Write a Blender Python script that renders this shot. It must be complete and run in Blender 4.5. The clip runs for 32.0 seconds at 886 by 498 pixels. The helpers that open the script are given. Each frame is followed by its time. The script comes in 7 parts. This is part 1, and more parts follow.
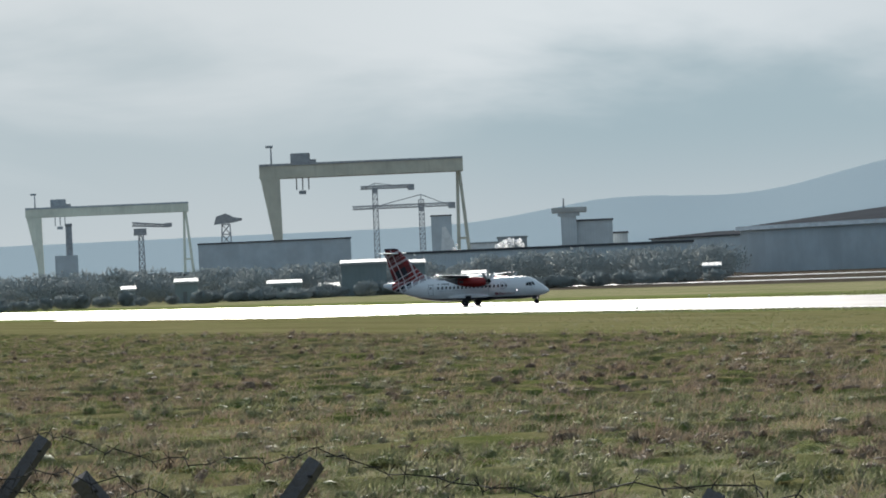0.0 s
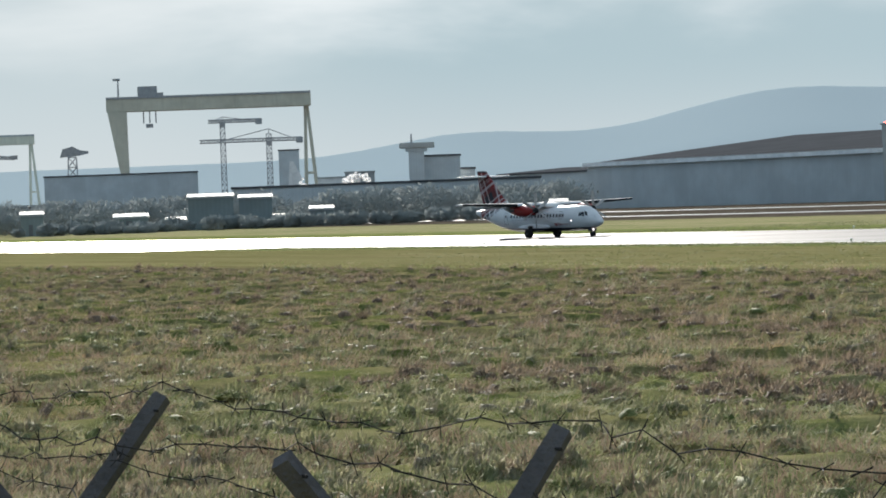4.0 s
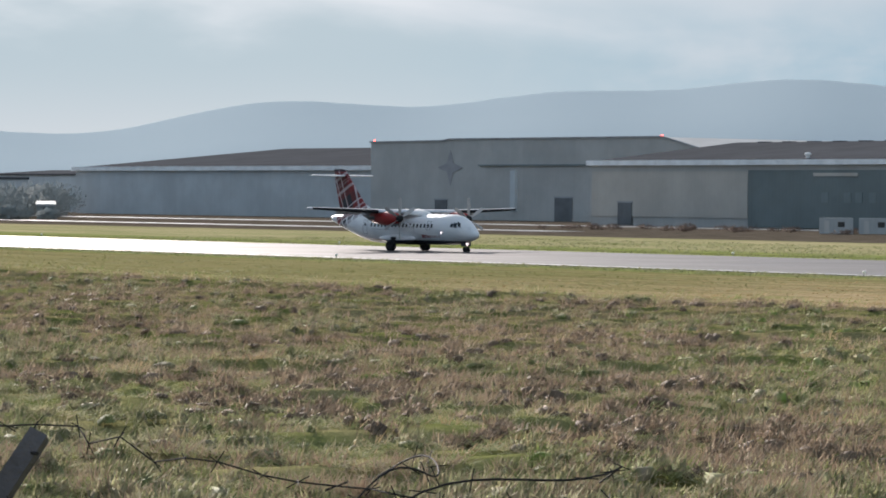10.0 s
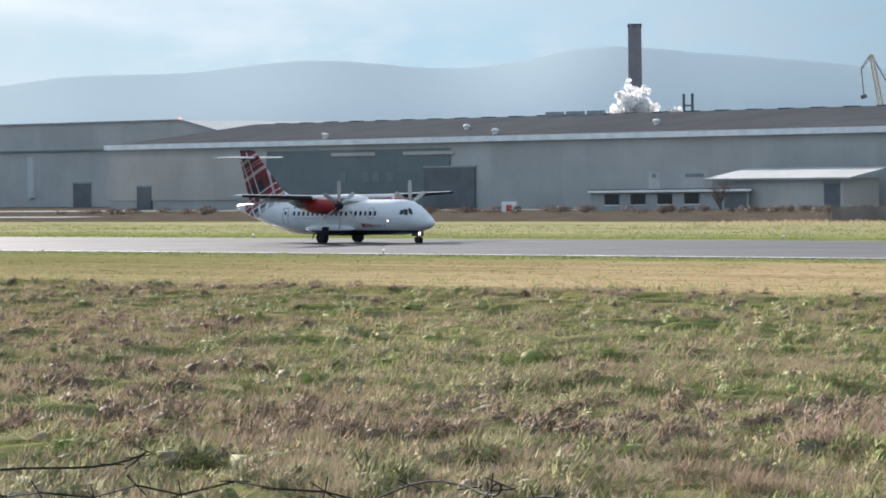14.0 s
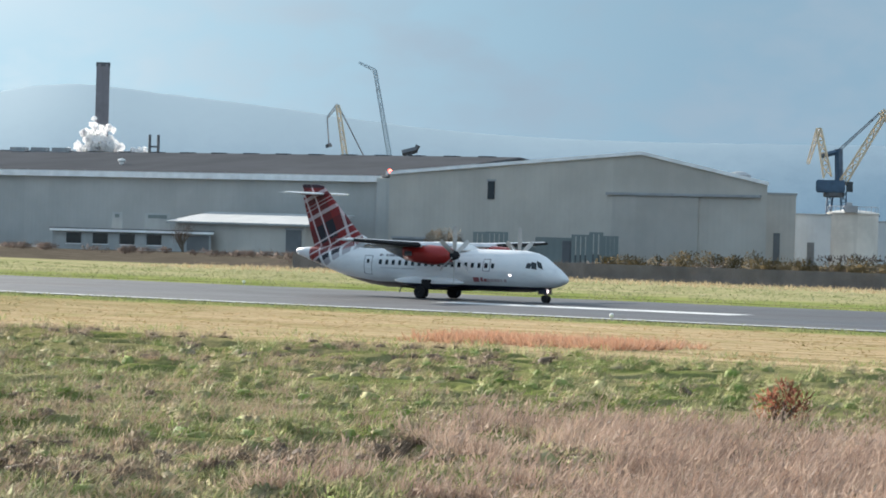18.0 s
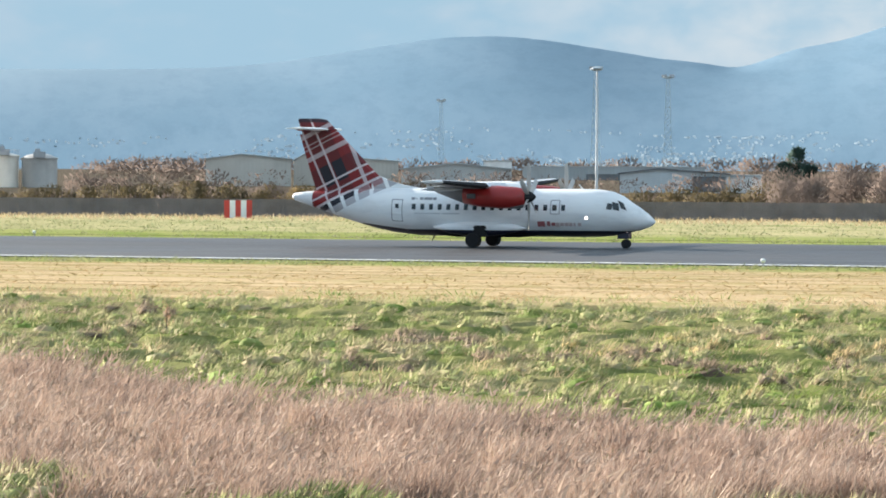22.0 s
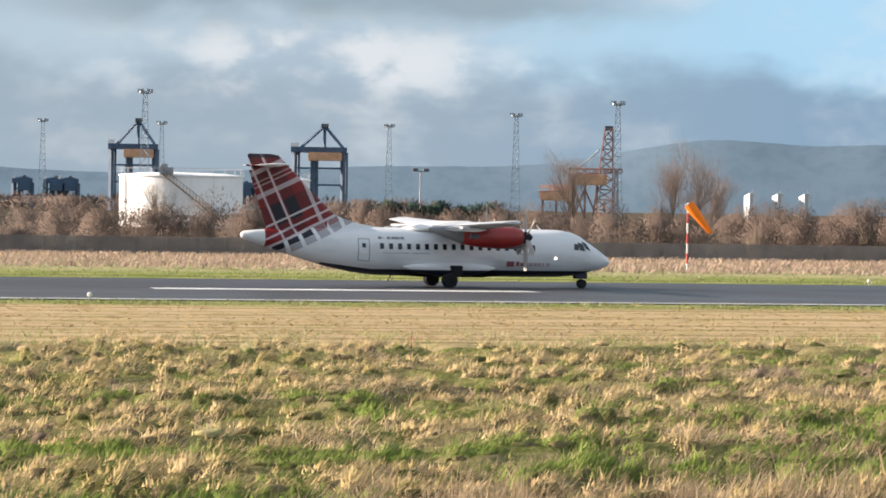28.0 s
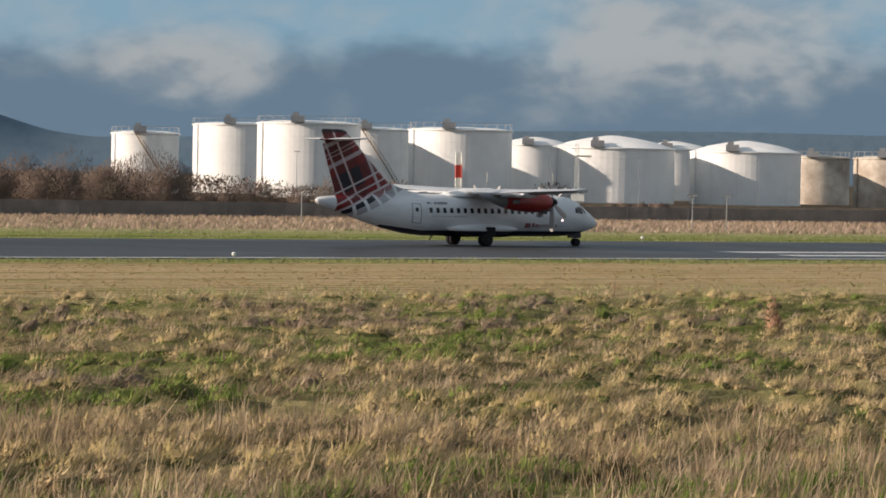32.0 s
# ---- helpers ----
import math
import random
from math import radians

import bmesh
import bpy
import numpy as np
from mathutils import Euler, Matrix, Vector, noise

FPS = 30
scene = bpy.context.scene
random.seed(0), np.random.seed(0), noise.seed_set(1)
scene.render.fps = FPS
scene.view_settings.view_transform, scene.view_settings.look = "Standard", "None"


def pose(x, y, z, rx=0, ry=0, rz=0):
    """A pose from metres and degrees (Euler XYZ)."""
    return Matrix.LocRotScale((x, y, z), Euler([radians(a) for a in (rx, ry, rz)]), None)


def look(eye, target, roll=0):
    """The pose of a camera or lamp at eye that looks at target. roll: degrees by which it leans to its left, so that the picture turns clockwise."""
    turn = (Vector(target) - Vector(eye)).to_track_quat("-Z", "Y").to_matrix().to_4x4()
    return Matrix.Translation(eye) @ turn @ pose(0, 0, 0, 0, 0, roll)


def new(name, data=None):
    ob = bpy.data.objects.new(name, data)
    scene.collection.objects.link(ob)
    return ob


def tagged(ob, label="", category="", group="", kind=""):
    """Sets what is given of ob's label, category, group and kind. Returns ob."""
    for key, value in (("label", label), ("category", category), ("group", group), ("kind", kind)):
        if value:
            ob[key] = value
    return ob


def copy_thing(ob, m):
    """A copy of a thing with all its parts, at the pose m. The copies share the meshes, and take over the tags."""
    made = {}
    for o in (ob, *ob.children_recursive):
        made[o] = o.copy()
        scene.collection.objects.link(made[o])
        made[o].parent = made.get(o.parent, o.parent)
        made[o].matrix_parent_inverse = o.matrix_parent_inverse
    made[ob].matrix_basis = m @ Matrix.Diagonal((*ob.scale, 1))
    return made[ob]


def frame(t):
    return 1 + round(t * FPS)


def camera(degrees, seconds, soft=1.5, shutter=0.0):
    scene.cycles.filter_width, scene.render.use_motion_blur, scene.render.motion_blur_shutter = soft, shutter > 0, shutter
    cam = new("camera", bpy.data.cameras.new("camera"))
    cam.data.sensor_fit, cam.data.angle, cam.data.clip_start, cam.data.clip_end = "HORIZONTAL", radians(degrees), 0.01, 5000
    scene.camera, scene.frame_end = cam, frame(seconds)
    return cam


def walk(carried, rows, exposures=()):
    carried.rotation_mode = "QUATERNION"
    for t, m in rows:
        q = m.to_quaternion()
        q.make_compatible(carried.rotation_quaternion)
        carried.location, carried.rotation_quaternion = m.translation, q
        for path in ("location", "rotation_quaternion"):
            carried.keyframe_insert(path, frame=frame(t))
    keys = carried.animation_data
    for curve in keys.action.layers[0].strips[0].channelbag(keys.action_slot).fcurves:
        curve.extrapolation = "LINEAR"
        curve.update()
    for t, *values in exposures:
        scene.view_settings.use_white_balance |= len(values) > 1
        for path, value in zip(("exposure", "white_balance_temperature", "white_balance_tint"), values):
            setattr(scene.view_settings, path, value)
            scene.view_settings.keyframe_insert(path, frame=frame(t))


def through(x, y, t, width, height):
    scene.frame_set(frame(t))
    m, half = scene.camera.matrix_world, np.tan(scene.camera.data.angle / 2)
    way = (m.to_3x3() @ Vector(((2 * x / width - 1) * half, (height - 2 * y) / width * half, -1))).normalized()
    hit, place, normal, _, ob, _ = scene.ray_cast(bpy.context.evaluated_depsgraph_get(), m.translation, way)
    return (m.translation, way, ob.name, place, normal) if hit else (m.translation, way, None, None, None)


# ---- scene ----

# Plan: the runway runs along x, the camera stands at x = 0, y = 0, five metres above it, and turns after the aircraft.
EYE = (0.0, 0.0, 5.0)


def aim(bearing, pitch, roll):
    """A pose at EYE that looks along a bearing (degrees, clockwise from y), raised by pitch, the picture turned clockwise by roll."""
    return Matrix.Translation(EYE) @ pose(0, 0, 0, 90 + pitch, 0, -bearing) @ pose(0, 0, 0, 0, 0, roll)


cam = camera(15.57, 32.0, 1.8)
AIMS = [
    (0, -63.59, 0.33, -2.50), (0.5, -62.85, -0.23, -2.90), (1, -62.54, -0.32, -2.58), (1.5, -61.81, -0.33, -2.40), (2, -61.99, -0.29, -2.38),
    (2.5, -62.14, -0.56, -2.21), (4.5, -59.59, -0.95, -1.87), (5, -57.22, -0.45, -0.83), (5.5, -56.59, 0.37, -0.04), (6, -56.39, -1.02, -0.27),
    (6.5, -55.96, -1.15, -1.09), (7, -56.39, -0.34, 0.01), (8, -55.19, -0.09, 0.45), (9, -53.78, 0.01, 1.60), (10, -51.87, -0.90, 0.50),
    (10.5, -51.04, -0.55, 1.04), (11, -50.61, -0.75, 0.25), (11.5, -49.71, -0.53, -0.22), (12, -47.89, -1.59, -0.39), (12.5, -48.01, -1.68, -0.64),
    (13, -47.50, -1.41, -1.12), (13.5, -45.28, -1.43, -1.19), (16, -40.17, -0.79, 1.02), (16.5, -39.07, -1.31, 1.42), (17, -36.86, -0.77, 1.47),
    (17.5, -34.29, -0.71, 2.97), (18, -33.91, -0.40, 1.60), (18.5, -32.45, -1.23, 0.75), (19, -29.37, -0.56, 0.32), (19.5, -27.95, -1.35, -0.35),
    (20, -25.85, -1.75, 0.04), (20.5, -24.33, -1.58, -0.22), (21, -23.02, -0.61, 0.10), (21.5, -19.64, -1.13, 0.42), (22, -17.81, -1.51, 0.18),
    (22.5, -15.35, -1.62, 0.76), (23, -12.32, -1.18, 0.25), (23.5, -8.89, -0.49, 0.34), (24, -7.16, -1.03, 0.50), (24.5, -3.48, -0.93, 0.91),
    (25, -0.66, -0.82, 0.62), (25.5, 2.10, -0.73, 0.67), (27.5, 13.73, -1.07, 0.85), (28, 15.71, -0.81, 0.96), (28.5, 18.04, -0.83, 1.13),
    (29, 20.63, -1.41, 1.14), (29.5, 23.74, -1.06, 1.15), (30, 25.76, -1.13, 1.57), (30.5, 28.22, -1.12, 1.30), (31, 30.08, -1.25, 1.34),
    (31.5, 30.99, -0.56, 1.14), (32, 32.51, -1.36, 1.09)]
EXPOSURES = [(0, 0.25, 6200, 11), (4, 0.52, 6300, 11), (5.5, 0.6, 6350, 13), (6.6, 0.8, 6450, 15), (8, 0.36, 6450, 17), (9, 0.42, 6450, 18), (10, 0.62, 6450, 18), (12, 0.72, 6300, 14), (13, 0.92, 6350, 17),
             (16, 1.12, 6300, 14), (17, 1.22, 6350, 13), (18, 1.12, 6300, 12), (20, 1.42, 6400, 12), (22, 1.52, 6550, 12), (24, 1.52, 6950, 16), (25, 1.38, 7000, 15), (28, 1.1, 7150, 20), (29, 1.12, 7200, 19), (30, 0.4, 7050, 17), (32, 0.15, 7200, 19)]
walk(cam, [(t, aim(b, p, r)) for t, b, p, r in AIMS], EXPOSURES)

# ---- sun and sky ----
SUN_BEARING, SUN_HEIGHT = -67.0, 19.0
sun_dir = Vector((math.sin(radians(SUN_BEARING)) * math.cos(radians(SUN_HEIGHT)),
                  math.cos(radians(SUN_BEARING)) * math.cos(radians(SUN_HEIGHT)), math.sin(radians(SUN_HEIGHT))))
sun = new("sun", bpy.data.lights.new("sun", "SUN"))
sun.data.energy, sun.data.angle, sun.data.color = 5.0, radians(0.6), (1.0, 0.93, 0.82)
sun.matrix_world = look((0, 0, 400), Vector((0, 0, 400)) - sun_dir)


def node(nt, kind, operation="", **sockets):
    n = nt.nodes.new(kind)
    if operation:
        n.operation = operation
    for key, value in sockets.items():
        s = n.inputs[int(key[1:])] if key[0] == "i" and key[1:].isdigit() else n.inputs[key.replace("_", " ")]
        if isinstance(value, bpy.types.NodeSocket):
            nt.links.new(value, s)
        else:
            s.default_value = value
    return n


def math_(nt, op, a, b=0.0, c=0.0):
    return node(nt, "ShaderNodeMath", op, i0=a, i1=b, i2=c).outputs[0]


def noise_(nt, vec, scale, detail=4.0, rough=0.55, distort=0.0):
    return node(nt, "ShaderNodeTexNoise", "", Vector=vec, Scale=scale, Detail=detail, Roughness=rough, Distortion=distort).outputs[0]


def step_(nt, value, lo, hi, a=0.0, b=1.0):
    n = node(nt, "ShaderNodeMapRange", "", i0=value, i1=lo, i2=hi, i3=a, i4=b)
    n.interpolation_type = "SMOOTHSTEP"
    return n.outputs[0]


def mix_(nt, fac, a, b, how="MIX"):
    n = nt.nodes.new("ShaderNodeMix")
    n.data_type, n.blend_type = "RGBA", how
    for s, value in ((n.inputs[0], fac), (n.inputs[6], a), (n.inputs[7], b)):
        if isinstance(value, bpy.types.NodeSocket):
            nt.links.new(value, s)
        elif s.type == "RGBA":
            s.default_value = (*value[:3], 1.0)
        else:
            s.default_value = value
    return n.outputs[2]


def scaled(nt, vec, x, y, z, rx=0, ry=0, rz=0):
    return node(nt, "ShaderNodeMapping", "", Vector=vec, Scale=(x, y, z), Rotation=(radians(rx), radians(ry), radians(rz))).outputs[0]


def make_world():
    w = bpy.data.worlds.new("sky")
    scene.world, w.use_nodes = w, True
    nt = w.node_tree
    nt.nodes.clear()
    sky = nt.nodes.new("ShaderNodeTexSky")
    sky.sky_type, sky.sun_disc, sky.sun_elevation, sky.sun_rotation = "NISHITA", False, radians(SUN_HEIGHT), radians(SUN_BEARING)
    sky.air_density, sky.dust_density, sky.ozone_density = 1.0, 0.3, 2.0
    way = node(nt, "ShaderNodeTexCoord").outputs["Generated"]
    # layers of broken cloud, drawn out along the horizon
    flat = scaled(nt, way, 1.0, 1.0, 2.4)
    big = noise_(nt, flat, 8.5, 5.0, 0.52, 0.2)
    fine = noise_(nt, scaled(nt, way, 1.0, 1.0, 2.2, rz=40), 26.0, 5.0, 0.52, 0.1)
    shape = math_(nt, "ADD", math_(nt, "MULTIPLY", big, 0.78), math_(nt, "MULTIPLY", fine, 0.22))
    cover = step_(nt, shape, 0.42, 0.56)
    lit = step_(nt, shape, 0.47, 0.70)
    toward = node(nt, "ShaderNodeVectorMath", "DOT_PRODUCT", i0=way, i1=tuple(sun_dir)).outputs["Value"]
    near_sun = step_(nt, toward, 0.66, 1.0, 0.0, 1.0)
    clear = mix_(nt, 0.92, mix_(nt, 1.0, sky.outputs[0], (0.05, 0.06, 0.075), "MULTIPLY"), mix_(nt, near_sun, (0.125, 0.215, 0.30), (0.38, 0.46, 0.50)))
    clear = mix_(nt, step_(nt, toward, -0.2, 0.25, 1.0, 0.0), clear, (0.16, 0.31, 0.41))
    grey = mix_(nt, near_sun, (0.13, 0.20, 0.275), (0.41, 0.46, 0.48))
    white = mix_(nt, near_sun, (0.33, 0.37, 0.40), (0.64, 0.67, 0.675))
    # away from the sun and overhead the clouds are lit full on
    facing = math_(nt, "MAXIMUM", step_(nt, toward, -0.9, -0.25, 1.0, 0.0), step_(nt, node(nt, "ShaderNodeSeparateXYZ", "", Vector=way).outputs[2], 0.12, 0.7, 0.0, 0.35))
    grey = mix_(nt, facing, grey, (0.42, 0.46, 0.50))
    white = mix_(nt, step_(nt, toward, -0.3, 0.3, 1.0, 0.0), white, (0.55, 0.585, 0.62))
    white = mix_(nt, facing, white, (0.75, 0.77, 0.79))
    cloud = mix_(nt, lit, grey, white)
    both = mix_(nt, cover, clear, cloud)
    # the low sky over the horizon, by bearing and height in degrees
    xyz = node(nt, "ShaderNodeSeparateXYZ", "", Vector=way).outputs
    az = math_(nt, "MULTIPLY", math_(nt, "ARCTAN2", xyz[0], xyz[1]), 57.2958)
    el = math_(nt, "MULTIPLY", math_(nt, "ARCSINE", xyz[2]), 57.2958)
    sheet = node(nt, "ShaderNodeCombineXYZ", "", i0=az, i1=el, i2=0.0).outputs[0]
    streaks = noise_(nt, scaled(nt, sheet, 0.13, 0.36, 1.0), 1.0, 5.0, 0.52, 0.35)
    lumps = noise_(nt, scaled(nt, sheet, 0.36, 0.62, 1.0), 1.0, 4.0, 0.48, 0.2)
    wisps = noise_(nt, scaled(nt, sheet, 1.0, 1.7, 1.0), 1.0, 4.0, 0.5, 0.2)
    puffy = math_(nt, "ADD", math_(nt, "MULTIPLY", lumps, 0.75), math_(nt, "MULTIPLY", wisps, 0.25))
    # towards the sun: a thin overcast, brightest high up, with a teal veil under it
    veil = mix_(nt, step_(nt, el, 0.3, 2.6), (0.42, 0.465, 0.47), (0.32, 0.40, 0.42))
    high = step_(nt, math_(nt, "ADD", el, math_(nt, "MULTIPLY", math_(nt, "SUBTRACT", streaks, 0.5), 6.5)), 2.2, 4.6)
    veil = mix_(nt, high, veil, mix_(nt, step_(nt, az, -62.0, -51.0), (0.61, 0.64, 0.63), (0.49, 0.535, 0.54)))
    veil = mix_(nt, step_(nt, az, -68.0, -60.0, 0.45, 0.0), veil, (0.50, 0.53, 0.52))
    # farther round: smooth blue haze with pale cloud above it
    haze = mix_(nt, step_(nt, az, -44.0, -27.0), (0.245, 0.355, 0.405), (0.132, 0.206, 0.258))
    pale = mix_(nt, step_(nt, az, -46.0, -32.0), (0.37, 0.43, 0.45), mix_(nt, step_(nt, az, -22.0, -8.0), (0.165, 0.22, 0.262), (0.255, 0.278, 0.288)))
    haze = mix_(nt, math_(nt, "MULTIPLY", step_(nt, math_(nt, "ADD", math_(nt, "MULTIPLY", streaks, 0.7), math_(nt, "MULTIPLY", wisps, 0.3)), 0.42, 0.66), 0.85), haze, pale)
    haze = mix_(nt, math_(nt, "MULTIPLY", step_(nt, el, 2.2, 4.4), step_(nt, az, -44.0, -36.0, 1.0, 0.0)), haze, pale)
    low_sky = mix_(nt, step_(nt, az, -55.0, -43.0), veil, haze)
    # away from the sun: blue above, a slate bank below, and lit cumulus
    bank = step_(nt, math_(nt, "ADD", el, math_(nt, "MULTIPLY", math_(nt, "SUBTRACT", puffy, 0.5), 2.6)), 1.8, 2.7)
    open_ = mix_(nt, bank, mix_(nt, step_(nt, az, 12.0, 24.0), (0.150, 0.214, 0.264), (0.108, 0.19, 0.268)), mix_(nt, step_(nt, az, 12.0, 24.0), (0.205, 0.292, 0.352), (0.175, 0.338, 0.46)))
    heap = 0.0
    for a, e, w, h in ((4.5, 3.2, 3.0, 1.1), (13.6, 2.5, 4.2, 1.2), (27.8, 1.75, 2.2, 0.9), (37.0, 2.4, 3.6, 1.9), (46.0, 2.0, 5.0, 1.5)):
        da, de = math_(nt, "DIVIDE", math_(nt, "SUBTRACT", az, a), w), math_(nt, "DIVIDE", math_(nt, "SUBTRACT", el, e), h)
        heap = math_(nt, "MAXIMUM", heap, math_(nt, "SUBTRACT", 1.0, math_(nt, "SQRT", math_(nt, "ADD", math_(nt, "MULTIPLY", da, da), math_(nt, "MULTIPLY", de, de)))))
    body = math_(nt, "ADD", heap, math_(nt, "MULTIPLY", math_(nt, "SUBTRACT", puffy, 0.5), 2.4))
    cumulus = mix_(nt, step_(nt, math_(nt, "ADD", math_(nt, "MULTIPLY", wisps, 0.6), math_(nt, "MULTIPLY", lumps, 0.6)), 0.50, 0.70), (0.185, 0.26, 0.322), (0.325, 0.385, 0.415))
    open_ = mix_(nt, math_(nt, "MULTIPLY", step_(nt, body, -0.1, 0.9), 0.9), open_, cumulus)
    # a dark shelf of cloud above the middle of it
    shelf = math_(nt, "MULTIPLY", step_(nt, math_(nt, "ADD", el, math_(nt, "MULTIPLY", math_(nt, "SUBTRACT", puffy, 0.5), 2.0)), 2.9, 3.6), math_(nt, "MULTIPLY", step_(nt, az, 6.0, 11.0), step_(nt, az, 16.5, 21.0, 1.0, 0.0)))
    open_ = mix_(nt, math_(nt, "MULTIPLY", shelf, 0.85), open_, (0.125, 0.185, 0.225))
    low_sky = mix_(nt, step_(nt, az, -2.0, 9.0), low_sky, open_)
    seen = math_(nt, "MULTIPLY", step_(nt, el, 6.0, 11.0, 1.0, 0.0), math_(nt, "MULTIPLY", step_(nt, az, -100.0, -82.0), step_(nt, az, 52.0, 70.0, 1.0, 0.0)))
    both = mix_(nt, seen, both, low_sky)
    out = node(nt, "ShaderNodeBackground", "", Color=both, Strength=1.0)
    nt.links.new(out.outputs[0], nt.nodes.new("ShaderNodeOutputWorld").inputs[0])


make_world()


# ---- materials ----
def base_material(name):
    m = bpy.data.materials.new(name)
    m.use_nodes = True
    nt = m.node_tree
    nt.nodes.clear()
    shader = nt.nodes.new("ShaderNodeBsdfPrincipled")
    nt.links.new(shader.outputs[0], nt.nodes.new("ShaderNodeOutputMaterial").inputs[0])
    return m, nt, shader


def put(nt, socket, value):
    if isinstance(value, bpy.types.NodeSocket):
        nt.links.new(value, socket)
    else:
        socket.default_value = value


def surface(name, colour, rough=0.7, vary=0.25, grain=6.0, wide=0.4, metal=0.0, bump=0.0, streak=0.0, tint=None, emit=None, island=0.0):
    """A surface whose colour wanders at two scales, with streaks down it where it is weathered."""
    m, nt, sh = base_material(name)
    pos = node(nt, "ShaderNodeTexCoord").outputs["Object"]
    a = noise_(nt, pos, grain, 5.0)
    b = noise_(nt, pos, wide, 4.0, 0.6)
    dark = tuple(c * (1 - vary) for c in colour)
    light = tuple(min(1.0, c * (1 + vary * 0.6)) for c in (tint or colour))
    col = mix_(nt, step_(nt, b, 0.3, 0.7), dark, light)
    col = mix_(nt, math_(nt, "MULTIPLY", step_(nt, a, 0.35, 0.75), 0.5), col, colour)
    if streak:
        s = noise_(nt, scaled(nt, pos, 1.0, 1.0, 0.06), grain * 0.35, 5.0, 0.7)
        col = mix_(nt, math_(nt, "MULTIPLY", step_(nt, s, 0.5, 0.78), streak), col, tuple(c * 0.45 for c in colour))
    if island:
        r = node(nt, "ShaderNodeNewGeometry").outputs["Random Per Island"]
        col = mix_(nt, math_(nt, "MULTIPLY", r, island), col, tuple(c * 0.35 for c in colour))
    put(nt, sh.inputs["Base Color"], col)
    put(nt, sh.inputs["Roughness"], step_(nt, a, 0.2, 0.8, max(0.03, rough - 0.1), min(1.0, rough + 0.1)))
    sh.inputs["Metallic"].default_value = metal
    sh.inputs["Specular IOR Level"].default_value = 0.1 if rough >= 0.8 else 0.5
    if bump:
        put(nt, sh.inputs["Normal"], node(nt, "ShaderNodeBump", "", Strength=bump, Distance=0.05, Height=a).outputs[0])
    if emit:
        sh.inputs["Emission Color"].default_value, sh.inputs["Emission Strength"].default_value = (*emit[:3], 1.0), emit[3]
    return m


def ribbed(name, colour, pitch=0.9, rough=0.5, depth=0.18, vary=0.12, axis=0, metal=0.0):
    """Profiled metal cladding: upright ribs at a real spacing, sheets of slightly different age, dirt running down."""
    m, nt, sh = base_material(name)
    pos = node(nt, "ShaderNodeTexCoord").outputs["Object"]
    xyz = node(nt, "ShaderNodeSeparateXYZ", "", Vector=pos).outputs
    wave = math_(nt, "SINE", math_(nt, "MULTIPLY", xyz[axis], 6.2832 / pitch))
    sheet = math_(nt, "FRACT", math_(nt, "MULTIPLY", math_(nt, "SINE", math_(nt, "MULTIPLY", math_(nt, "FLOOR", math_(nt, "MULTIPLY", xyz[axis], 1 / (6 * pitch))), 12.99)), 437.5))
    wide = noise_(nt, pos, 0.12, 4.0, 0.6)
    run = noise_(nt, scaled(nt, pos, 1.0, 1.0, 0.08), 1.4, 5.0, 0.65)
    col = mix_(nt, step_(nt, wide, 0.3, 0.7), tuple(c * (1 - vary) for c in colour), tuple(min(1, c * (1 + vary * 0.5)) for c in colour))
    col = mix_(nt, math_(nt, "MULTIPLY", sheet, 0.16), col, tuple(c * 0.6 for c in colour))
    col = mix_(nt, math_(nt, "MULTIPLY", step_(nt, run, 0.52, 0.8), 0.16), col, tuple(c * 0.5 for c in colour))
    put(nt, sh.inputs["Base Color"], col)
    sh.inputs["Roughness"].default_value, sh.inputs["Metallic"].default_value = rough, metal
    sh.inputs["Specular IOR Level"].default_value = 0.0 if rough > 0.8 else 0.4
    put(nt, sh.inputs["Normal"], node(nt, "ShaderNodeBump", "", Strength=depth, Distance=0.05, Height=wave).outputs[0])
    return m


def plant(name, colours, patch=0.35, rough=0.75, through=0.25, clump=0.85, along=0.55):
    """Grass, twigs and leaves: each blade has its own tone, and the tones drift over the ground."""
    m, nt, sh = base_material(name)
    geo = node(nt, "ShaderNodeNewGeometry")
    pos, isl = geo.outputs["Position"], geo.outputs["Random Per Island"]
    field = math_(nt, "ADD", math_(nt, "MULTIPLY", noise_(nt, scaled(nt, pos, along, 1.0, 1.0), patch, 4.0, 0.6), 1.05), math_(nt, "ADD", math_(nt, "MULTIPLY", noise_(nt, scaled(nt, pos, 0.8, 1.0, 0.3), patch * 5.5, 2.0, 0.5), clump), math_(nt, "MULTIPLY", isl, 0.32)))
    ramp = nt.nodes.new("ShaderNodeValToRGB")
    nt.links.new(math_(nt, "SUBTRACT", field, 0.165 + clump / 2), ramp.inputs[0])
    while len(ramp.color_ramp.elements) < len(colours):
        ramp.color_ramp.elements.new(0.5)
    for i, c in enumerate(colours):
        ramp.color_ramp.elements[i].position = i / (len(colours) - 1)
        ramp.color_ramp.elements[i].color = (*c, 1.0)
    put(nt, sh.inputs["Base Color"], ramp.outputs[0])
    sh.inputs["Roughness"].default_value = rough
    sh.inputs["Specular IOR Level"].default_value = 0.08
    leaf = node(nt, "ShaderNodeBsdfTranslucent", "", Color=ramp.outputs[0])
    mixed = node(nt, "ShaderNodeMixShader", "", i0=through, i1=sh.outputs[0], i2=leaf.outputs[0])
    out = [n for n in nt.nodes if n.type == "OUTPUT_MATERIAL"][0]
    nt.links.new(mixed.outputs[0], out.inputs[0])
    return m


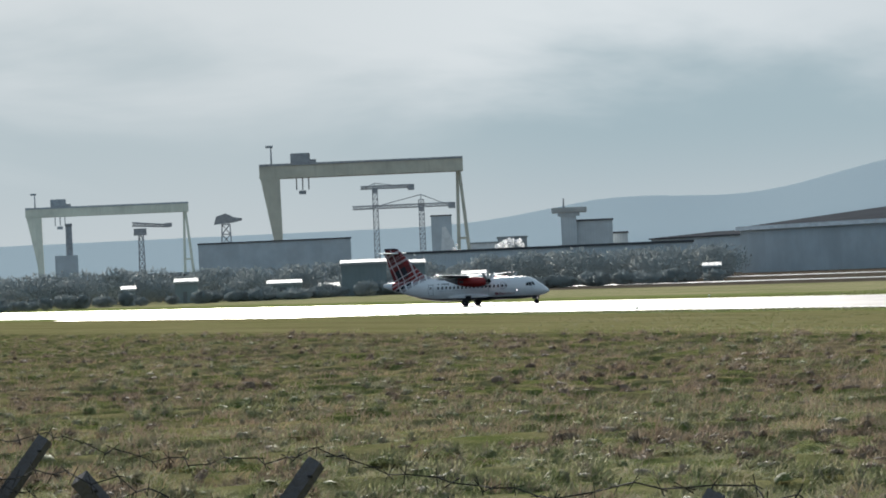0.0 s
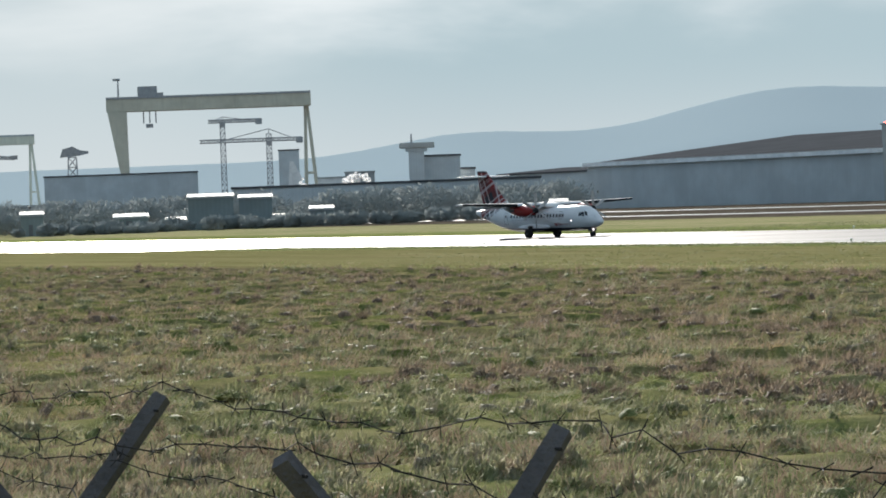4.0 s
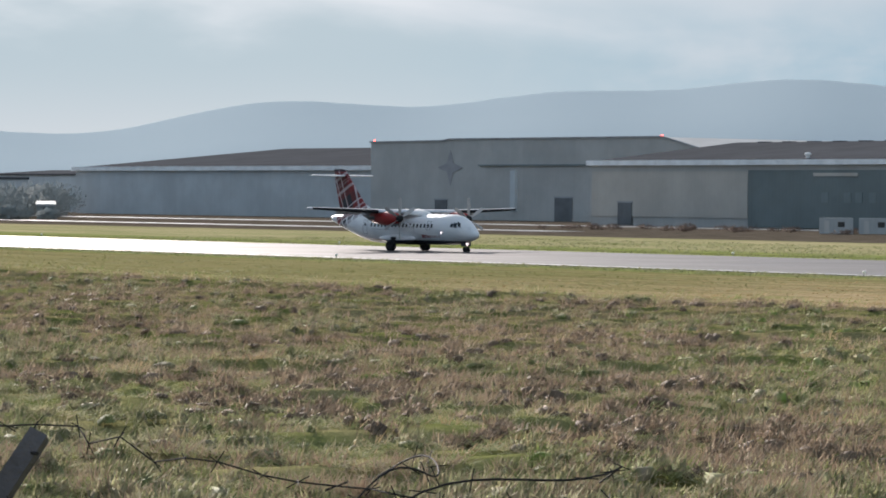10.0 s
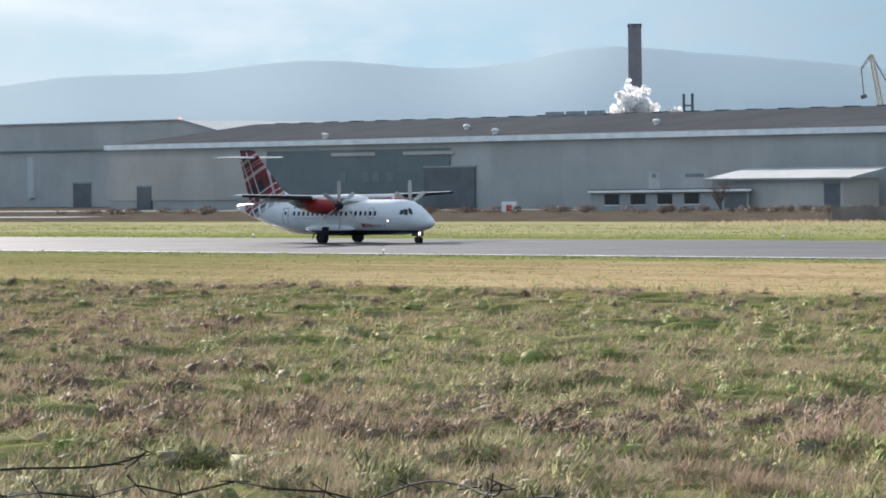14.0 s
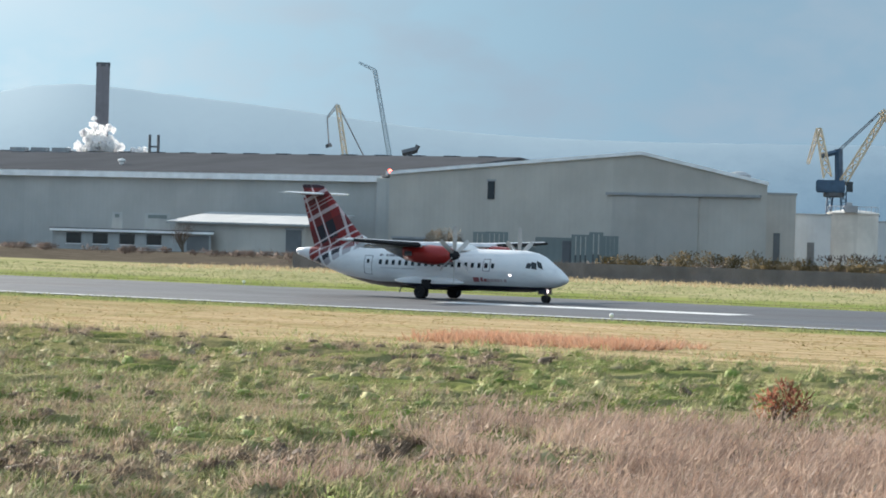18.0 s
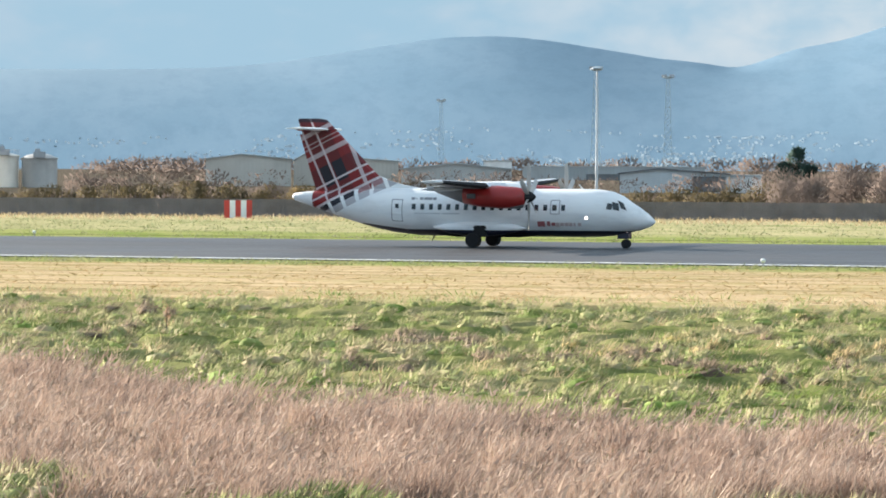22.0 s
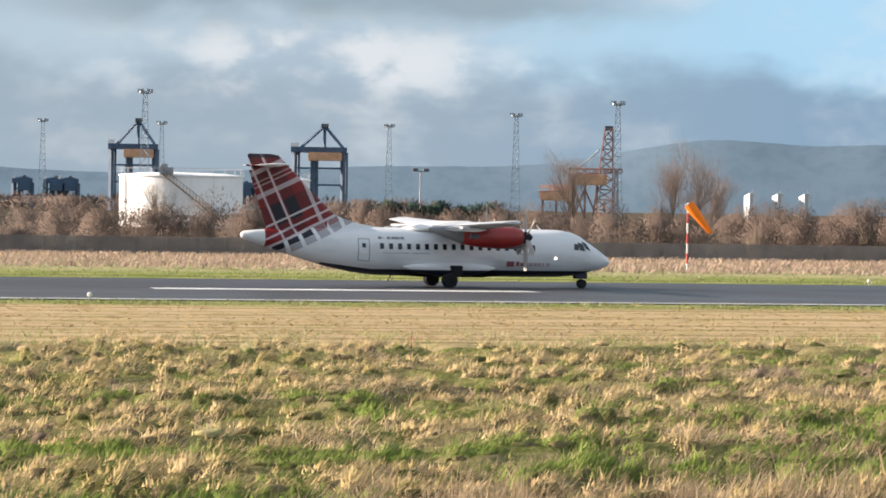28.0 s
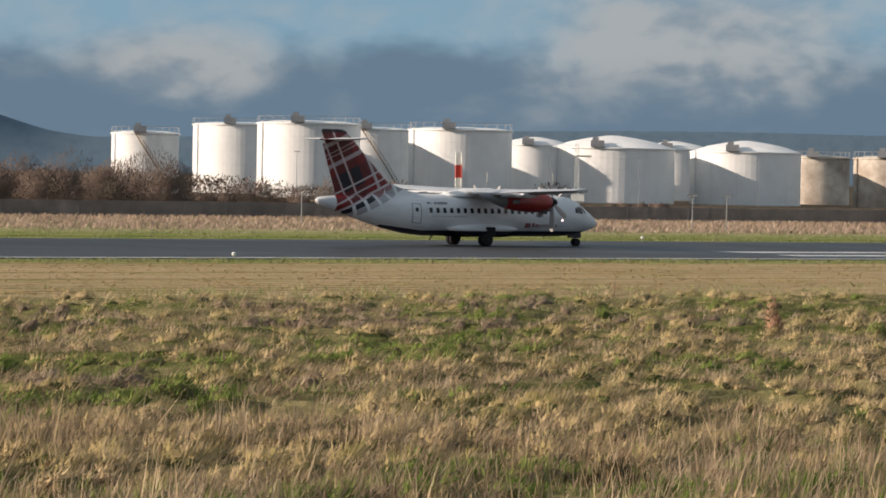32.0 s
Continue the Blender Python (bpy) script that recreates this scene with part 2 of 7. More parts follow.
def ground_material():
    m, nt, sh = base_material("airfield_ground")
    pos = node(nt, "ShaderNodeNewGeometry").outputs["Position"]
    xyz = node(nt, "ShaderNodeSeparateXYZ", "", Vector=pos).outputs
    ragged = math_(nt, "MULTIPLY", math_(nt, "SUBTRACT", noise_(nt, pos, 0.12, 5.0, 0.65), 0.5), 9.0)
    y = math_(nt, "ADD", xyz[1], ragged)
    n_fine, n_mid, n_wide = noise_(nt, pos, 2.2, 5.0, 0.65), noise_(nt, scaled(nt, pos, 0.6, 1, 1), 0.32, 4.0, 0.6), noise_(nt, scaled(nt, pos, 0.4, 1, 1), 0.07, 4.0, 0.55)
    streaks = noise_(nt, scaled(nt, pos, 0.03, 1.0, 1.0), 0.9, 4.0, 0.6)
    rough_grass = mix_(nt, step_(nt, n_mid, 0.38, 0.62), (0.09, 0.11, 0.03), (0.19, 0.16, 0.08))
    rough_grass = mix_(nt, math_(nt, "MULTIPLY", step_(nt, n_wide, 0.52, 0.66), 0.75), rough_grass, (0.15, 0.11, 0.075))
    rough_grass = mix_(nt, math_(nt, "MULTIPLY", step_(nt, n_fine, 0.5, 0.75), 0.5), rough_grass, (0.06, 0.07, 0.025))
    n_blade = noise_(nt, scaled(nt, pos, 1.0, 0.7, 1.0), 9.0, 4.0, 0.7)
    rough_grass = mix_(nt, math_(nt, "MULTIPLY", step_(nt, n_blade, 0.45, 0.65), 0.6), rough_grass, (0.36, 0.31, 0.14))
    fresh = step_(nt, math_(nt, "ADD", xyz[0], ragged), -18.0, 6.0, 0.62, 0.0)
    fresh = math_(nt, "MULTIPLY", fresh, step_(nt, math_(nt, "ADD", xyz[0], math_(nt, "MULTIPLY", ragged, 3.0)), -105.0, -50.0))
    rough_grass = mix_(nt, fresh, rough_grass, mix_(nt, step_(nt, n_mid, 0.38, 0.62), (0.155, 0.18, 0.06), (0.235, 0.225, 0.105)))
    mown = mix_(nt, step_(nt, streaks, 0.36, 0.62), (0.35, 0.262, 0.145), (0.50, 0.375, 0.232))
    mown = mix_(nt, math_(nt, "MULTIPLY", step_(nt, n_mid, 0.45, 0.7), 0.4), mown, (0.22, 0.24, 0.07))
    green = mix_(nt, step_(nt, n_mid, 0.35, 0.65), (0.15, 0.20, 0.05), (0.28, 0.28, 0.11))
    west = step_(nt, math_(nt, "ADD", xyz[0], math_(nt, "MULTIPLY", ragged, 6.0)), -170.0, -95.0, 1.0, 0.0)
    mown = mix_(nt, math_(nt, "MULTIPLY", west, 0.85), mown, mix_(nt, step_(nt, streaks, 0.36, 0.62), (0.15, 0.16, 0.055), (0.24, 0.22, 0.10)))
    beyond = mix_(nt, step_(nt, streaks, 0.40, 0.60), (0.22, 0.235, 0.10), (0.42, 0.36, 0.21))
    heath = mix_(nt, step_(nt, n_mid, 0.35, 0.65), (0.07, 0.058, 0.045), (0.13, 0.11, 0.085))
    col = mix_(nt, step_(nt, y, 104.0, 114.0), rough_grass, mown)
    lines = noise_(nt, scaled(nt, pos, 0.006, 1.0, 1.0), 1.6, 3.0, 0.6)
    col = mix_(nt, math_(nt, "MULTIPLY", math_(nt, "MULTIPLY", step_(nt, lines, 0.53, 0.60), 0.9), step_(nt, y, 106.0, 112.0)), col, (0.16, 0.13, 0.06))
    col = mix_(nt, step_(nt, y, 147.0, 152.0), col, green)
    col = mix_(nt, step_(nt, y, 214.0, 226.0), col, beyond)
    col = mix_(nt, step_(nt, y, 277.0, 288.0), col, heath)
    # a shallow drain along the far verge
    drain = math_(nt, "SUBTRACT", 1.0, step_(nt, math_(nt, "ABSOLUTE", math_(nt, "SUBTRACT", xyz[1], 206.5)), 0.5, 1.6))
    col = mix_(nt, math_(nt, "MULTIPLY", drain, 0.75), col, (0.07, 0.075, 0.03))
    col = mix_(nt, math_(nt, "MULTIPLY", step_(nt, n_fine, 0.55, 0.8), 0.25), col, (0.08, 0.075, 0.03))
    put(nt, sh.inputs["Base Color"], col)
    sh.inputs["Roughness"].default_value = 0.95
    sh.inputs["Specular IOR Level"].default_value = 0.0
    put(nt, sh.inputs["Normal"], node(nt, "ShaderNodeBump", "", Strength=0.7, Distance=0.12, Height=n_fine).outputs[0])
    return m


def asphalt_material():
    m, nt, sh = base_material("runway_asphalt")
    pos = node(nt, "ShaderNodeNewGeometry").outputs["Position"]
    xyz = node(nt, "ShaderNodeSeparateXYZ", "", Vector=pos).outputs
    grit, long_, patch = noise_(nt, pos, 9.0, 4.0), noise_(nt, scaled(nt, pos, 0.02, 1.0, 1.0), 0.7, 4.0, 0.6), noise_(nt, pos, 0.08, 4.0)
    col = mix_(nt, step_(nt, long_, 0.35, 0.65), (0.028, 0.028, 0.03), (0.055, 0.055, 0.058))
    col = mix_(nt, math_(nt, "MULTIPLY", step_(nt, patch, 0.4, 0.65), 0.5), col, (0.055, 0.055, 0.058))
    # rubber laid down along the wheel tracks
    wheel = math_(nt, "SUBTRACT", 1.0, step_(nt, math_(nt, "ABSOLUTE", math_(nt, "SUBTRACT", xyz[1], 184.0)), 4.0, 12.0))
    col = mix_(nt, math_(nt, "MULTIPLY", wheel, 0.45), col, (0.022, 0.022, 0.024))
    put(nt, sh.inputs["Base Color"], col)
    put(nt, sh.inputs["Roughness"], step_(nt, math_(nt, "ADD", math_(nt, "MULTIPLY", patch, 0.6), math_(nt, "MULTIPLY", grit, 0.4)), 0.3, 0.7, 0.44, 0.62))
    sh.inputs["Specular IOR Level"].default_value = 0.3
    put(nt, sh.inputs["Normal"], node(nt, "ShaderNodeBump", "", Strength=0.25, Distance=0.01, Height=grit).outputs[0])
    return m


def hill_material():
    m, nt, sh = base_material("hillside")
    pos = node(nt, "ShaderNodeNewGeometry").outputs["Position"]
    xyz = node(nt, "ShaderNodeSeparateXYZ", "", Vector=pos).outputs
    # woods and fields lie along the slope, as wide as they are high
    face = node(nt, "ShaderNodeCombineXYZ", "", i0=math_(nt, "MULTIPLY", math_(nt, "DIVIDE", xyz[0], math_(nt, "MAXIMUM", xyz[1], 300.0)), 2800.0), i1=0.0, i2=math_(nt, "MULTIPLY", xyz[2], 1.3)).outputs[0]
    fields, woods, fine = noise_(nt, face, 0.012, 4.0, 0.55), noise_(nt, face, 0.05, 5.0, 0.6), noise_(nt, face, 0.22, 4.0, 0.6)
    # the blue of distance haze is part of these base colours
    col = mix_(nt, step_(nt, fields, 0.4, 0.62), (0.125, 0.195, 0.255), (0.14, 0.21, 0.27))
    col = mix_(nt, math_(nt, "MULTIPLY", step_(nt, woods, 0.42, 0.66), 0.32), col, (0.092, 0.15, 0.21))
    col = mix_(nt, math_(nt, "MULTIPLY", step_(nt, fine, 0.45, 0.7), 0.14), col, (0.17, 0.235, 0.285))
    # thicker haze toward the west, painted in as a paler tone
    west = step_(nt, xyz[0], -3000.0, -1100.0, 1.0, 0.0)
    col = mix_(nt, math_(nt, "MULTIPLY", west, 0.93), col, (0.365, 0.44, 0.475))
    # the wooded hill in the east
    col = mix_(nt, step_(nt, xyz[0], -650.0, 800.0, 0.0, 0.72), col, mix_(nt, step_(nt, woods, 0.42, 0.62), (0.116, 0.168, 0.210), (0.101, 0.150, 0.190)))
    put(nt, sh.inputs["Base Color"], col)
    sh.inputs["Roughness"].default_value = 1.0
    sh.inputs["Specular IOR Level"].default_value = 0.0
    return m


def tartan_material():
    """White paint; towards the tail a red tartan that breaks up into loose squares; a navy belly."""
    m, nt, sh = base_material("aircraft_livery")
    pos = node(nt, "ShaderNodeTexCoord").outputs["Object"]
    xyz = node(nt, "ShaderNodeSeparateXYZ", "", Vector=pos).outputs
    x, z = xyz[0], xyz[2]
    # u runs across the fin's sweep, v up along it
    u = math_(nt, "ADD", math_(nt, "MULTIPLY", x, 0.91), math_(nt, "MULTIPLY", z, 0.414))
    v = math_(nt, "ADD", math_(nt, "MULTIPLY", x, -0.43), math_(nt, "MULTIPLY", z, 0.90))

    def band(c, centre, width):
        return math_(nt, "LESS_THAN", math_(nt, "ABSOLUTE", math_(nt, "SUBTRACT", c, centre)), width / 2)

    col = mix_(nt, noise_(nt, pos, 1.5, 3.0), (0.16, 0.010, 0.012), (0.24, 0.016, 0.017))
    navy, maroon, pale = (0.012, 0.012, 0.022), (0.07, 0.010, 0.014), (0.58, 0.52, 0.53)
    for c, k, w in ((v, 8.15, 1.05), (v, 10.45, 0.22), (v, 11.6, 0.5), (u, -7.26, 0.62), (u, -6.34, 0.72)):
        col = mix_(nt, math_(nt, "MULTIPLY", band(c, k, w), 0.62), col, maroon)
    for k, w in ((-7.26, 0.62), (-6.34, 0.72)):
        col = mix_(nt, math_(nt, "MULTIPLY", band(u, k, w), band(v, 8.0, 1.25)), col, navy)
    for c, k, w, f in ((v, 10.75, 0.26, 0.62), (v, 10.18, 0.06, 0.5), (v, 9.93, 0.07, 0.5), (v, 9.38, 0.28, 0.62), (u, -5.12, 0.24, 0.7),
                       (u, -6.85, 0.13, 0.85), (u, -7.68, 0.13, 0.75), (v, 7.6, 0.12, 0.85), (v, 7.0, 0.12, 0.8), (v, 6.52, 0.16, 0.9)):
        col = mix_(nt, math_(nt, "MULTIPLY", band(c, k, w), f), col, pale)
    col = mix_(nt, math_(nt, "MULTIPLY", math_(nt, "GREATER_THAN", z, 7.42), 0.85), col, navy)
    # loose squares at the foot of the pattern
    f = math_(nt, "FRACT", math_(nt, "ADD", math_(nt, "DIVIDE", u, 0.92), 107.84 + 0.5))
    square = band(f, 0.5, 0.74)
    back = math_(nt, "LESS_THAN", u, -5.75)
    row_a = math_(nt, "MULTIPLY", square, band(v, 6.28, 0.34))
    row_b = math_(nt, "MULTIPLY", square, math_(nt, "MULTIPLY", band(v, 5.9, 0.40), math_(nt, "LESS_THAN", u, -3.0)))
    col = mix_(nt, row_a, col, mix_(nt, back, (0.30, 0.16, 0.17), navy))
    col = mix_(nt, row_b, col, (0.36, 0.35, 0.37))
    inside = math_(nt, "MAXIMUM", math_(nt, "GREATER_THAN", v, 6.46), math_(nt, "MAXIMUM", row_a, row_b))
    fin = math_(nt, "MULTIPLY", step_(nt, z, 3.35, 3.5), math_(nt, "LESS_THAN", x, -7.0))
    cone = math_(nt, "MULTIPLY", math_(nt, "MAXIMUM", math_(nt, "GREATER_THAN", x, -10.75), math_(nt, "GREATER_THAN", z, 3.3)), math_(nt, "LESS_THAN", x, -4.4))
    inside = math_(nt, "MULTIPLY", math_(nt, "MAXIMUM", inside, fin), cone)
    grime = noise_(nt, scaled(nt, pos, 0.25, 1, 1), 1.6, 5.0, 0.6)
    paint = mix_(nt, math_(nt, "MULTIPLY", step_(nt, grime, 0.42, 0.72), 0.55), (0.72, 0.73, 0.735), (0.50, 0.51, 0.53))
    col = mix_(nt, inside, paint, col)
    belly = math_(nt, "LESS_THAN", z, math_(nt, "ADD", 1.02, math_(nt, "MULTIPLY", math_(nt, "MAXIMUM", math_(nt, "SUBTRACT", -4.5, x), 0.0), 0.12)))
    col = mix_(nt, math_(nt, "MULTIPLY", belly, math_(nt, "GREATER_THAN", x, -7.5)), col, (0.02, 0.022, 0.04))
    put(nt, sh.inputs["Base Color"], col)
    sh.inputs["Roughness"].default_value = 0.36
    sh.inputs["Specular IOR Level"].default_value = 0.35
    return m


M = {
    "ground": ground_material(), "asphalt": asphalt_material(), "hill": hill_material(), "livery": tartan_material(),
    "line": surface("white_road_paint", (0.62, 0.62, 0.60), 0.6, 0.3, 3.0, 0.3),
    "concrete": surface("wet_concrete", (0.30, 0.30, 0.29), 0.35, 0.25, 2.0, 0.08),
    "clad_grey": ribbed("grey_cladding", (0.46, 0.46, 0.44)),
    "clad_tan": ribbed("stone_grey_cladding", (0.51, 0.48, 0.43)),
    "clad_blue": ribbed("blue_grey_cladding", (0.53, 0.57, 0.585)),
    "clad_dark": ribbed("dark_green_cladding", (0.17, 0.205, 0.205)),
    "roof": ribbed("grey_roof_sheet", (0.093, 0.096, 0.102), 1.1, 0.95, 0.15),
    "roof_light": ribbed("pale_roof_sheet", (0.38, 0.40, 0.40), 1.1, 0.75, 0.3),
    "gutter": surface("pale_gutter", (0.86, 0.87, 0.87), 0.4, 0.15),
    "door_dark": surface("dark_doorway", (0.14, 0.15, 0.155), 0.6, 0.2),
    "door_grey": ribbed("grey_door", (0.46, 0.435, 0.395), 1.6, 0.5),
    "white": surface("white_paint", (0.78, 0.78, 0.76), 0.5, 0.15, 4.0, 0.5, streak=0.2),
    "tank": surface("white_tank_paint", (0.92, 0.91, 0.88), 0.5, 0.10, 1.2, 0.12, streak=0.3),
    "tank_cream": surface("cream_tank_paint", (0.66, 0.62, 0.55), 0.5, 0.2, 1.2, 0.12, streak=0.4),
    "tank_grey": surface("grey_tank_steel", (0.40, 0.39, 0.37), 0.6, 0.25, 1.2, 0.12, streak=0.4),
    "tank_rust": surface("rusty_tank_steel", (0.50, 0.40, 0.31), 0.75, 0.35, 1.0, 0.2, streak=0.6, tint=(0.62, 0.56, 0.48)),
    "steel": surface("galvanised_steel", (0.34, 0.35, 0.36), 0.5, 0.2, 3.0, 0.5, metal=0.3),
    "silo_grey": surface("pale_weathered_silo", (0.60, 0.63, 0.64), 0.7, 0.2),
    # steel tinted pale blue: distance haze is put into its colour
    "mast_grey": surface("haze_tinted_steel", (0.40, 0.48, 0.52), 0.6, 0.15, 3.0, 0.5),
    "stair_rust": surface("brown_rusty_stair", (0.20, 0.145, 0.10), 0.8, 0.3),
    "steel_dark": surface("dark_steel", (0.10, 0.11, 0.12), 0.55, 0.2),
    # gantry yellow, lightened and greyed to paint in the haze before it
    "yellow": surface("haze_greyed_yellow_paint", (0.60, 0.57, 0.46), 0.6, 0.2, 1.0, 0.05, streak=0.3),
    "crane_yellow": surface("crane_yellow_paint", (0.64, 0.53, 0.37), 0.55, 0.2, 1.0, 0.2, streak=0.3),
    "crane_blue": surface("crane_blue_paint", (0.05, 0.10, 0.165), 0.55, 0.3),
    "crane_rust": surface("crane_rust_red_paint", (0.32, 0.18, 0.15), 0.7, 0.3),
    "orange_panel": surface("orange_crane_panel", (0.66, 0.36, 0.20), 0.6, 0.3),
    "brick_dark": surface("soot_dark_brick", (0.11, 0.10, 0.10), 0.85, 0.25, 4.0, 0.3),
    "stack": surface("dark_stack_concrete", (0.24, 0.23, 0.25), 0.8, 0.2, 1.5, 0.1, streak=0.3),
    "red": surface("signal_red_paint", (0.52, 0.05, 0.035), 0.5, 0.2),
    "sock": surface("orange_wind_cloth", (0.95, 0.22, 0.03), 0.8, 0.15),
    "red_glow": surface("red_obstruction_lamp", (0.6, 0.05, 0.04), 0.4, 0.1, emit=(1.0, 0.12, 0.08, 4.0)),
    "white_glow": surface("white_landing_lamp", (0.8, 0.75, 0.75), 0.3, 0.1, emit=(1.0, 0.86, 0.84, 1.6)),
    "post": surface("weathered_concrete_post", (0.12, 0.11, 0.11), 0.9, 0.3, 30.0, 4.0, bump=0.6),
    "wire": surface("rusty_barbed_wire", (0.04, 0.036, 0.034), 0.85, 0.3),
    "steam": None,
    "bark": surface("grey_brown_bark", (0.16, 0.13, 0.10), 0.9, 0.3, 8.0, 1.0),
    "tussock": plant("tussock_grass", [(0.16, 0.225, 0.06), (0.25, 0.315, 0.10), (0.37, 0.38, 0.17), (0.55, 0.465, 0.29), (0.50, 0.39, 0.27)], 0.30, through=0.3, clump=1.35),
    "reed": plant("dead_purple_brown_rushes", [(0.17, 0.115, 0.092), (0.33, 0.235, 0.185), (0.49, 0.365, 0.285), (0.65, 0.515, 0.40)], 0.4, clump=1.3),
    "stalk": plant("pale_dry_stalks", [(0.42, 0.31, 0.18), (0.54, 0.41, 0.25), (0.64, 0.51, 0.34)], 0.4),
    "rust_grass": plant("rust_red_dead_grass", [(0.44, 0.25, 0.16), (0.56, 0.33, 0.21), (0.62, 0.42, 0.29)], 0.5),
    "scrub": plant("leafless_brown_scrub", [(0.135, 0.098, 0.08), (0.15, 0.11, 0.09), (0.17, 0.126, 0.102), (0.19, 0.145, 0.115)], 0.06, through=0.1),
    "scrub_pale": plant("leafless_pale_scrub", [(0.18, 0.135, 0.11), (0.21, 0.16, 0.132), (0.24, 0.185, 0.155)], 0.06, through=0.25),
    "twig_pale": plant("pale_bare_twigs", [(0.15, 0.115, 0.08), (0.20, 0.158, 0.11), (0.26, 0.205, 0.14)], 0.1, through=0.1),
    "gorse": plant("gorse_green_and_yellow", [(0.04, 0.036, 0.02), (0.075, 0.062, 0.032), (0.14, 0.105, 0.05), (0.34, 0.225, 0.085)], 0.12),
    "pine": plant("dark_pine_needles", [(0.025, 0.05, 0.042), (0.045, 0.08, 0.062), (0.07, 0.11, 0.08)], 0.3, through=0.08),
    # far foliage lightened so that its colour holds the haze before it
    "trees_dark": plant("haze_paled_winter_trees", [(0.27, 0.30, 0.295), (0.30, 0.33, 0.32), (0.34, 0.36, 0.345)], 0.03, through=0.05),
    # the far town's walls and roofs have the haze's blue mixed into them
    "house": surface("far_walls_haze_tone", (0.19, 0.262, 0.318), 0.9, 0.1, island=0.2),
    "house_roof": surface("far_roofs_haze_tone", (0.20, 0.275, 0.335), 0.95, 0.1),
    "glass": surface("dark_window_glass", (0.02, 0.025, 0.03), 0.12, 0.1),
    "rubber": surface("black_tyre_rubber", (0.025, 0.025, 0.027), 0.8, 0.2),
    "engine_red": surface("red_engine_cowling", (0.27, 0.015, 0.014), 0.36, 0.2, 2.0, 0.5),
    "wing": surface("white_grey_wing_skin", (0.50, 0.52, 0.54), 0.4, 0.2, 2.0, 0.3),
    "blade": surface("grey_propeller_blade", (0.38, 0.37, 0.355), 0.45, 0.2),
    # wing grey taken darker, to hold the shade beneath the wing
    "wing_under": surface("shade_darkened_wing_grey", (0.21, 0.22, 0.235), 0.5, 0.2, 2.0, 0.3),
    "mark_red": surface("dull_red_marking", (0.30, 0.10, 0.105), 0.4, 0.1),
    "wall_mark": surface("faded_wall_mark", (0.33, 0.33, 0.34), 0.6, 0.15),
    "clad_mid": ribbed("mid_green_cladding", (0.20, 0.24, 0.24)),
    "mark_pale": surface("faded_marking", (0.46, 0.37, 0.37), 0.4, 0.1),
    "mark_grey": surface("grey_marking", (0.20, 0.20, 0.22), 0.4, 0.1),
}


def steam_material():
    m, nt, sh = base_material("white_steam")
    out = [n for n in nt.nodes if n.type == "OUTPUT_MATERIAL"][0]
    glow = node(nt, "ShaderNodeBsdfTranslucent", "", Color=(0.95, 0.95, 0.95, 1))
    soft = node(nt, "ShaderNodeBsdfDiffuse", "", Color=(0.95, 0.95, 0.95, 1))
    clear = node(nt, "ShaderNodeBsdfTransparent")
    pos = node(nt, "ShaderNodeNewGeometry").outputs["Position"]
    holes = math_(nt, "MULTIPLY", step_(nt, noise_(nt, pos, 0.55, 5.0, 0.72), 0.50, 0.66), 0.9)
    body = node(nt, "ShaderNodeMixShader", "", i0=0.85, i1=soft.outputs[0], i2=glow.outputs[0])
    nt.links.new(node(nt, "ShaderNodeMixShader", "", i0=holes, i1=body.outputs[0], i2=clear.outputs[0]).outputs[0], out.inputs[0])
    return m


M["steam"] = steam_material()


# ---- mesh tools ----
def at(bearing, distance, z=0.0):
    """A place in the plan from its bearing and distance seen from the camera's stand."""
    return Vector((distance * math.sin(radians(bearing)), distance * math.cos(radians(bearing)), z))


def rise(distance, degrees):
    """The height at which a line of sight raised by degrees passes, that far from the camera."""
    return EYE[2] + distance * math.tan(radians(degrees))


def thing(name, label, category, place=(0, 0, 0), turn=0.0, group="", kind=""):
    ob = new(name)
    ob.matrix_basis = Matrix.Translation(Vector(place)) @ pose(0, 0, 0, 0, 0, turn)
    return tagged(ob, label, category, group, kind)


def part(name, bm, material, parent=None, label="", smooth=False, kind=""):
    me = bpy.data.meshes.new(name)
    bmesh.ops.recalc_face_normals(bm, faces=bm.faces[:])
    bm.to_mesh(me)
    bm.free()
    return attach(name, me, material, parent, label, smooth, kind)


def attach(name, me, material, parent=None, label="", smooth=False, kind=""):
    me.materials.append(M[material])
    if smooth:
        me.shade_smooth()
    ob = new(name, me)
    if parent:
        ob.parent = parent
    return tagged(ob, label, kind=kind)


def cuboid(bm, x0, x1, y0, y1, z0, z1):
    v = [bm.verts.new((x, y, z)) for x in (x0, x1) for y in (y0, y1) for z in (z0, z1)]
    for f in ((0, 1, 3, 2), (4, 6, 7, 5), (0, 4, 5, 1), (2, 3, 7, 6), (0, 2, 6, 4), (1, 5, 7, 3)):
        bm.faces.new([v[i] for i in f])
    return bm


def block(x0, x1, y0, y1, z0, z1, bevel=0.0):
    bm = cuboid(bmesh.new(), x0, x1, y0, y1, z0, z1)
    if bevel:
        bmesh.ops.bevel(bm, geom=bm.edges[:], offset=bevel, segments=2, affect="EDGES")
    return bm


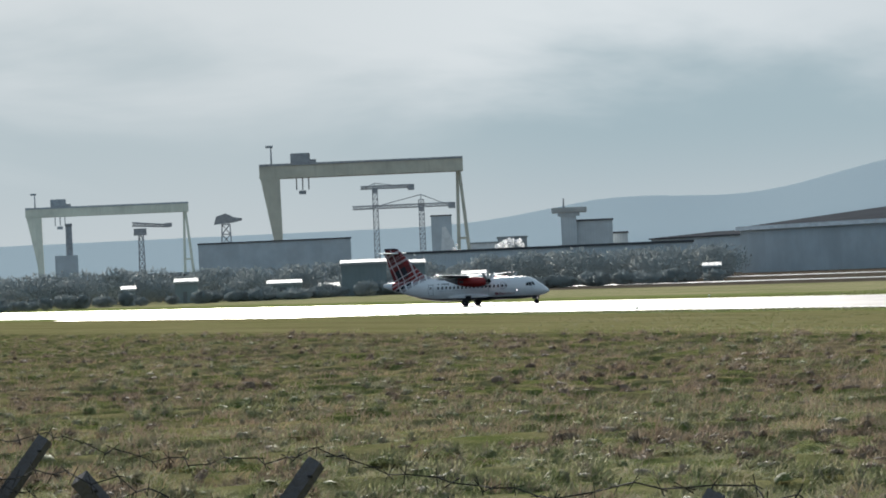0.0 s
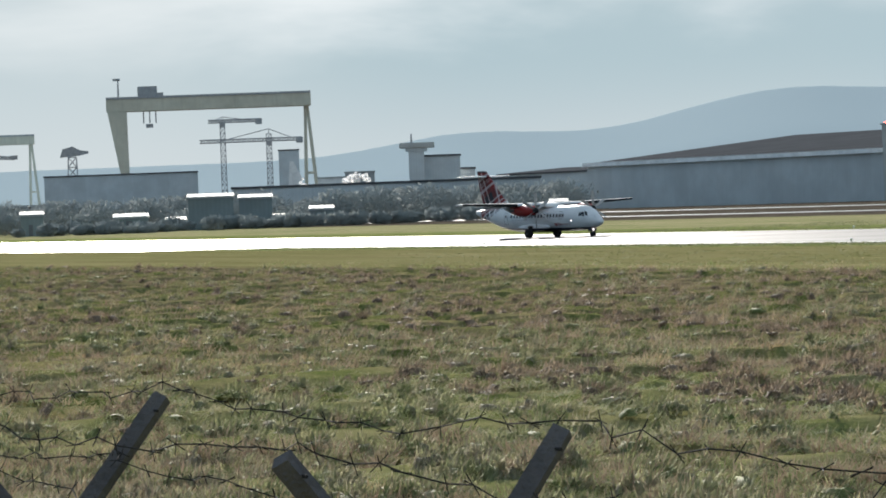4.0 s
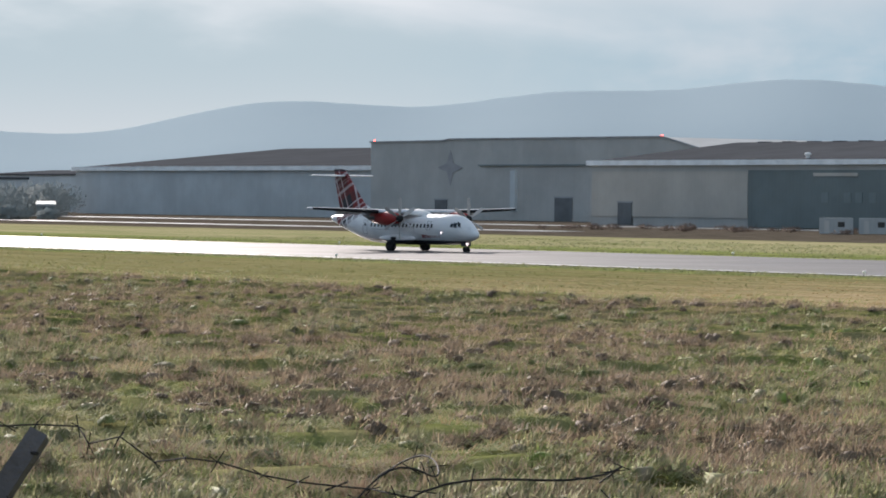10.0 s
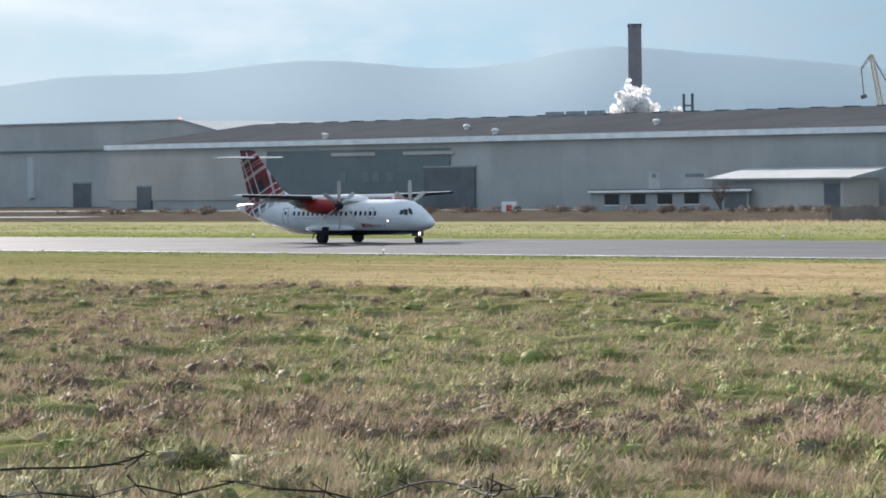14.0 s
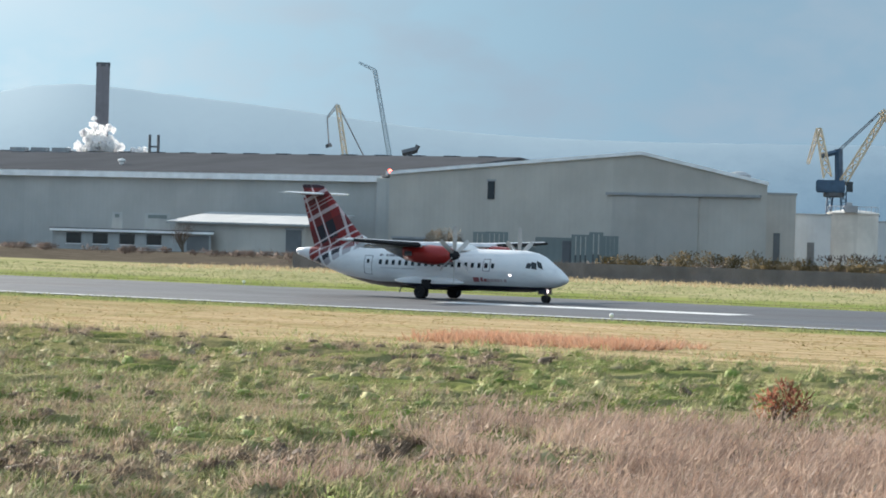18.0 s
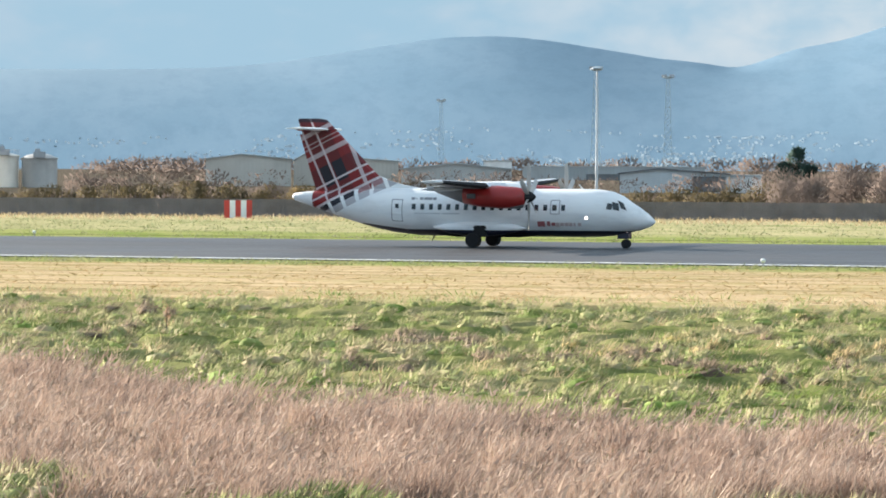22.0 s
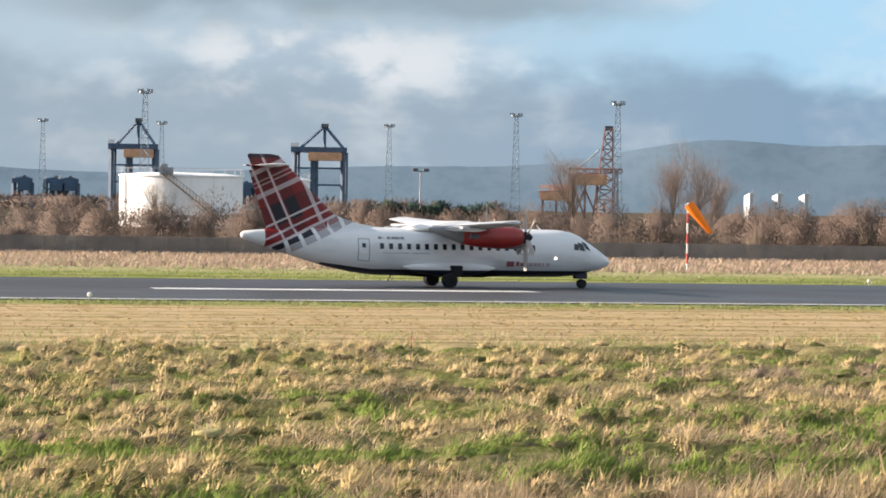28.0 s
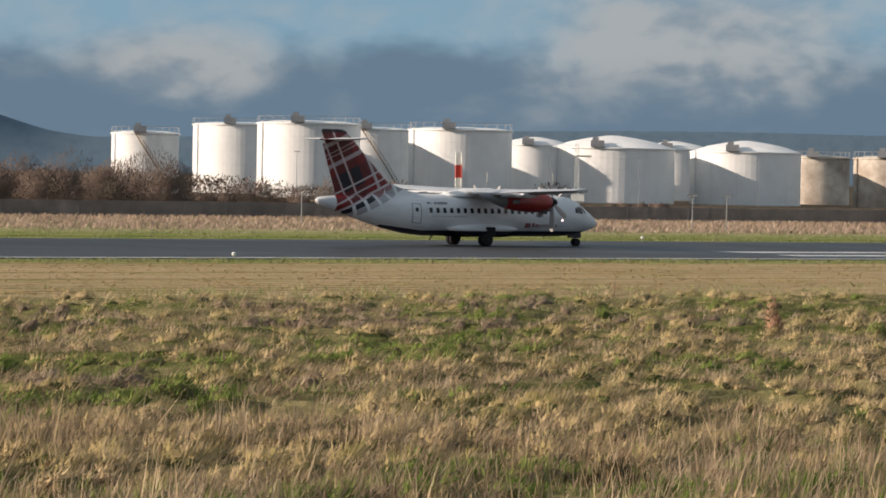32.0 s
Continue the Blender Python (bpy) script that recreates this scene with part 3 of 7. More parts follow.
def rod(bm, a, b, r0, r1=None, sides=8, caps=True):
    a, b, r1 = Vector(a), Vector(b), r0 if r1 is None else r1
    turn = (b - a).to_track_quat("Z", "Y")
    rings = []
    for c, r in ((a, r0), (b, r1)):
        rings.append([bm.verts.new(c + turn @ Vector((r * math.cos(6.28319 * i / sides), r * math.sin(6.28319 * i / sides), 0))) for i in range(sides)])
    for i in range(sides):
        bm.faces.new((rings[0][i], rings[0][(i + 1) % sides], rings[1][(i + 1) % sides], rings[1][i]))
    if caps:
        bm.faces.new(rings[0][::-1]), bm.faces.new(rings[1])
    return bm


def rods(pairs, r, sides=5):
    bm = bmesh.new()
    for a, b in pairs:
        rod(bm, a, b, r, r, sides)
    return bm


def beam(bm, a, b, w, h=None):
    """A square beam from a to b."""
    return rod(bm, a, b, (h or w) * 0.7071, None, 4)


def loft(bm, rings, closed=True, caps=True):
    """Skin over rings of points."""
    vs = [[bm.verts.new(p) for p in ring] for ring in rings]
    n = len(vs[0])
    for a, b in zip(vs, vs[1:]):
        for i in range(n if closed else n - 1):
            bm.faces.new((a[i], a[(i + 1) % n], b[(i + 1) % n], b[i]))
    if caps and closed:
        bm.faces.new(vs[0][::-1]), bm.faces.new(vs[-1])
    return bm


def lathe(bm, profile, sides=32, centre=(0, 0)):
    return loft(bm, [[(centre[0] + r * math.cos(6.28319 * i / sides), centre[1] + r * math.sin(6.28319 * i / sides), z) for i in range(sides)] for r, z in profile])


def prism(bm, outline, y0, y1):
    """An outline in x and z, drawn out from y0 to y1."""
    a, b = [bm.verts.new((x, y0, z)) for x, z in outline], [bm.verts.new((x, y1, z)) for x, z in outline]
    n = len(a)
    bm.faces.new(a), bm.faces.new(b[::-1])
    for i in range(n):
        bm.faces.new((a[i], b[i], b[(i + 1) % n], a[(i + 1) % n]))
    return bm


def shards(name, roots, tips, widths, normals, material, parent=None, label="", kind="stuff", tall=True):
    """Many slim blades in one mesh: each a triangle from a root to a tip. normals: the clump's own, by which its blades catch the light together."""
    n = len(roots)
    side = np.random.default_rng(7).normal(size=(n, 3))
    if tall:
        side[:, 2] *= 0.1
    side /= np.linalg.norm(side, axis=1)[:, None]
    side *= np.asarray(widths)[:, None] / 2
    v = np.stack([roots - side, roots + side, tips], 1)
    if normals is not None:
        here = np.array(parent.location if parent else (0, 0, 0)) - np.array(EYE)
        away = np.einsum("ij,ij->i", np.cross(v[:, 1] - v[:, 0], v[:, 2] - v[:, 0]), v[:, 0] + here) > 0
        v[away] = v[away][:, [1, 0, 2]]
    v = v.reshape(-1, 3)
    me = bpy.data.meshes.new(name)
    me.vertices.add(3 * n), me.loops.add(3 * n), me.polygons.add(n)
    me.vertices.foreach_set("co", v.astype(np.float32).ravel())
    me.loops.foreach_set("vertex_index", np.arange(3 * n, dtype=np.int32))
    me.polygons.foreach_set("loop_start", np.arange(0, 3 * n, 3, dtype=np.int32))
    me.update(calc_edges=True)
    if normals is not None:
        me.normals_split_custom_set_from_vertices(np.repeat(normals / np.linalg.norm(normals, axis=1)[:, None], 3, 0))
    return attach(name, me, material, parent, label, kind=kind)


# ---- ground, runway and hills ----
def smooth(a, lo, hi):
    t = np.clip((a - lo) / (hi - lo), 0, 1)
    return t * t * (3 - 2 * t)


def bumps(x, y, scale, seed):
    """Soft value noise on the plan."""
    rng = np.random.default_rng(seed)
    g = rng.random((128, 128))
    u, v = x / scale, y / scale
    i, j = np.floor(u).astype(int), np.floor(v).astype(int)
    fu, fv = u - i, v - j
    fu, fv = fu * fu * (3 - 2 * fu), fv * fv * (3 - 2 * fv)
    a, b, c, d = g[i % 128, j % 128], g[(i + 1) % 128, j % 128], g[i % 128, (j + 1) % 128], g[(i + 1) % 128, (j + 1) % 128]
    return (a * (1 - fu) + b * fu) * (1 - fv) + (c * (1 - fu) + d * fu) * fv


def ground_height(x, y):
    bank = 1.9 * (1 - smooth(y, 7.0, 21.0))
    rough = (1 - smooth(y, 104.0, 114.0)) * smooth(y, 20, 30)
    return bank + rough * (0.12 * bumps(x, y, 7.0, 1) + 0.15 * bumps(x * 0.8, y, 2.6, 2) + 0.34 * smooth(bumps(x * 0.7, y, 0.95, 3), 0.38, 0.60) + 0.10 * bumps(x, y, 0.6, 9) - 0.40) \
        + 0.06 * smooth(y, 225, 240) * (bumps(x, y, 9.0, 4) - 0.5)


def grid_mesh(name, X, Y, Z):
    ny, nx = X.shape
    idx = np.arange(nx * ny).reshape(ny, nx)
    quads = np.stack([idx[:-1, :-1], idx[:-1, 1:], idx[1:, 1:], idx[1:, :-1]], -1).reshape(-1, 4)
    me = bpy.data.meshes.new(name)
    me.vertices.add(nx * ny), me.loops.add(quads.size), me.polygons.add(len(quads))
    me.vertices.foreach_set("co", np.stack([X, Y, Z], -1).astype(np.float32).ravel())
    me.loops.foreach_set("vertex_index", quads.astype(np.int32).ravel())
    me.polygons.foreach_set("loop_start", np.arange(0, quads.size, 4, dtype=np.int32))
    me.update(calc_edges=True)
    return me


def make_ground():
    xs = np.concatenate([[-4900, -2500, -1500, -900, -600], np.arange(-420, -240, 0.8), np.arange(-240, 106, 0.34), np.arange(110, 220, 2.0), [300, 500, 900, 1500, 2500, 4900]])
    ys = np.concatenate([[-900, -200, -40, -10, 0, 3, 6, 8, 11, 14, 17, 20, 24, 30, 36], np.arange(44, 115, 0.31), np.arange(116, 300, 6.0), [340, 420, 600, 1000, 1800, 2600, 4900]])
    X, Y = np.meshgrid(xs, ys)
    me = grid_mesh("ground", X, Y, ground_height(X, Y))
    tagged(attach("ground", me, "ground", smooth=True), "rough tussocky airfield grass with a mown straw-coloured strip", "ground", kind="structure")


make_ground()


def make_runway():
    top = 0.05
    bm = cuboid(bmesh.new(), -1100, 700, 156.0, 198.5, -0.2, top)
    run = tagged(part("runway", bm, "asphalt"), "dark damp asphalt runway with worn tracks", "runway", kind="structure")
    pad = tagged(part("turning_pad", loft(bmesh.new(), [[(-432, 156.2, z), (-418, 148.0, z), (-338, 147.6, z), (-316, 155.9, z)] for z in (-0.2, top)]), "asphalt"),
                 "paved turning pad beside the runway end", "pavement", kind="structure")
    tagged(part("taxiway", cuboid(bmesh.new(), -1200, -250, 388.0, 399.0, -0.2, 0.06), "concrete"), "pale wet concrete taxiway before the hangars", "taxiway", kind="structure")
    tagged(part("apron", cuboid(bmesh.new(), -700, -380, 318.0, 326.0, -0.2, 0.06), "concrete"), "narrow pale concrete strip across the grass", "pavement", kind="structure")
    for y in (157.2,):
        tagged(part("edge_line", cuboid(bmesh.new(), -1100, 700, y - 0.45, y + 0.45, top - 0.03, top + 0.006), "line"), "worn white runway edge line", "road marking", kind="structure")
    for x0, x1, y, w in ((-118, -96, 176.0, 3.2), (33, 55, 176.0, 2.4), (131, 153, 164.0, 2.4), (131, 153, 171.0, 2.4)):
        tagged(part("touchdown_bar", cuboid(bmesh.new(), x0, x1, y - w / 2, y + w / 2, top - 0.03, top + 0.006), "line"), "broad worn white runway marking", "road marking", "runway bars", kind="structure")
    first = None
    for k in range(-6, 4):
        for y in (155.4, 199.4):
            if first is None:
                first = thing("runway_light", "small white runway edge light on a short stem", "light", (26.0 + 59.5 * k, y, 0.0), group="runway edge lights")
                part("stem", rod(bmesh.new(), (0, 0, -0.02), (0, 0, 0.22), 0.035), "steel", first)
                part("lamp_head", lathe(bmesh.new(), [(0.05, 0.2), (0.12, 0.24), (0.13, 0.34), (0.07, 0.4), (0.02, 0.42)], 12), "white", first)
            else:
                copy_thing(first, Matrix.Translation((26.0 + 59.5 * k, y, 0.0)))


make_runway()

# bearing, height in metres, spread in degrees
HILLS = [(-60.4, 25.5, 1.9), (-54.7, 66.1, 3.1), (-49.9, 60.4, 2.4), (-46.0, 66.4, 2.7), (-40.8, 16.9, 1.5), (-39.7, 67.1, 5.0), (-24.4, 127.7, 28.0),
         (-17.0, 53.1, 3.2), (-9.3, 36.9, 2.2), (-3.6, 142.8, 6.6), (3.1, 24.0, 2.0), (15.3, 28.3, 4.4), (20.7, 59.7, 2.6), (23.8, 39.0, 1.5), (38.1, 64.4, 15.7), (-72.0, 50.2, 20.8)]
CRESTS = [(-12.65, -7.0, 0.5), (-11.55, 6.0, 0.6), (-9.6, 3.5, 0.5), (-1.0, 7.0, 0.9)]


def hill_height(b, d):
    ridge = sum(h * np.exp(-((b - c) / s) ** 2) for c, h, s in HILLS)
    ridge = ridge + smooth(d, 3950, 4300) * sum(h * np.exp(-((b - c) / s) ** 2) for c, h, s in CRESTS)
    t = np.clip((d - 2500.0) / 1800.0, 0, 1)
    return ridge * (0.8 * t + 0.2 * t * t) * (1 - 0.25 * smooth(d, 4300, 4800))


def make_hills():
    b, d = np.meshgrid(np.arange(-100, 80.1, 0.12), np.concatenate([np.arange(2500, 4400, 45.0), [4450, 4600, 4750.0]]))
    x, y = d * np.sin(np.radians(b)), d * np.cos(np.radians(b))
    z = hill_height(b, d) + smooth(d, 2600, 3200) * ((bumps(x, y, 260, 5) - 0.5) * 0.5) - 0.6 + 0.9 * smooth(d, 4230, 4330) * (bumps(b, b * 0, 0.3, 6) + 0.7 * bumps(b, b * 0, 0.12, 10) - 0.85)
    tagged(attach("hills", grid_mesh("hills", x, y, z), "hill", smooth=True), "blue-green hills on the horizon, haze painted into their colour", "hills", kind="structure")
    # the town on the lower slopes
    rng = np.random.default_rng(11)
    walls, roofs = bmesh.new(), bmesh.new()
    for k in range(3600):
        bb = rng.choice([rng.uniform(-24, 6), rng.uniform(-16, 4), rng.uniform(-30, -12)])
        dd = 2540 + 420 * rng.random() ** 1.8
        if bumps(np.array(bb * 0.7), np.array(dd / 110), 0.9, 8) + 0.5 * bumps(np.array(bb * 2.6), np.array(dd / 40), 0.9, 12) < 0.62 + 0.35 * rng.random() + 0.12 * (dd - 2540) / 760:
            continue
        p = at(bb, dd)
        z0 = float(hill_height(np.array(bb), np.array(dd))) - 2
        w, l, h = rng.uniform(0.15, 0.3), rng.uniform(1.0, 2.4) * (1.8 if rng.random() < 0.12 else 1.0), rng.uniform(0.5, 1.1)
        m = Matrix.Translation((p.x, p.y, z0)) @ pose(0, 0, 0, 0, 0, -bb - 60 + rng.uniform(-10, 10))
        n = len(walls.verts)
        cuboid(walls, -l, l, -w, w, 0, h + 2)
        walls.verts.ensure_lookup_table()
        for v in walls.verts[n:]:
            v.co = m @ v.co
        n = len(roofs.verts)
        prism(roofs, [(-l - 0.2, h + 2), (l + 0.2, h + 2), (l * 0.8, h + 2.15), (-l * 0.8, h + 2.15)], -w - 0.05, w + 0.05)
        roofs.verts.ensure_lookup_table()
        for v in roofs.verts[n:]:
            v.co = m @ v.co
    town = thing("hillside_town", "pale houses of a town spread over the hillside", "houses", kind="stuff")
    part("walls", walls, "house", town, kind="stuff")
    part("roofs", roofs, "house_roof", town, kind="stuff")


make_hills()


# ---- halls and hangars beyond the airfield ----
def gable_hall(name, label, x0, x1, y0, y1, eave, ridge, wall="clad_grey", roof="roof", over=0.5, gutter=True, kind_=""):
    """A hall whose ridge runs along x."""
    h = thing(name, label, "hangar", ((x0 + x1) / 2, (y0 + y1) / 2, 0))
    w, d = (x1 - x0) / 2, (y1 - y0) / 2
    body = loft(bmesh.new(), [[(x, -d, -0.3), (x, -d, eave), (x, 0, ridge - 0.25), (x, d, eave), (x, d, -0.3)] for x in (-w, w)])
    part("wall", body, wall, h)
    for s, nm in ((-1, "front_roof"), (1, "back_roof")):
        part(nm, loft(bmesh.new(), [[(x, s * (d + over), eave + 0.02 - 0.1), (x, s * (d + over), eave + 0.3), (x, 0, ridge + 0.3), (x, 0, ridge)] for x in (-w - over, w + over)]), roof, h)
    if gutter:
        part("gutter", block(-w - over, w + over, -d - over - 0.5, -d - over + 0.05, eave - 0.45, eave + 0.5), "gutter", h, "pale gutter along the eaves")
    return h


def opening(parent, name, x0, x1, z0, z1, y, material="door_dark", frame_="gutter"):
    d = part(name, block(x0, x1, y - 0.12, y + 0.3, z0, z1), material, parent)
    part("frame", block(x0 - 0.25, x1 + 0.25, y - 0.08, y + 0.2, z1, z1 + 0.3), "steel", d)
    return d


shed = gable_hall("long_shed", "long grey clad shed with a shallow roof and pale gutter", -665, -545.6, 410, 534, 11.2, 16.8, "clad_blue")
low = gable_hall("low_shed", "long low grey shed in hazy light", -742, -668, 430, 470, 10.0, 11.2, "clad_blue", gutter=False)
hall = gable_hall("assembly_hall", "long grey assembly hall with roof vents and pale gutter", -476, -287.5, 410, 488, 12.0, 16.4, "clad_grey")

hangar = thing("tall_hangar", "tall flat-fronted grey hangar with a star mark", "hangar", (-500, 408, 0))
part("wall", prism(bmesh.new(), [(-44.5, -0.3), (57, -0.3), (57, 14.6), (46.8, 16.8), (-18, 16.9), (-20, 16.6), (-44.5, 16.5)], 0, 60), "clad_grey", hangar)
part("parapet", prism(bmesh.new(), [(-44.8, 16.45), (-20, 16.55), (-18, 16.85), (46.8, 16.75), (57.2, 14.5), (57.2, 14.8), (46.8, 17.05), (-18, 17.15), (-20, 16.85), (-44.8, 16.75)], -0.3, 0.4), "steel", hangar)
star = prism(bmesh.new(), [(-17.5 + r * math.cos(k * 0.7854), 11.2 + r * 0.85 * math.sin(k * 0.7854)) for k, r in enumerate((4.2, 1.5, 4.2, 1.5, 4.2, 1.5, 4.2, 1.5))], -0.12, -0.02)
part("star_mark", star, "wall_mark", hangar, "dark four-pointed star mark")
part("door_track", block(-8, 44, -0.5, 0.1, 11.5, 11.8), "clad_mid", hangar)
part("downpipe", block(2.4, 4.0, -0.7, 0.1, 2.5, 10.6), "clad_blue", hangar)
opening(hangar, "doorway", 15.5, 20.8, 0.3, 5.2, -0.02)
opening(hangar, "doorway", -22.5, -18.5, 0.2, 4.6, -0.02)
part("lamp", rod(bmesh.new(), (-44, 0.5, 16.7), (-44, 0.5, 17.1), 0.2), "red_glow", hangar, "red obstruction lamp")
part("lamp", rod(bmesh.new(), (46, 0.5, 16.9), (46, 0.5, 17.3), 0.2), "red_glow", hangar, "red obstruction lamp")
# the western row stands farther back, behind the assembly hall's end
for far in (shed, low, hangar):
    far.location, far.scale = (far.location.x * 1.152, far.location.y * 1.152, EYE[2] * (1 - 1.152)), (1.152,) * 3

# what is set into the assembly hall's front: its own space has x from -94.25 to 94.25, the front at y = -39.0
part("pale_panel", block(-93.8, -50.2, -39.25, -38.9, 1.8, 10.4), "clad_tan", hall, "pale cladding panel")
part("dark_front", block(-50.0, -4.0, -39.3, -38.9, 0.2, 10.6), "clad_dark", hall, "dark green glazed front")
for x in (-31.0, -25.4, -22.6, -19.2):
    part("window", block(x, x + 1.7, -39.42, -39.2, 4.8, 6.6), "clad_mid", hall)
for x0, x1 in ((-33, -22), (-15, -3)):
    part("sign_strip", block(x0, x1, -39.5, -39.25, 9.5, 10.1), "clad_tan", hall, "pale strip")
opening(hall, "doorway", -86, -82, 0.2, 4.4, -39.3)
opening(hall, "doorway", -10, 2, 0.2, 7.2, -39.4)
for k, x in enumerate((-40, -14, 2, 30)):
    part("roof_vent", lathe(bmesh.new(), [(0.4, 12.3 + 1.1 * (k % 2)), (0.4, 13.3 + 1.1 * (k % 2)), (0.65, 13.4 + 1.1 * (k % 2)), (0.65, 13.7 + 1.1 * (k % 2)), (0.2, 13.9 + 1.1 * (k % 2))], 10, (x, -34 + 10 * (k % 2))), "white", hall, "white roof vent")
for k in range(26):
    part("ridge_vent", block(-88 + 7.0 * k, -85.5 + 7.0 * k, -0.8, 0.8, 16.3, 16.8), "roof", hall)
for k in range(3):
    part("ridge_fan", block(-15 + 5.0 * k, -11.5 + 5.0 * k, -1.6, -0.4, 16.3, 17.3), "steel", hall)

part("corner_panel", block(94.3, 97.2, -40.2, -39.4, -0.3, 12.2), "clad_grey", hall)

leanto = thing("lean_to_shed", "low lean-to shed with a pale sheet roof", "shed", (-302, 398, 0))
part("wall", block(-13, 12, -4, 5, -0.3, 4.6), "clad_tan", leanto)
part("roof", loft(bmesh.new(), [[(x, -5, 4.4), (x, -5, 4.7), (x, 6, 6.3), (x, 6, 6.0)] for x in (-14, 14)]), "roof_light", leanto)
opening(leanto, "doorway", 8.5, 11.4, 0.0, 3.8, -4.02)
row = thing("annexe_row", "low pale annexe row with dark window bays and a flat roof", "building", at(-39.4, 500), 39.4)
part("wall", block(-12.1, 12.1, -2, 3, -0.3, 2.9), "roof_light", row)
part("roof", block(-12.5, 12.5, -2.6, 3.4, 2.9, 3.25), "roof", row, "dark flat roof")
part("fascia", block(-12.5, 12.5, -2.75, -2.62, 2.75, 3.1), "gutter", row, "pale fascia board")
for b0, b1 in ((-40.54, -40.28), (-40.08, -39.82), (-39.61, -39.35), (-39.14, -38.88)):
    bay = part("window_bay", block(500 * math.tan(radians(b0 + 39.4)), 500 * math.tan(radians(b1 + 39.4)), -2.12, -1.9, 0.9, 2.5), "glass", row)
    part("sill", block(500 * math.tan(radians(b0 + 39.4)) - 0.1, 500 * math.tan(radians(b1 + 39.4)) + 0.1, -2.2, -2.02, 0.75, 0.88), "gutter", bay)
part("dark_bay", block(8.4, 11.8, -2.12, -1.9, 0.2, 2.5), "door_dark", row)
for b0, b1 in ((-39.76, -39.57), (-39.18, -38.74)):
    x0, x1 = 508 * math.tan(radians(b0 + 39.4)), 508 * math.tan(radians(b1 + 39.4))
    cab = thing("roof_cabin", "pale box cabin behind the annexe row", "cabin", at(-39.4, 508), 39.4, "roof cabins")
    part("body", block(x0, x1, -1, 1, -0.2, rise(508, 0.09)), "roof_light", cab)
    part("louvre", block(x0 + 0.5, x1 - 0.5, -1.1, -0.95, rise(508, 0.0), rise(508, 0.06)), "clad_dark", cab)


def rack(label, b0, b1, d, top, n, low=0.0):
    """A stack of open steel frames."""
    b, w = (b0 + b1) / 2, d * math.tan(radians((b1 - b0) / 2))
    t_ = thing("storage_rack", label, "rack", at(b, d), -b, "storage racks")
    z1 = rise(d, top)
    for k in range(n):
        x = -w + 2 * w * k / (n - 1)
        part("upright", block(x - 0.28, x + 0.28, -0.6, 0.6, -0.2, z1), "clad_dark", t_)
    part("top_rail", block(-w - 0.3, w + 0.3, -0.5, 0.5, z1 + 0.004, z1 + 0.25), "clad_dark", t_)
    part("load", block(-w + 0.1, w - 0.1, -0.3, 0.5, 0.1, z1 * 0.35), "steel_dark", t_)


rack("dark stack of steel frames beside the large hangar", -33.35, -33.18, 470, -0.11, 3)
rack("dark stack of steel frames beside the large hangar", -33.13, -32.80, 470, -0.10, 5)
rack("dark stack of steel frames beside the large hangar", -31.61, -31.35, 465, -0.11, 4)
rack("taller dark stack of steel frames beside the large hangar", -31.3, -31.12, 465, -0.06, 3)
rack("dark stack of steel frames beside the large hangar", -31.07, -30.85, 465, -0.12, 4)
box_ = thing("shipping_container", "dark blue-green shipping container before the hangar", "container", at(-31.95, 466), 31.95)
part("body", block(-2.7, 2.7, -1.2, 1.2, 0.1, rise(466, -0.14), 0.04), "clad_dark", box_)
part("door", block(1.2, 2.5, -1.27, -1.18, 0.3, 3.4), "steel_dark", box_)
low_ = thing("pallet_stack", "low dark stack of pallets before the hangar", "pallet stack", at(-32.5, 468), 32.5)
part("body", loft(bmesh.new(), [[(-3.4, y, -0.1), (3.4, y, -0.1), (3.0, y, 2.2), (-0.4, y, 2.7), (-3.2, y, 2.1)] for y in (-1, 1)]), "clad_dark", low_)

big = thing("large_hangar", "large stone-grey hangar with an uneven gable front", "hangar", (-250, 408, 0))
FRONT = [(-34.5, -0.3), (31, -0.3), (31, 12.3), (10.3, 16.4), (-34.5, 12.9)]
EDGE = [(-34.9, 12.7), (10.3, 16.25), (31.4, 12.1), (31.4, 12.6), (10.3, 16.75), (-34.9, 13.2)]
part("wall", loft(bmesh.new(), [[(x - k * 38, k * 62, z) for x, z in FRONT] for k in (0, 1)]), "clad_tan", big)
part("verge", loft(bmesh.new(), [[(x - k * 38, -0.4 + k * 62.7, z) for x, z in EDGE] for k in (0, 1)]), "gutter", big, "pale roof edge")
part("sliding_door", block(5.5, 20.0, -0.25, 0.1, 0.1, 10.2), "door_grey", big, "closed grey sliding door")
part("door_rail", block(4.5, 30, -0.5, 0.1, 10.3, 10.7), "steel", big)
opening(big, "window", -16.4, -15.2, 9.3, 12.0, -0.02, "glass")
opening(big, "doorway", -33.6, -27, 0.0, 3.0, -0.02)
part("lamp", rod(bmesh.new(), (-34.3, -0.2, 13.0), (-34.3, -0.2, 13.5), 0.25), "red_glow", big, "red obstruction lamp")
part("roof_fan", lathe(bmesh.new(), [(1.6, 13.0), (1.7, 13.7), (0.9, 14.1), (0.3, 14.2)], 12, (22, 8)), "steel", big)

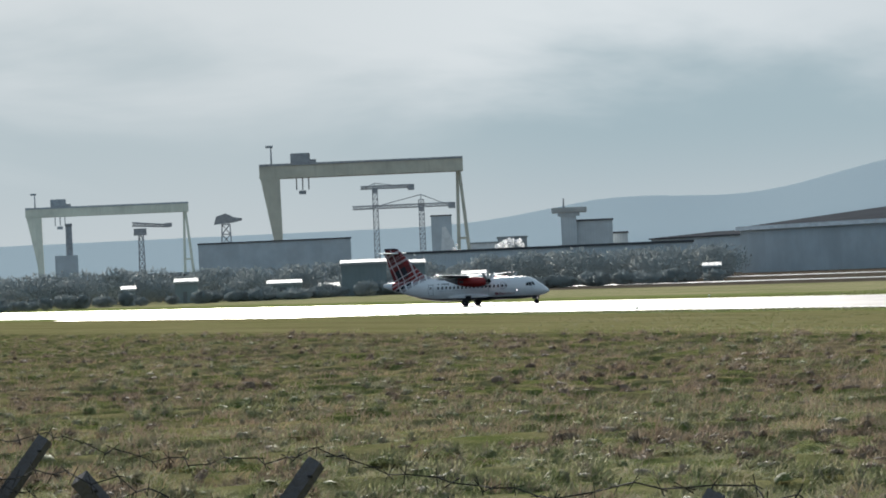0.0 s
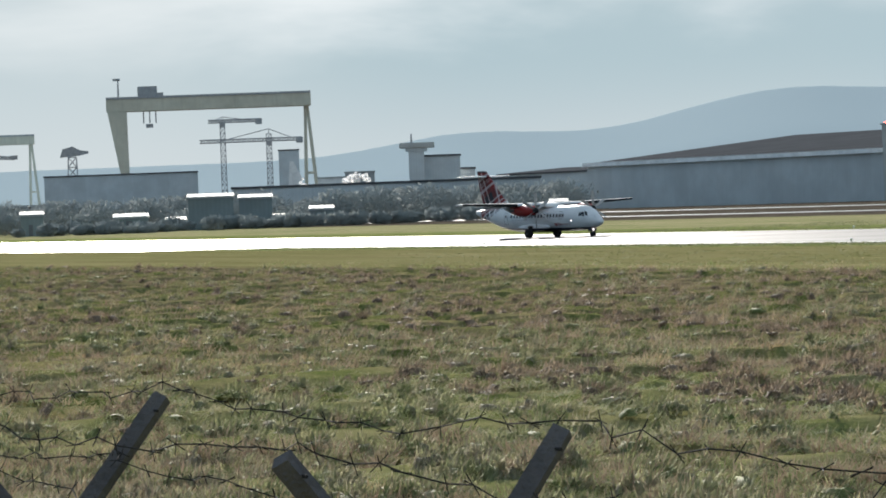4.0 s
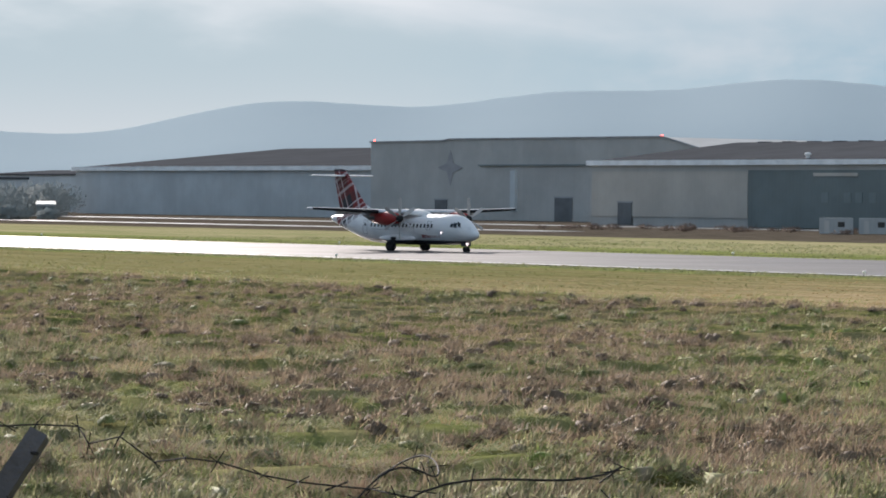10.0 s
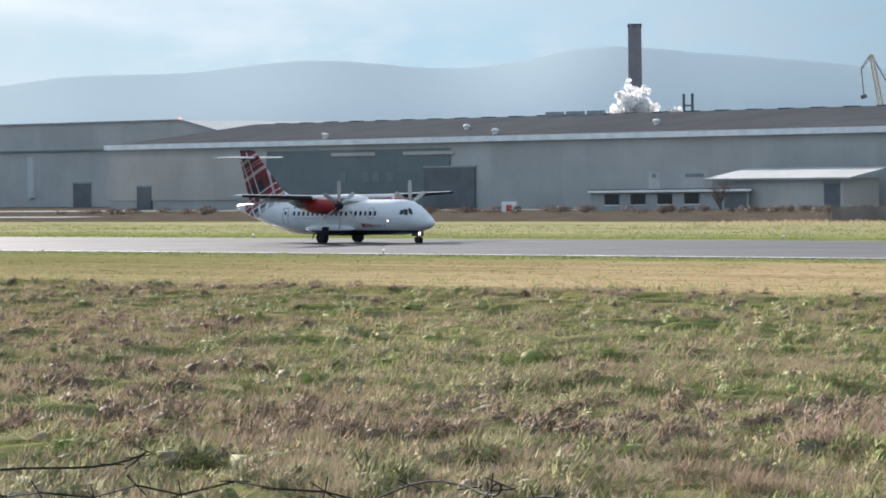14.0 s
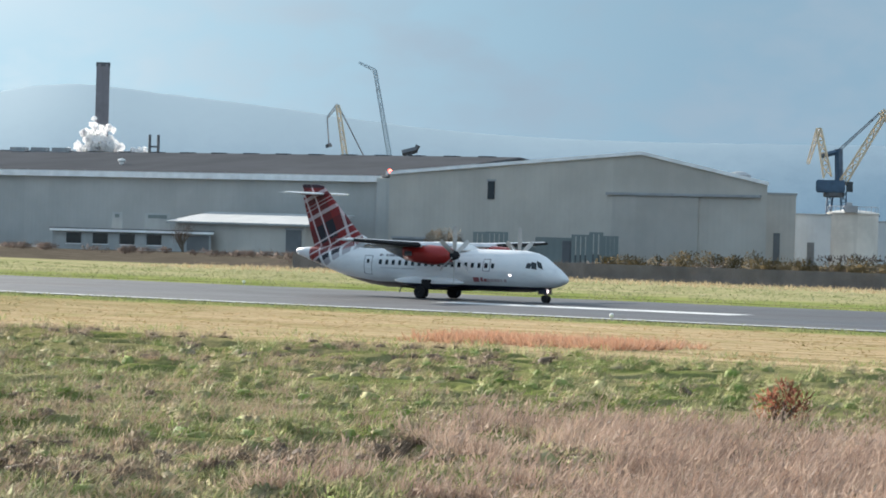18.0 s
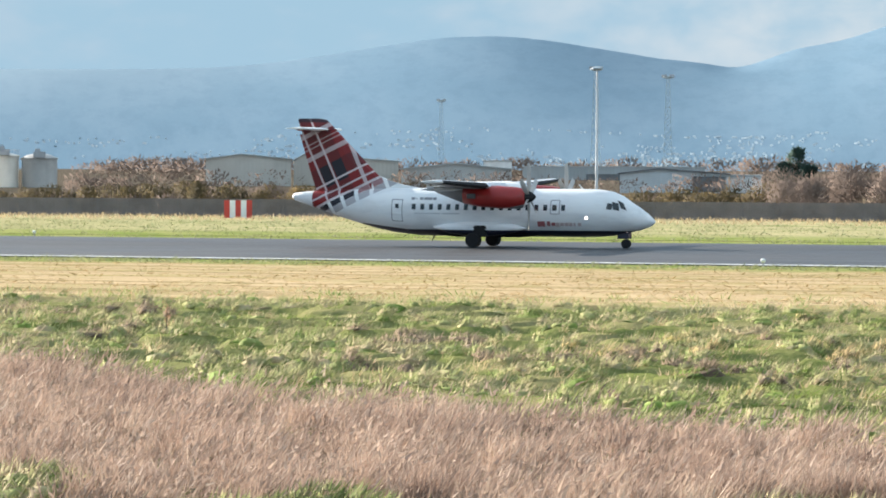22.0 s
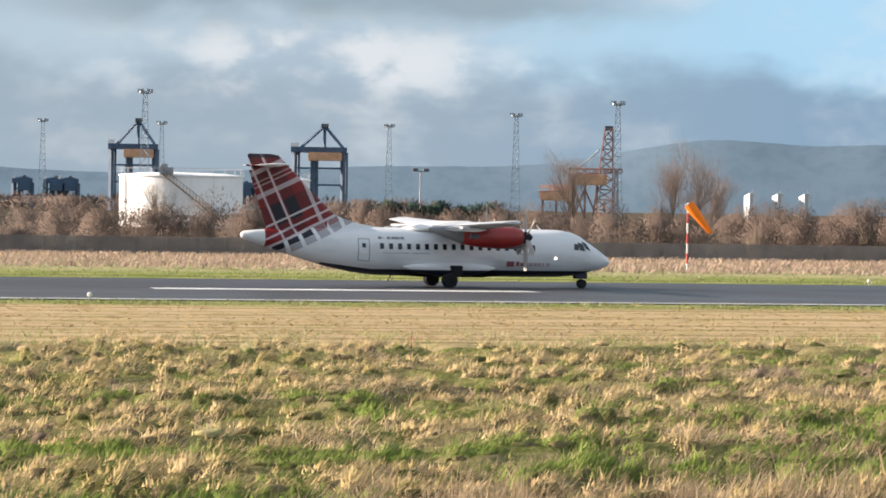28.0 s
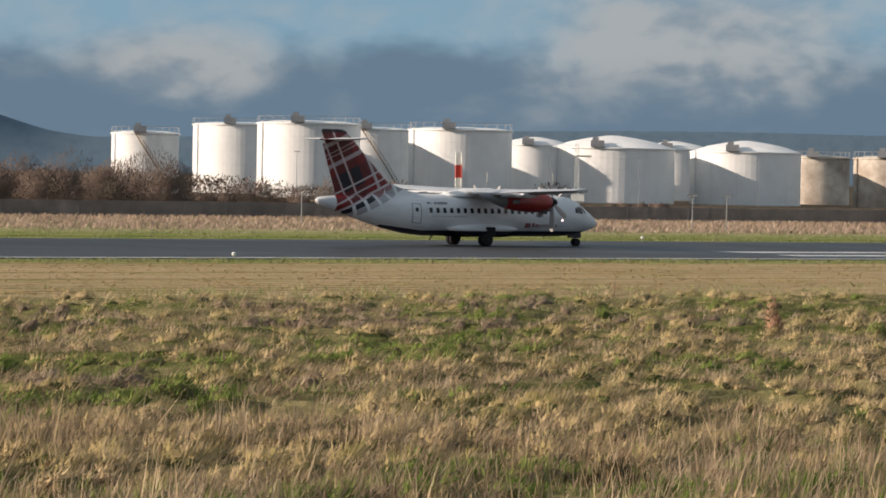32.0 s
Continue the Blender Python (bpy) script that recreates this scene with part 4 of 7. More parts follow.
for name, label, b0, b1, d, top, mat_ in (
        ("plant_block", "square grey works building", -28.3, -27.72, 540, 0.75, "clad_tan"),
        ("plant_annex", "low blue-grey works annexe", -27.72, -27.1, 560, 0.40, "clad_blue"),
        ("plant_annex", "low blue-grey works annexe", -26.3, -25.75, 640, 0.30, "clad_blue"),
        ("white_store", "small white store building", -12.75, -12.2, 575, -0.18, "white"),
        ("white_store", "white flat-roofed store beyond the scrub", -6.7, -6.3, 900, 0.03, "white"),
        ("white_store", "long low white store beyond the scrub", 5.4, 6.1, 900, 0.0, "white"),
        ("white_store", "white-roofed warehouse beside a tank", 11.9, 12.6, 575, -0.10, "white"),
        ("far_store", "pale far warehouse on the shore", -17.1, -16.6, 900, 0.06, "white"),
        ("far_store", "pale far warehouse on the shore", -16.4, -13.2, 1000, -0.04, "roof_light")):
    p, w = at((b0 + b1) / 2, d), d * math.tan(radians((b1 - b0) / 2))
    t_ = thing(name, label, "building", (p.x, p.y, 0), -(b0 + b1) / 2)
    z1 = rise(d, top)
    part("wall", block(-w, w, -5, 5, -0.3, z1 - 0.3), mat_, t_)
    part("roof", block(-w - 0.2, w + 0.2, -5.2, 5.2, z1 - 0.3, z1), "roof_light", t_)
    if z1 > 3.4:
        part("door", block(-w * 0.3, w * 0.1, -5.15, -4.9, -0.2, z1 * 0.45), "door_dark", t_)


def gabled_front(name, label, b0, b1, d, eave, ridge, depth, wall, roof, apex=0.5):
    """A hall that turns its gable to the runway."""
    p, w = at((b0 + b1) / 2, d), d * math.tan(radians((b1 - b0) / 2))
    t_ = thing(name, label, "shed", (p.x, p.y, 0), -(b0 + b1) / 2)
    k = -w + 2 * w * apex
    part("wall", prism(bmesh.new(), [(-w, -0.3), (w, -0.3), (w, eave), (k, ridge - 0.15), (-w, eave)], 0, depth), wall, t_)
    part("left_roof", prism(bmesh.new(), [(-w - 0.4, eave - 0.1), (k, ridge - 0.1), (k, ridge + 0.15), (-w - 0.4, eave + 0.15)], -0.5, depth + 0.5), roof, t_)
    part("right_roof", prism(bmesh.new(), [(k, ridge - 0.1), (w + 0.4, eave - 0.1), (w + 0.4, eave + 0.15), (k, ridge + 0.15)], -0.5, depth + 0.5), roof, t_)
    return t_, w


gabled_front("low_warehouse", "low grey warehouse with a shallow pale roof", -22.0, -20.5, 700, 5.8, 6.9, 30, "clad_tan", "roof_light", 0.42)
gabled_front("low_warehouse", "low grey warehouse with a shallow pale roof", -20.45, -18.6, 720, 5.4, 7.0, 34, "clad_tan", "roof_light", 0.1)
gabled_front("low_warehouse", "low grey warehouse with a shallow pale roof", -18.55, -16.6, 690, 3.8, 5.0, 30, "clad_grey", "roof_light", 0.5)
s5, w5 = gabled_front("open_barn", "grey shed with an open bay under a thin roof", -14.69, -12.78, 565, 3.3, 4.2, 14, "clad_blue", "steel_dark", 0.35)
part("open_bay", block(w5 * 0.35, w5 * 0.95, -0.1, 0.2, 0.2, 2.9), "door_dark", s5)
gabled_front("gabled_store", "grey gabled store among the tanks", -0.72, 0.5, 700, 1.9, 6.8, 20, "clad_grey", "roof", 0.5)


# ---- storage tanks ----
def tank(label, b0, b1, d, top, dome=None, mat_="tank", stair=True, deck=True):
    b, r = (b0 + b1) / 2, d * math.tan(radians((b1 - b0) / 2))
    d2 = d + r
    p = at(b, d2)
    z1 = rise(d2, top)
    t_ = thing("storage_tank", label, "storage tank", (p.x, p.y, 0), -b, group="storage tanks")
    part("shell", lathe(bmesh.new(), [(r, -0.3), (r, z1 - 0.25), (r * 0.985, z1 - 0.2)], 64), mat_, t_, smooth=False)
    part("rim", lathe(bmesh.new(), [(r + 0.02, z1 - 0.55), (r + 0.22, z1 - 0.5), (r + 0.22, z1 - 0.28), (r + 0.02, z1 - 0.24)], 64), mat_, t_)
    for k in range(1, 5):
        part("weld_band", lathe(bmesh.new(), [(r + 0.005, z1 * k / 5 - 0.05), (r + 0.03, z1 * k / 5 - 0.04), (r + 0.03, z1 * k / 5 + 0.04), (r + 0.005, z1 * k / 5 + 0.05)], 64), mat_, t_)
    zd = rise(d2, dome) if dome else z1 + 0.25
    part("roof", lathe(bmesh.new(), [(r * 0.99, z1 - 0.22), (r * 0.7, z1 + (zd - z1) * 0.42), (r * 0.35, z1 + (zd - z1) * 0.8), (r * 0.08, zd), (r * 0.02, zd + 0.02)], 48), mat_, t_)
    if deck:
        rail = bmesh.new()
        for k in range(24):
            a = 6.28319 * k / 24
            q = (r * math.cos(a), r * math.sin(a))
            rod(rail, (*q, z1 - 0.2), (*q, z1 + 0.9), 0.03, None, 4)
            a2 = 6.28319 * (k + 1) / 24
            rod(rail, (*q, z1 + 0.9), (r * math.cos(a2), r * math.sin(a2), z1 + 0.9), 0.03, None, 4)
        if not dome:
            part("handrail", rail, "steel", t_)
        else:
            rail.free()
        part("platform", block(-r * 0.35, -r * 0.35 + 2.4, -r * 0.93 - 1.1, -r * 0.93 + 1.2, z1 - 0.2, z1 + 1.0), "steel", t_, "rusty gantry platform")
        part("gauge_box", block(-r * 0.35 + 0.3, -r * 0.35 + 1.4, -r * 0.9, -r * 0.9 + 0.8, z1 + 1.0, z1 + 1.6), "steel", t_)
    if stair:
        st = bmesh.new()
        n = 22
        for k in range(n):
            a = radians(-108 + 62 * k / n)
            a2 = radians(-108 + 62 * (k + 1) / n)
            z, z2 = z1 * (1 - k / n), z1 * (1 - (k + 1) / n)
            beam(st, ((r + 0.5) * math.cos(a), (r + 0.5) * math.sin(a), z), ((r + 0.5) * math.cos(a2), (r + 0.5) * math.sin(a2), z2), 0.16)
            rod(st, ((r + 0.8) * math.cos(a), (r + 0.8) * math.sin(a), z), ((r + 0.8) * math.cos(a), (r + 0.8) * math.sin(a), z + 1.1), 0.04, None, 4)
            rod(st, ((r + 0.8) * math.cos(a), (r + 0.8) * math.sin(a), z + 1.1), ((r + 0.8) * math.cos(a2), (r + 0.8) * math.sin(a2), z2 + 1.1), 0.04, None, 4)
        part("spiral_stair", st, "stair_rust", t_, "rusty spiral stair")
    part("pipe", rod(bmesh.new(), (-r * 0.9, -r * 0.48, 0), (-r * 0.9, -r * 0.48, z1), 0.16), mat_, t_)
    return t_


plain = "tall white storage tank with a rusty stair and rim"
domed = "broad white storage tank with a shallow coned roof"
tank("cream storage tank beside the hangars", -27.16, -26.27, 590, 0.46, mat_="tank_cream", stair=False)
tank("small cream storage tank beyond the gorse", -25.82, -25.27, 650, 0.14, mat_="tank_cream", stair=False)
tank("small grey domed storage tank beyond the gorse", -25.22, -24.6, 650, 0.10, 0.16, "tank_grey", stair=False)
tank(domed, -3.24, -1.88, 800, 0.25, 0.39, "tank_cream")
tank(domed, -2.05, -0.60, 770, 0.26, 0.34, "tank_cream")
tank(domed, -0.48, 1.19, 800, 0.255, 0.39, "tank_cream")
tank(domed, 2.05, 3.84, 800, 0.255, 0.42, "tank_cream")
tank("broad white tank with a rusty stair, half hidden by scrub", 9.97, 12.18, 560, 0.44)
tank("slim white storage tank beside a warehouse", 12.62, 13.34, 600, 0.395, stair=False)
tank(plain, 26.63, 27.83, 610, 0.61)
tank(plain, 28.05, 29.75, 640, 0.79, stair=False)
tank(plain, 29.18, 31.03, 570, 0.84, stair=False)
tank(plain, 30.55, 31.95, 650, 0.75)
tank(plain, 31.85, 33.71, 575, 0.775, stair=False)
tank(domed, 33.45, 34.75, 660, 0.53, 0.65, stair=False)
tank(domed, 34.36, 36.59, 580, 0.505, 0.70, stair=False)
tank(domed, 35.9, 37.2, 670, 0.50, 0.62, stair=False)
tank(domed, 36.82, 38.80, 590, 0.475, 0.65, stair=False)
tank("rust-streaked old storage tank beside white ones", 38.51, 39.64, 640, 0.40, mat_="tank_rust", stair=False)
tank("rust-streaked old storage tank beside white ones", 39.69, 41.0, 600, 0.41, mat_="tank_rust", stair=False)


# ---- lattice masts, cranes, chimney ----
def lattice(bm, a, b, w0, w1, bays, r, sides=4):
    """A square lattice from a to b, w0 wide at the foot and w1 at the top."""
    a, b = Vector(a), Vector(b)
    turn = (b - a).to_track_quat("Z", "Y")
    ring = []
    for k in range(bays + 1):
        c, w = a.lerp(b, k / bays), (w0 + (w1 - w0) * k / bays) / 2
        ring.append([c + turn @ Vector((sx * w, sy * w, 0)) for sx, sy in ((-1, -1), (1, -1), (1, 1), (-1, 1))])
    for k in range(bays):
        for i in range(4):
            rod(bm, ring[k][i], ring[k + 1][i], r, r, sides, False)
            rod(bm, ring[k][i], ring[k + 1][(i + 1) % 4], r * 0.7, None, 3, False)
            rod(bm, ring[k + 1][i], ring[k + 1][(i + 1) % 4], r * 0.7, None, 3, False)
    return bm


def flood_mast(bearing, top, height=35.0, head=True, label="tall grey lattice floodlight mast"):
    d = (height - EYE[2]) / math.tan(radians(top))
    p = at(bearing, d)
    t_ = thing("floodlight_mast", label, "mast", (p.x, p.y, 0), -bearing, group="floodlight masts")
    part("tower", lattice(bmesh.new(), (0, 0, -0.3), (0, 0, height - 1.2), 3.4, 1.1, 14, 0.12), "mast_grey", t_)
    part("head_frame", lathe(bmesh.new(), [(0.9, height - 1.3), (1.9, height - 1.1), (1.9, height - 0.6), (0.9, height - 0.4)], 12), "mast_grey", t_)
    for k in range(6):
        a = 1.0472 * k
        part("floodlight", block(1.7 * math.cos(a) - 0.4, 1.7 * math.cos(a) + 0.4, 1.7 * math.sin(a) - 0.4, 1.7 * math.sin(a) + 0.4, height - 1.0, height), "steel", t_)
    return t_


for b, e in ((-17.85, 1.14), (-15.12, 1.72), (-13.85, 1.58), (-9.86, 1.83), (1.84, 1.92), (7.25, 0.87), (8.64, 1.37), (10.42, 1.92), (10.72, 1.36), (14.73, 1.38), (16.97, 1.61), (18.76, 1.85)):
    flood_mast(b, e)
p = at(-15.1, 470)
pole = thing("white_mast", "slim white lamp mast behind the gorse", "mast", p)
part("pole", rod(bmesh.new(), (0, 0, -0.3), (0, 0, 18.6), 0.22, 0.14, 10), "silo_grey", pole)
part("crown", lathe(bmesh.new(), [(0.2, 18.5), (0.8, 18.75), (0.8, 18.95), (0.2, 19.1)], 12), "mast_grey", pole)
p = at(15.29, 520)
pole = thing("lamp_post", "twin-headed lamp post among trees", "street lamp", p)
part("pole", rod(bmesh.new(), (0, 0, -0.3), (0, 0, 10.2), 0.16, 0.1, 8), "steel", pole)
for s in (-1, 1):
    part("lamp_head", block(s * 0.9 - 0.45, s * 0.9 + 0.45, -0.3, 0.3, 10.0, 10.5), "steel_dark", pole)
part("cross_arm", block(-0.9, 0.9, -0.06, 0.06, 10.0, 10.12), "steel", pole)


def gantry(label, b0, b1, d, top, depth, leg_left=True):
    """A shipyard gantry crane: a deep beam on one broad leg and one A-shaped leg, with a trolley on top."""
    b, w = (b0 + b1) / 2, d * math.tan(radians((b1 - b0) / 2))
    p, z1 = at(b, d), rise(d, top)
    g = thing("gantry_crane", label, "crane", (p.x, p.y, 0), -b, "shipyard cranes")
    part("girder", block(-w, w, -6, 6, z1 - depth, z1, 0.4), "yellow", g)
    part("walkway", block(-w, w, -6.6, -6.05, z1 - 0.5, z1 + 0.9), "steel", g)
    part("broad_leg", loft(bmesh.new(), [[(x0, -7, z), (x1, -7, z), (x1, 7, z), (x0, 7, z)] for x0, x1, z in ((-w * 0.85, -w * 0.79, -0.5), (-w * 0.88, -w * 0.80, z1 * 0.34), (-w * 0.99, -w * 0.805, z1 - depth - 0.02))]), "yellow", g)
    for x, k in ((w * 0.925, w * 0.945), (w * 1.05, w * 0.965)):
        part("slim_leg", rod(bmesh.new(), (x, 0, -0.5), (k, 0, z1 - depth), 1.5, 1.2, 6), "yellow", g)
    part("leg_tie", block(w * 0.93, w * 1.03, -1, 1, z1 * 0.30, z1 * 0.30 + 1.6), "yellow", g)
    t_ = part("trolley", block(-w * 0.69, -w * 0.5, -5, 5, z1 + 0.02, z1 + 7.6, 0.4), "steel", g)
    part("trolley_cab", block(-w * 0.5 + 0.02, -w * 0.44, -3, 3, z1 + 0.02, z1 + 3.2), "steel", t_)
    for k in range(3):
        part("hoist_rope", rod(bmesh.new(), (-w * (0.64 - 0.06 * k), 0, z1 - depth), (-w * (0.64 - 0.06 * k), 0, z1 - depth - 8), 0.45, None, 5), "steel", t_)
    part("hook_block", block(-w * 0.62, -w * 0.55, -1, 1, z1 - depth - 11, z1 - depth - 8.5), "steel", t_)
    part("mast", rod(bmesh.new(), (-w * 0.88, 0, z1), (-w * 0.88, 0, z1 + 12), 0.7, 0.4, 6), "steel", g)
    part("mast_head", block(-w * 0.93, -w * 0.86, -1, 1, z1 + 12, z1 + 13.6), "steel", g)
    return g


gantry("huge yellow shipyard gantry crane with a trolley on top, greyed by painted haze", -66.77, -63.18, 2200, 1.93, 9.2)
gantry("huge yellow shipyard gantry crane, farther off, greyed by painted haze", -70.9, -68.05, 2900, 1.34, 8.0)


def tower_crane(label, b, d, top, jib0, jib1, jib_at):
    p, z1, zj = at(b, d), rise(d, top), rise(d, jib_at)
    t_ = thing("tower_crane", label, "crane", (p.x, p.y, 0), -b, "shipyard cranes")
    part("tower", lattice(bmesh.new(), (0, 0, -0.5), (0, 0, z1), 3.4, 3.0, 16, 0.32), "steel", t_)
    x0, x1 = d * math.tan(radians(jib0 - b)), d * math.tan(radians(jib1 - b))
    part("jib", lattice(bmesh.new(), (x0, 0, zj), (x1, 0, zj), 1.8, 1.8, 20, 0.3), "steel", t_)
    part("counterweight", block(x1 - 3, x1 + 1, -1.5, 1.5, zj - 2.5, zj + 1), "steel", t_)
    part("tie", rods([((0, 0, z1 + 3), (x0 * 0.7, 0, zj)), ((0, 0, z1 + 3), (x1 * 0.8, 0, zj)), ((0, 0, z1), (0, 0, z1 + 3))], 0.25), "steel", t_)
    part("cab", block(-1.6, 1.6, -1.8, 1.8, zj - 3.4, zj - 0.9), "steel", t_)


tower_crane("slim grey tower crane at the shipyard", -64.75, 2000, 1.46, -65.0, -64.08, 1.47)
tower_crane("slim grey tower crane at the shipyard", -63.94, 1900, 1.22, -65.16, -63.37, 1.12)
fs = thing("far_stack", "slim grey chimney in the haze", "chimney", at(-70.16, 2000), 70.16)
part("shaft", lathe(bmesh.new(), [(2.4, -0.3), (1.9, rise(2000, 1.0)), (2.2, rise(2000, 1.02)), (2.2, rise(2000, 1.06))], 12), "steel", fs)
part("base_block", block(-9, 5, -5, 5, -0.3, rise(2000, 0.5)), "clad_blue", fs)
sc = thing("dock_crane", "grey dock crane under the far gantry", "crane", at(-68.9, 2300), 68.9, "shipyard cranes")
part("tower", lattice(bmesh.new(), (0, 0, -0.3), (0, 0, rise(2300, 0.86)), 5, 3, 8, 0.5), "steel", sc)
part("house", block(-5, 4, -3, 3, rise(2300, 0.80), rise(2300, 0.92)), "steel", sc)
part("jib", lattice(bmesh.new(), (-6, 0, rise(2300, 1.0)), (20, 0, rise(2300, 0.95)), 2.4, 1.6, 10, 0.4), "steel", sc)
part("counterweight", block(17, 22, -2, 2, rise(2300, 0.93), rise(2300, 1.0)), "steel", sc)
hd = thing("hammerhead_crane", "squat dark hammerhead crane", "crane", at(-67.4, 2400), 67.4, "shipyard cranes")
part("tower", lattice(bmesh.new(), (0, 0, 0), (0, 0, 44), 9, 6, 6, 0.6), "steel", hd)
part("head", prism(bmesh.new(), [(-9, 44), (-7, 50), (0, 52), (6, 49), (12, 48), (12, 46.5), (5, 45)], -3, 3), "steel", hd)

for name, label, b0, b1, d, top, mat_ in (
        ("shipyard_hall", "long dark shipyard hall under the gantry", -67.9, -65.22, 1500, 0.61, "clad_blue"),
        ("shipyard_hall", "blue-grey shipyard silo block", -63.78, -63.42, 1800, 0.93, "clad_blue"),
        ("shipyard_hall", "pale shipyard building in the haze", -63.1, -62.6, 1500, 0.42, "white"),
        ("shipyard_hall", "pale shipyard building in the haze", -62.62, -62.1, 1400, 0.50, "roof_light"),
        ("office_block", "grey works block beside the old tower", -61.26, -60.58, 1100, 0.74, "clad_blue"),
        ("office_block", "lower grey works block", -60.58, -60.32, 1120, 0.50, "clad_blue"),
        ("dark_shed", "dark shed across the airfield", -64.6, -59.2, 880, 0.30, "clad_blue"),
        ("flat_roof_store", "low store with a pale shining roof", -65.46, -64.56, 830, 0.18, "brick_dark"),
        ("flat_roof_store", "low store with a pale shining roof", -64.5, -63.95, 820, 0.12, "brick_dark"),
        ("flat_roof_store", "low dark store with a pale roof", -69.6, -67.4, 900, 0.12, "brick_dark")):
    p, w = at((b0 + b1) / 2, d), d * math.tan(radians((b1 - b0) / 2))
    t_ = thing(name, label, "building", (p.x, p.y, 0), -(b0 + b1) / 2)
    z1 = rise(d, top)
    part("wall", block(-w, w, -8, 8, -0.3, z1 - 0.6), mat_, t_)
    part("roof", block(-w - 0.3, w + 0.3, -8.4, 8.4, z1 - 0.6, z1), "roof_light" if "pale" in label else "roof", t_)
    part("door", block(-w * 0.2, w * 0.1, -8.2, -7.9, 0, min(5.0, z1 * 0.5)), "door_dark", t_)

for b0, b1, top in ((-65.4, -64.61, 0.20), (-64.51, -63.93, 0.16), (-63.27, -62.85, -0.08), (-68.34, -67.95, 0.0), (-66.71, -66.12, -0.10), (-65.8, -65.46, -0.19), (-63.92, -63.68, -0.20), (-59.02, -58.71, -0.12), (-69.28, -69.04, -0.09)):
    d = 672.0
    p, w, z1 = at((b0 + b1) / 2, d), d * math.tan(radians((b1 - b0) / 2)), rise(d, top)
    t_ = thing("flat_roof_store", "low grey store whose pale wet roof shines", "building", (p.x, p.y, 0), -(b0 + b1) / 2, "low stores")
    part("wall", block(-w, w, -4, 4, -0.3, z1 - 0.5), "clad_mid", t_)
    part("roof", loft(bmesh.new(), [[(x, -4.3, z1 - 0.9), (x, -4.3, z1 - 0.6), (x, 4.3, z1 + 0.1), (x, 4.3, z1 - 0.2)] for x in (-w - 0.2, w + 0.2)]), "roof_light", t_)
    part("door", block(-w * 0.3, w * 0.05, -4.1, -3.9, 0, min(2.4, z1 - 1.2)), "door_dark", t_)

ct = thing("old_tower", "grey watch tower with an overhanging flat top", "tower", at(-61.35, 1090), 61.35)
part("shaft", block(-2.6, 2.6, -2.6, 2.6, -0.3, 20.5), "clad_blue", ct)
part("gallery", block(-5.6, 6.2, -4.0, 4.0, 21.6, 23.4, 0.2), "clad_grey", ct)
part("gallery_glass", block(-3.6, 3.8, -3.2, 3.2, 20.5, 21.596), "clad_blue", ct)
part("aerial", rod(bmesh.new(), (-1.5, 0, 23.4), (-1.5, 0, 26.5), 0.35, 0.2, 6), "steel", ct)
ship = thing("ship_bridge", "white ship's bridge above the sheds", "ship", at(-63.46, 1750), 63.46)
part("bridge", prism(bmesh.new(), [(-7, 0), (7, 0), (7, 13), (3, 14), (2, 19), (-2, 27), (-4, 27), (-5, 14), (-7, 13)], -5, 5), "white", ship)

st = thing("power_station_chimney", "tall dark square power station chimney", "chimney", at(-39.98, 1150), 39.98)
part("flue", loft(bmesh.new(), [[(-w, -w, z), (w, -w, z), (w, w, z), (-w, w, z)] for w, z in ((2.5, -0.3), (2.35, 58.0))]), "stack", st)
for sx in (-1, 1):
    part("flue_rib", block(sx * 1.3 - 0.5, sx * 1.3 + 0.5, -2.7, -2.3, 0, 58.8), "stack", st)
part("cap", block(-2.5, 2.5, -2.5, 2.5, 58.0, 59.4), "steel_dark", st)
st2 = thing("small_stack", "pair of thin steel stacks behind the hall roof", "chimney", at(-39.05, 1150), 39.05)
for x in (-1.6, 1.4):
    part("pipe", rod(bmesh.new(), (x, 0, -0.3), (x, 0, 34.5), 0.55, 0.5, 8), "steel_dark", st2)
part("bracket", block(-1.6, 1.4, -0.2, 0.2, 30, 30.6), "steel_dark", st2)


def steam(label, bearing, d, z, spread, high, count, seed):
    """A plume of lumpy puffs, each of which drifts a little."""
    rng = np.random.default_rng(seed)
    p = at(bearing, d)
    t_ = thing("steam_plume", label, "steam", (p.x, p.y, z), -bearing)
    for k in range(count):
        f = k / count
        r = rng.uniform(0.3, 1.0) * spread * (0.44 - 0.22 * f)
        bm = bmesh.new()
        bmesh.ops.create_icosphere(bm, subdivisions=3, radius=r)
        for v in bm.verts:
            v.co *= 1 + 0.8 * noise.noise(v.co * (1.7 / r) + Vector((k * 7.1, 0, 0))) + 0.4 * noise.noise(v.co * (4.5 / r) + Vector((0, k * 3.3, 0)))
        ob = part("puff", bm, "steam", t_, smooth=True)
        ob.location = (rng.normal() * spread * 0.62 * (1 - 0.45 * f), rng.normal() * spread * 0.3, high * f ** 1.7 * rng.uniform(0.5, 1.0))
        PUFFS.append((ob, rng.uniform(0.15, 0.5), rng.uniform(0.05, 0.3)))
    return t_


PUFFS = []
steam("bright white steam drifting before the chimney", -40.05, 1120, 27.0, 5.8, 13.5, 56, 3)
steam("bright white steam drifting before the chimney", -39.3, 1130, 26.5, 4.2, 4.0, 16, 4)
steam("small white puffs of steam above far sheds", -62.45, 1300, 13.0, 4.5, 6.0, 10, 5)
steam("small white puffs of steam above far sheds", -63.5, 1300, 9.5, 4.5, 6.5, 12, 6)


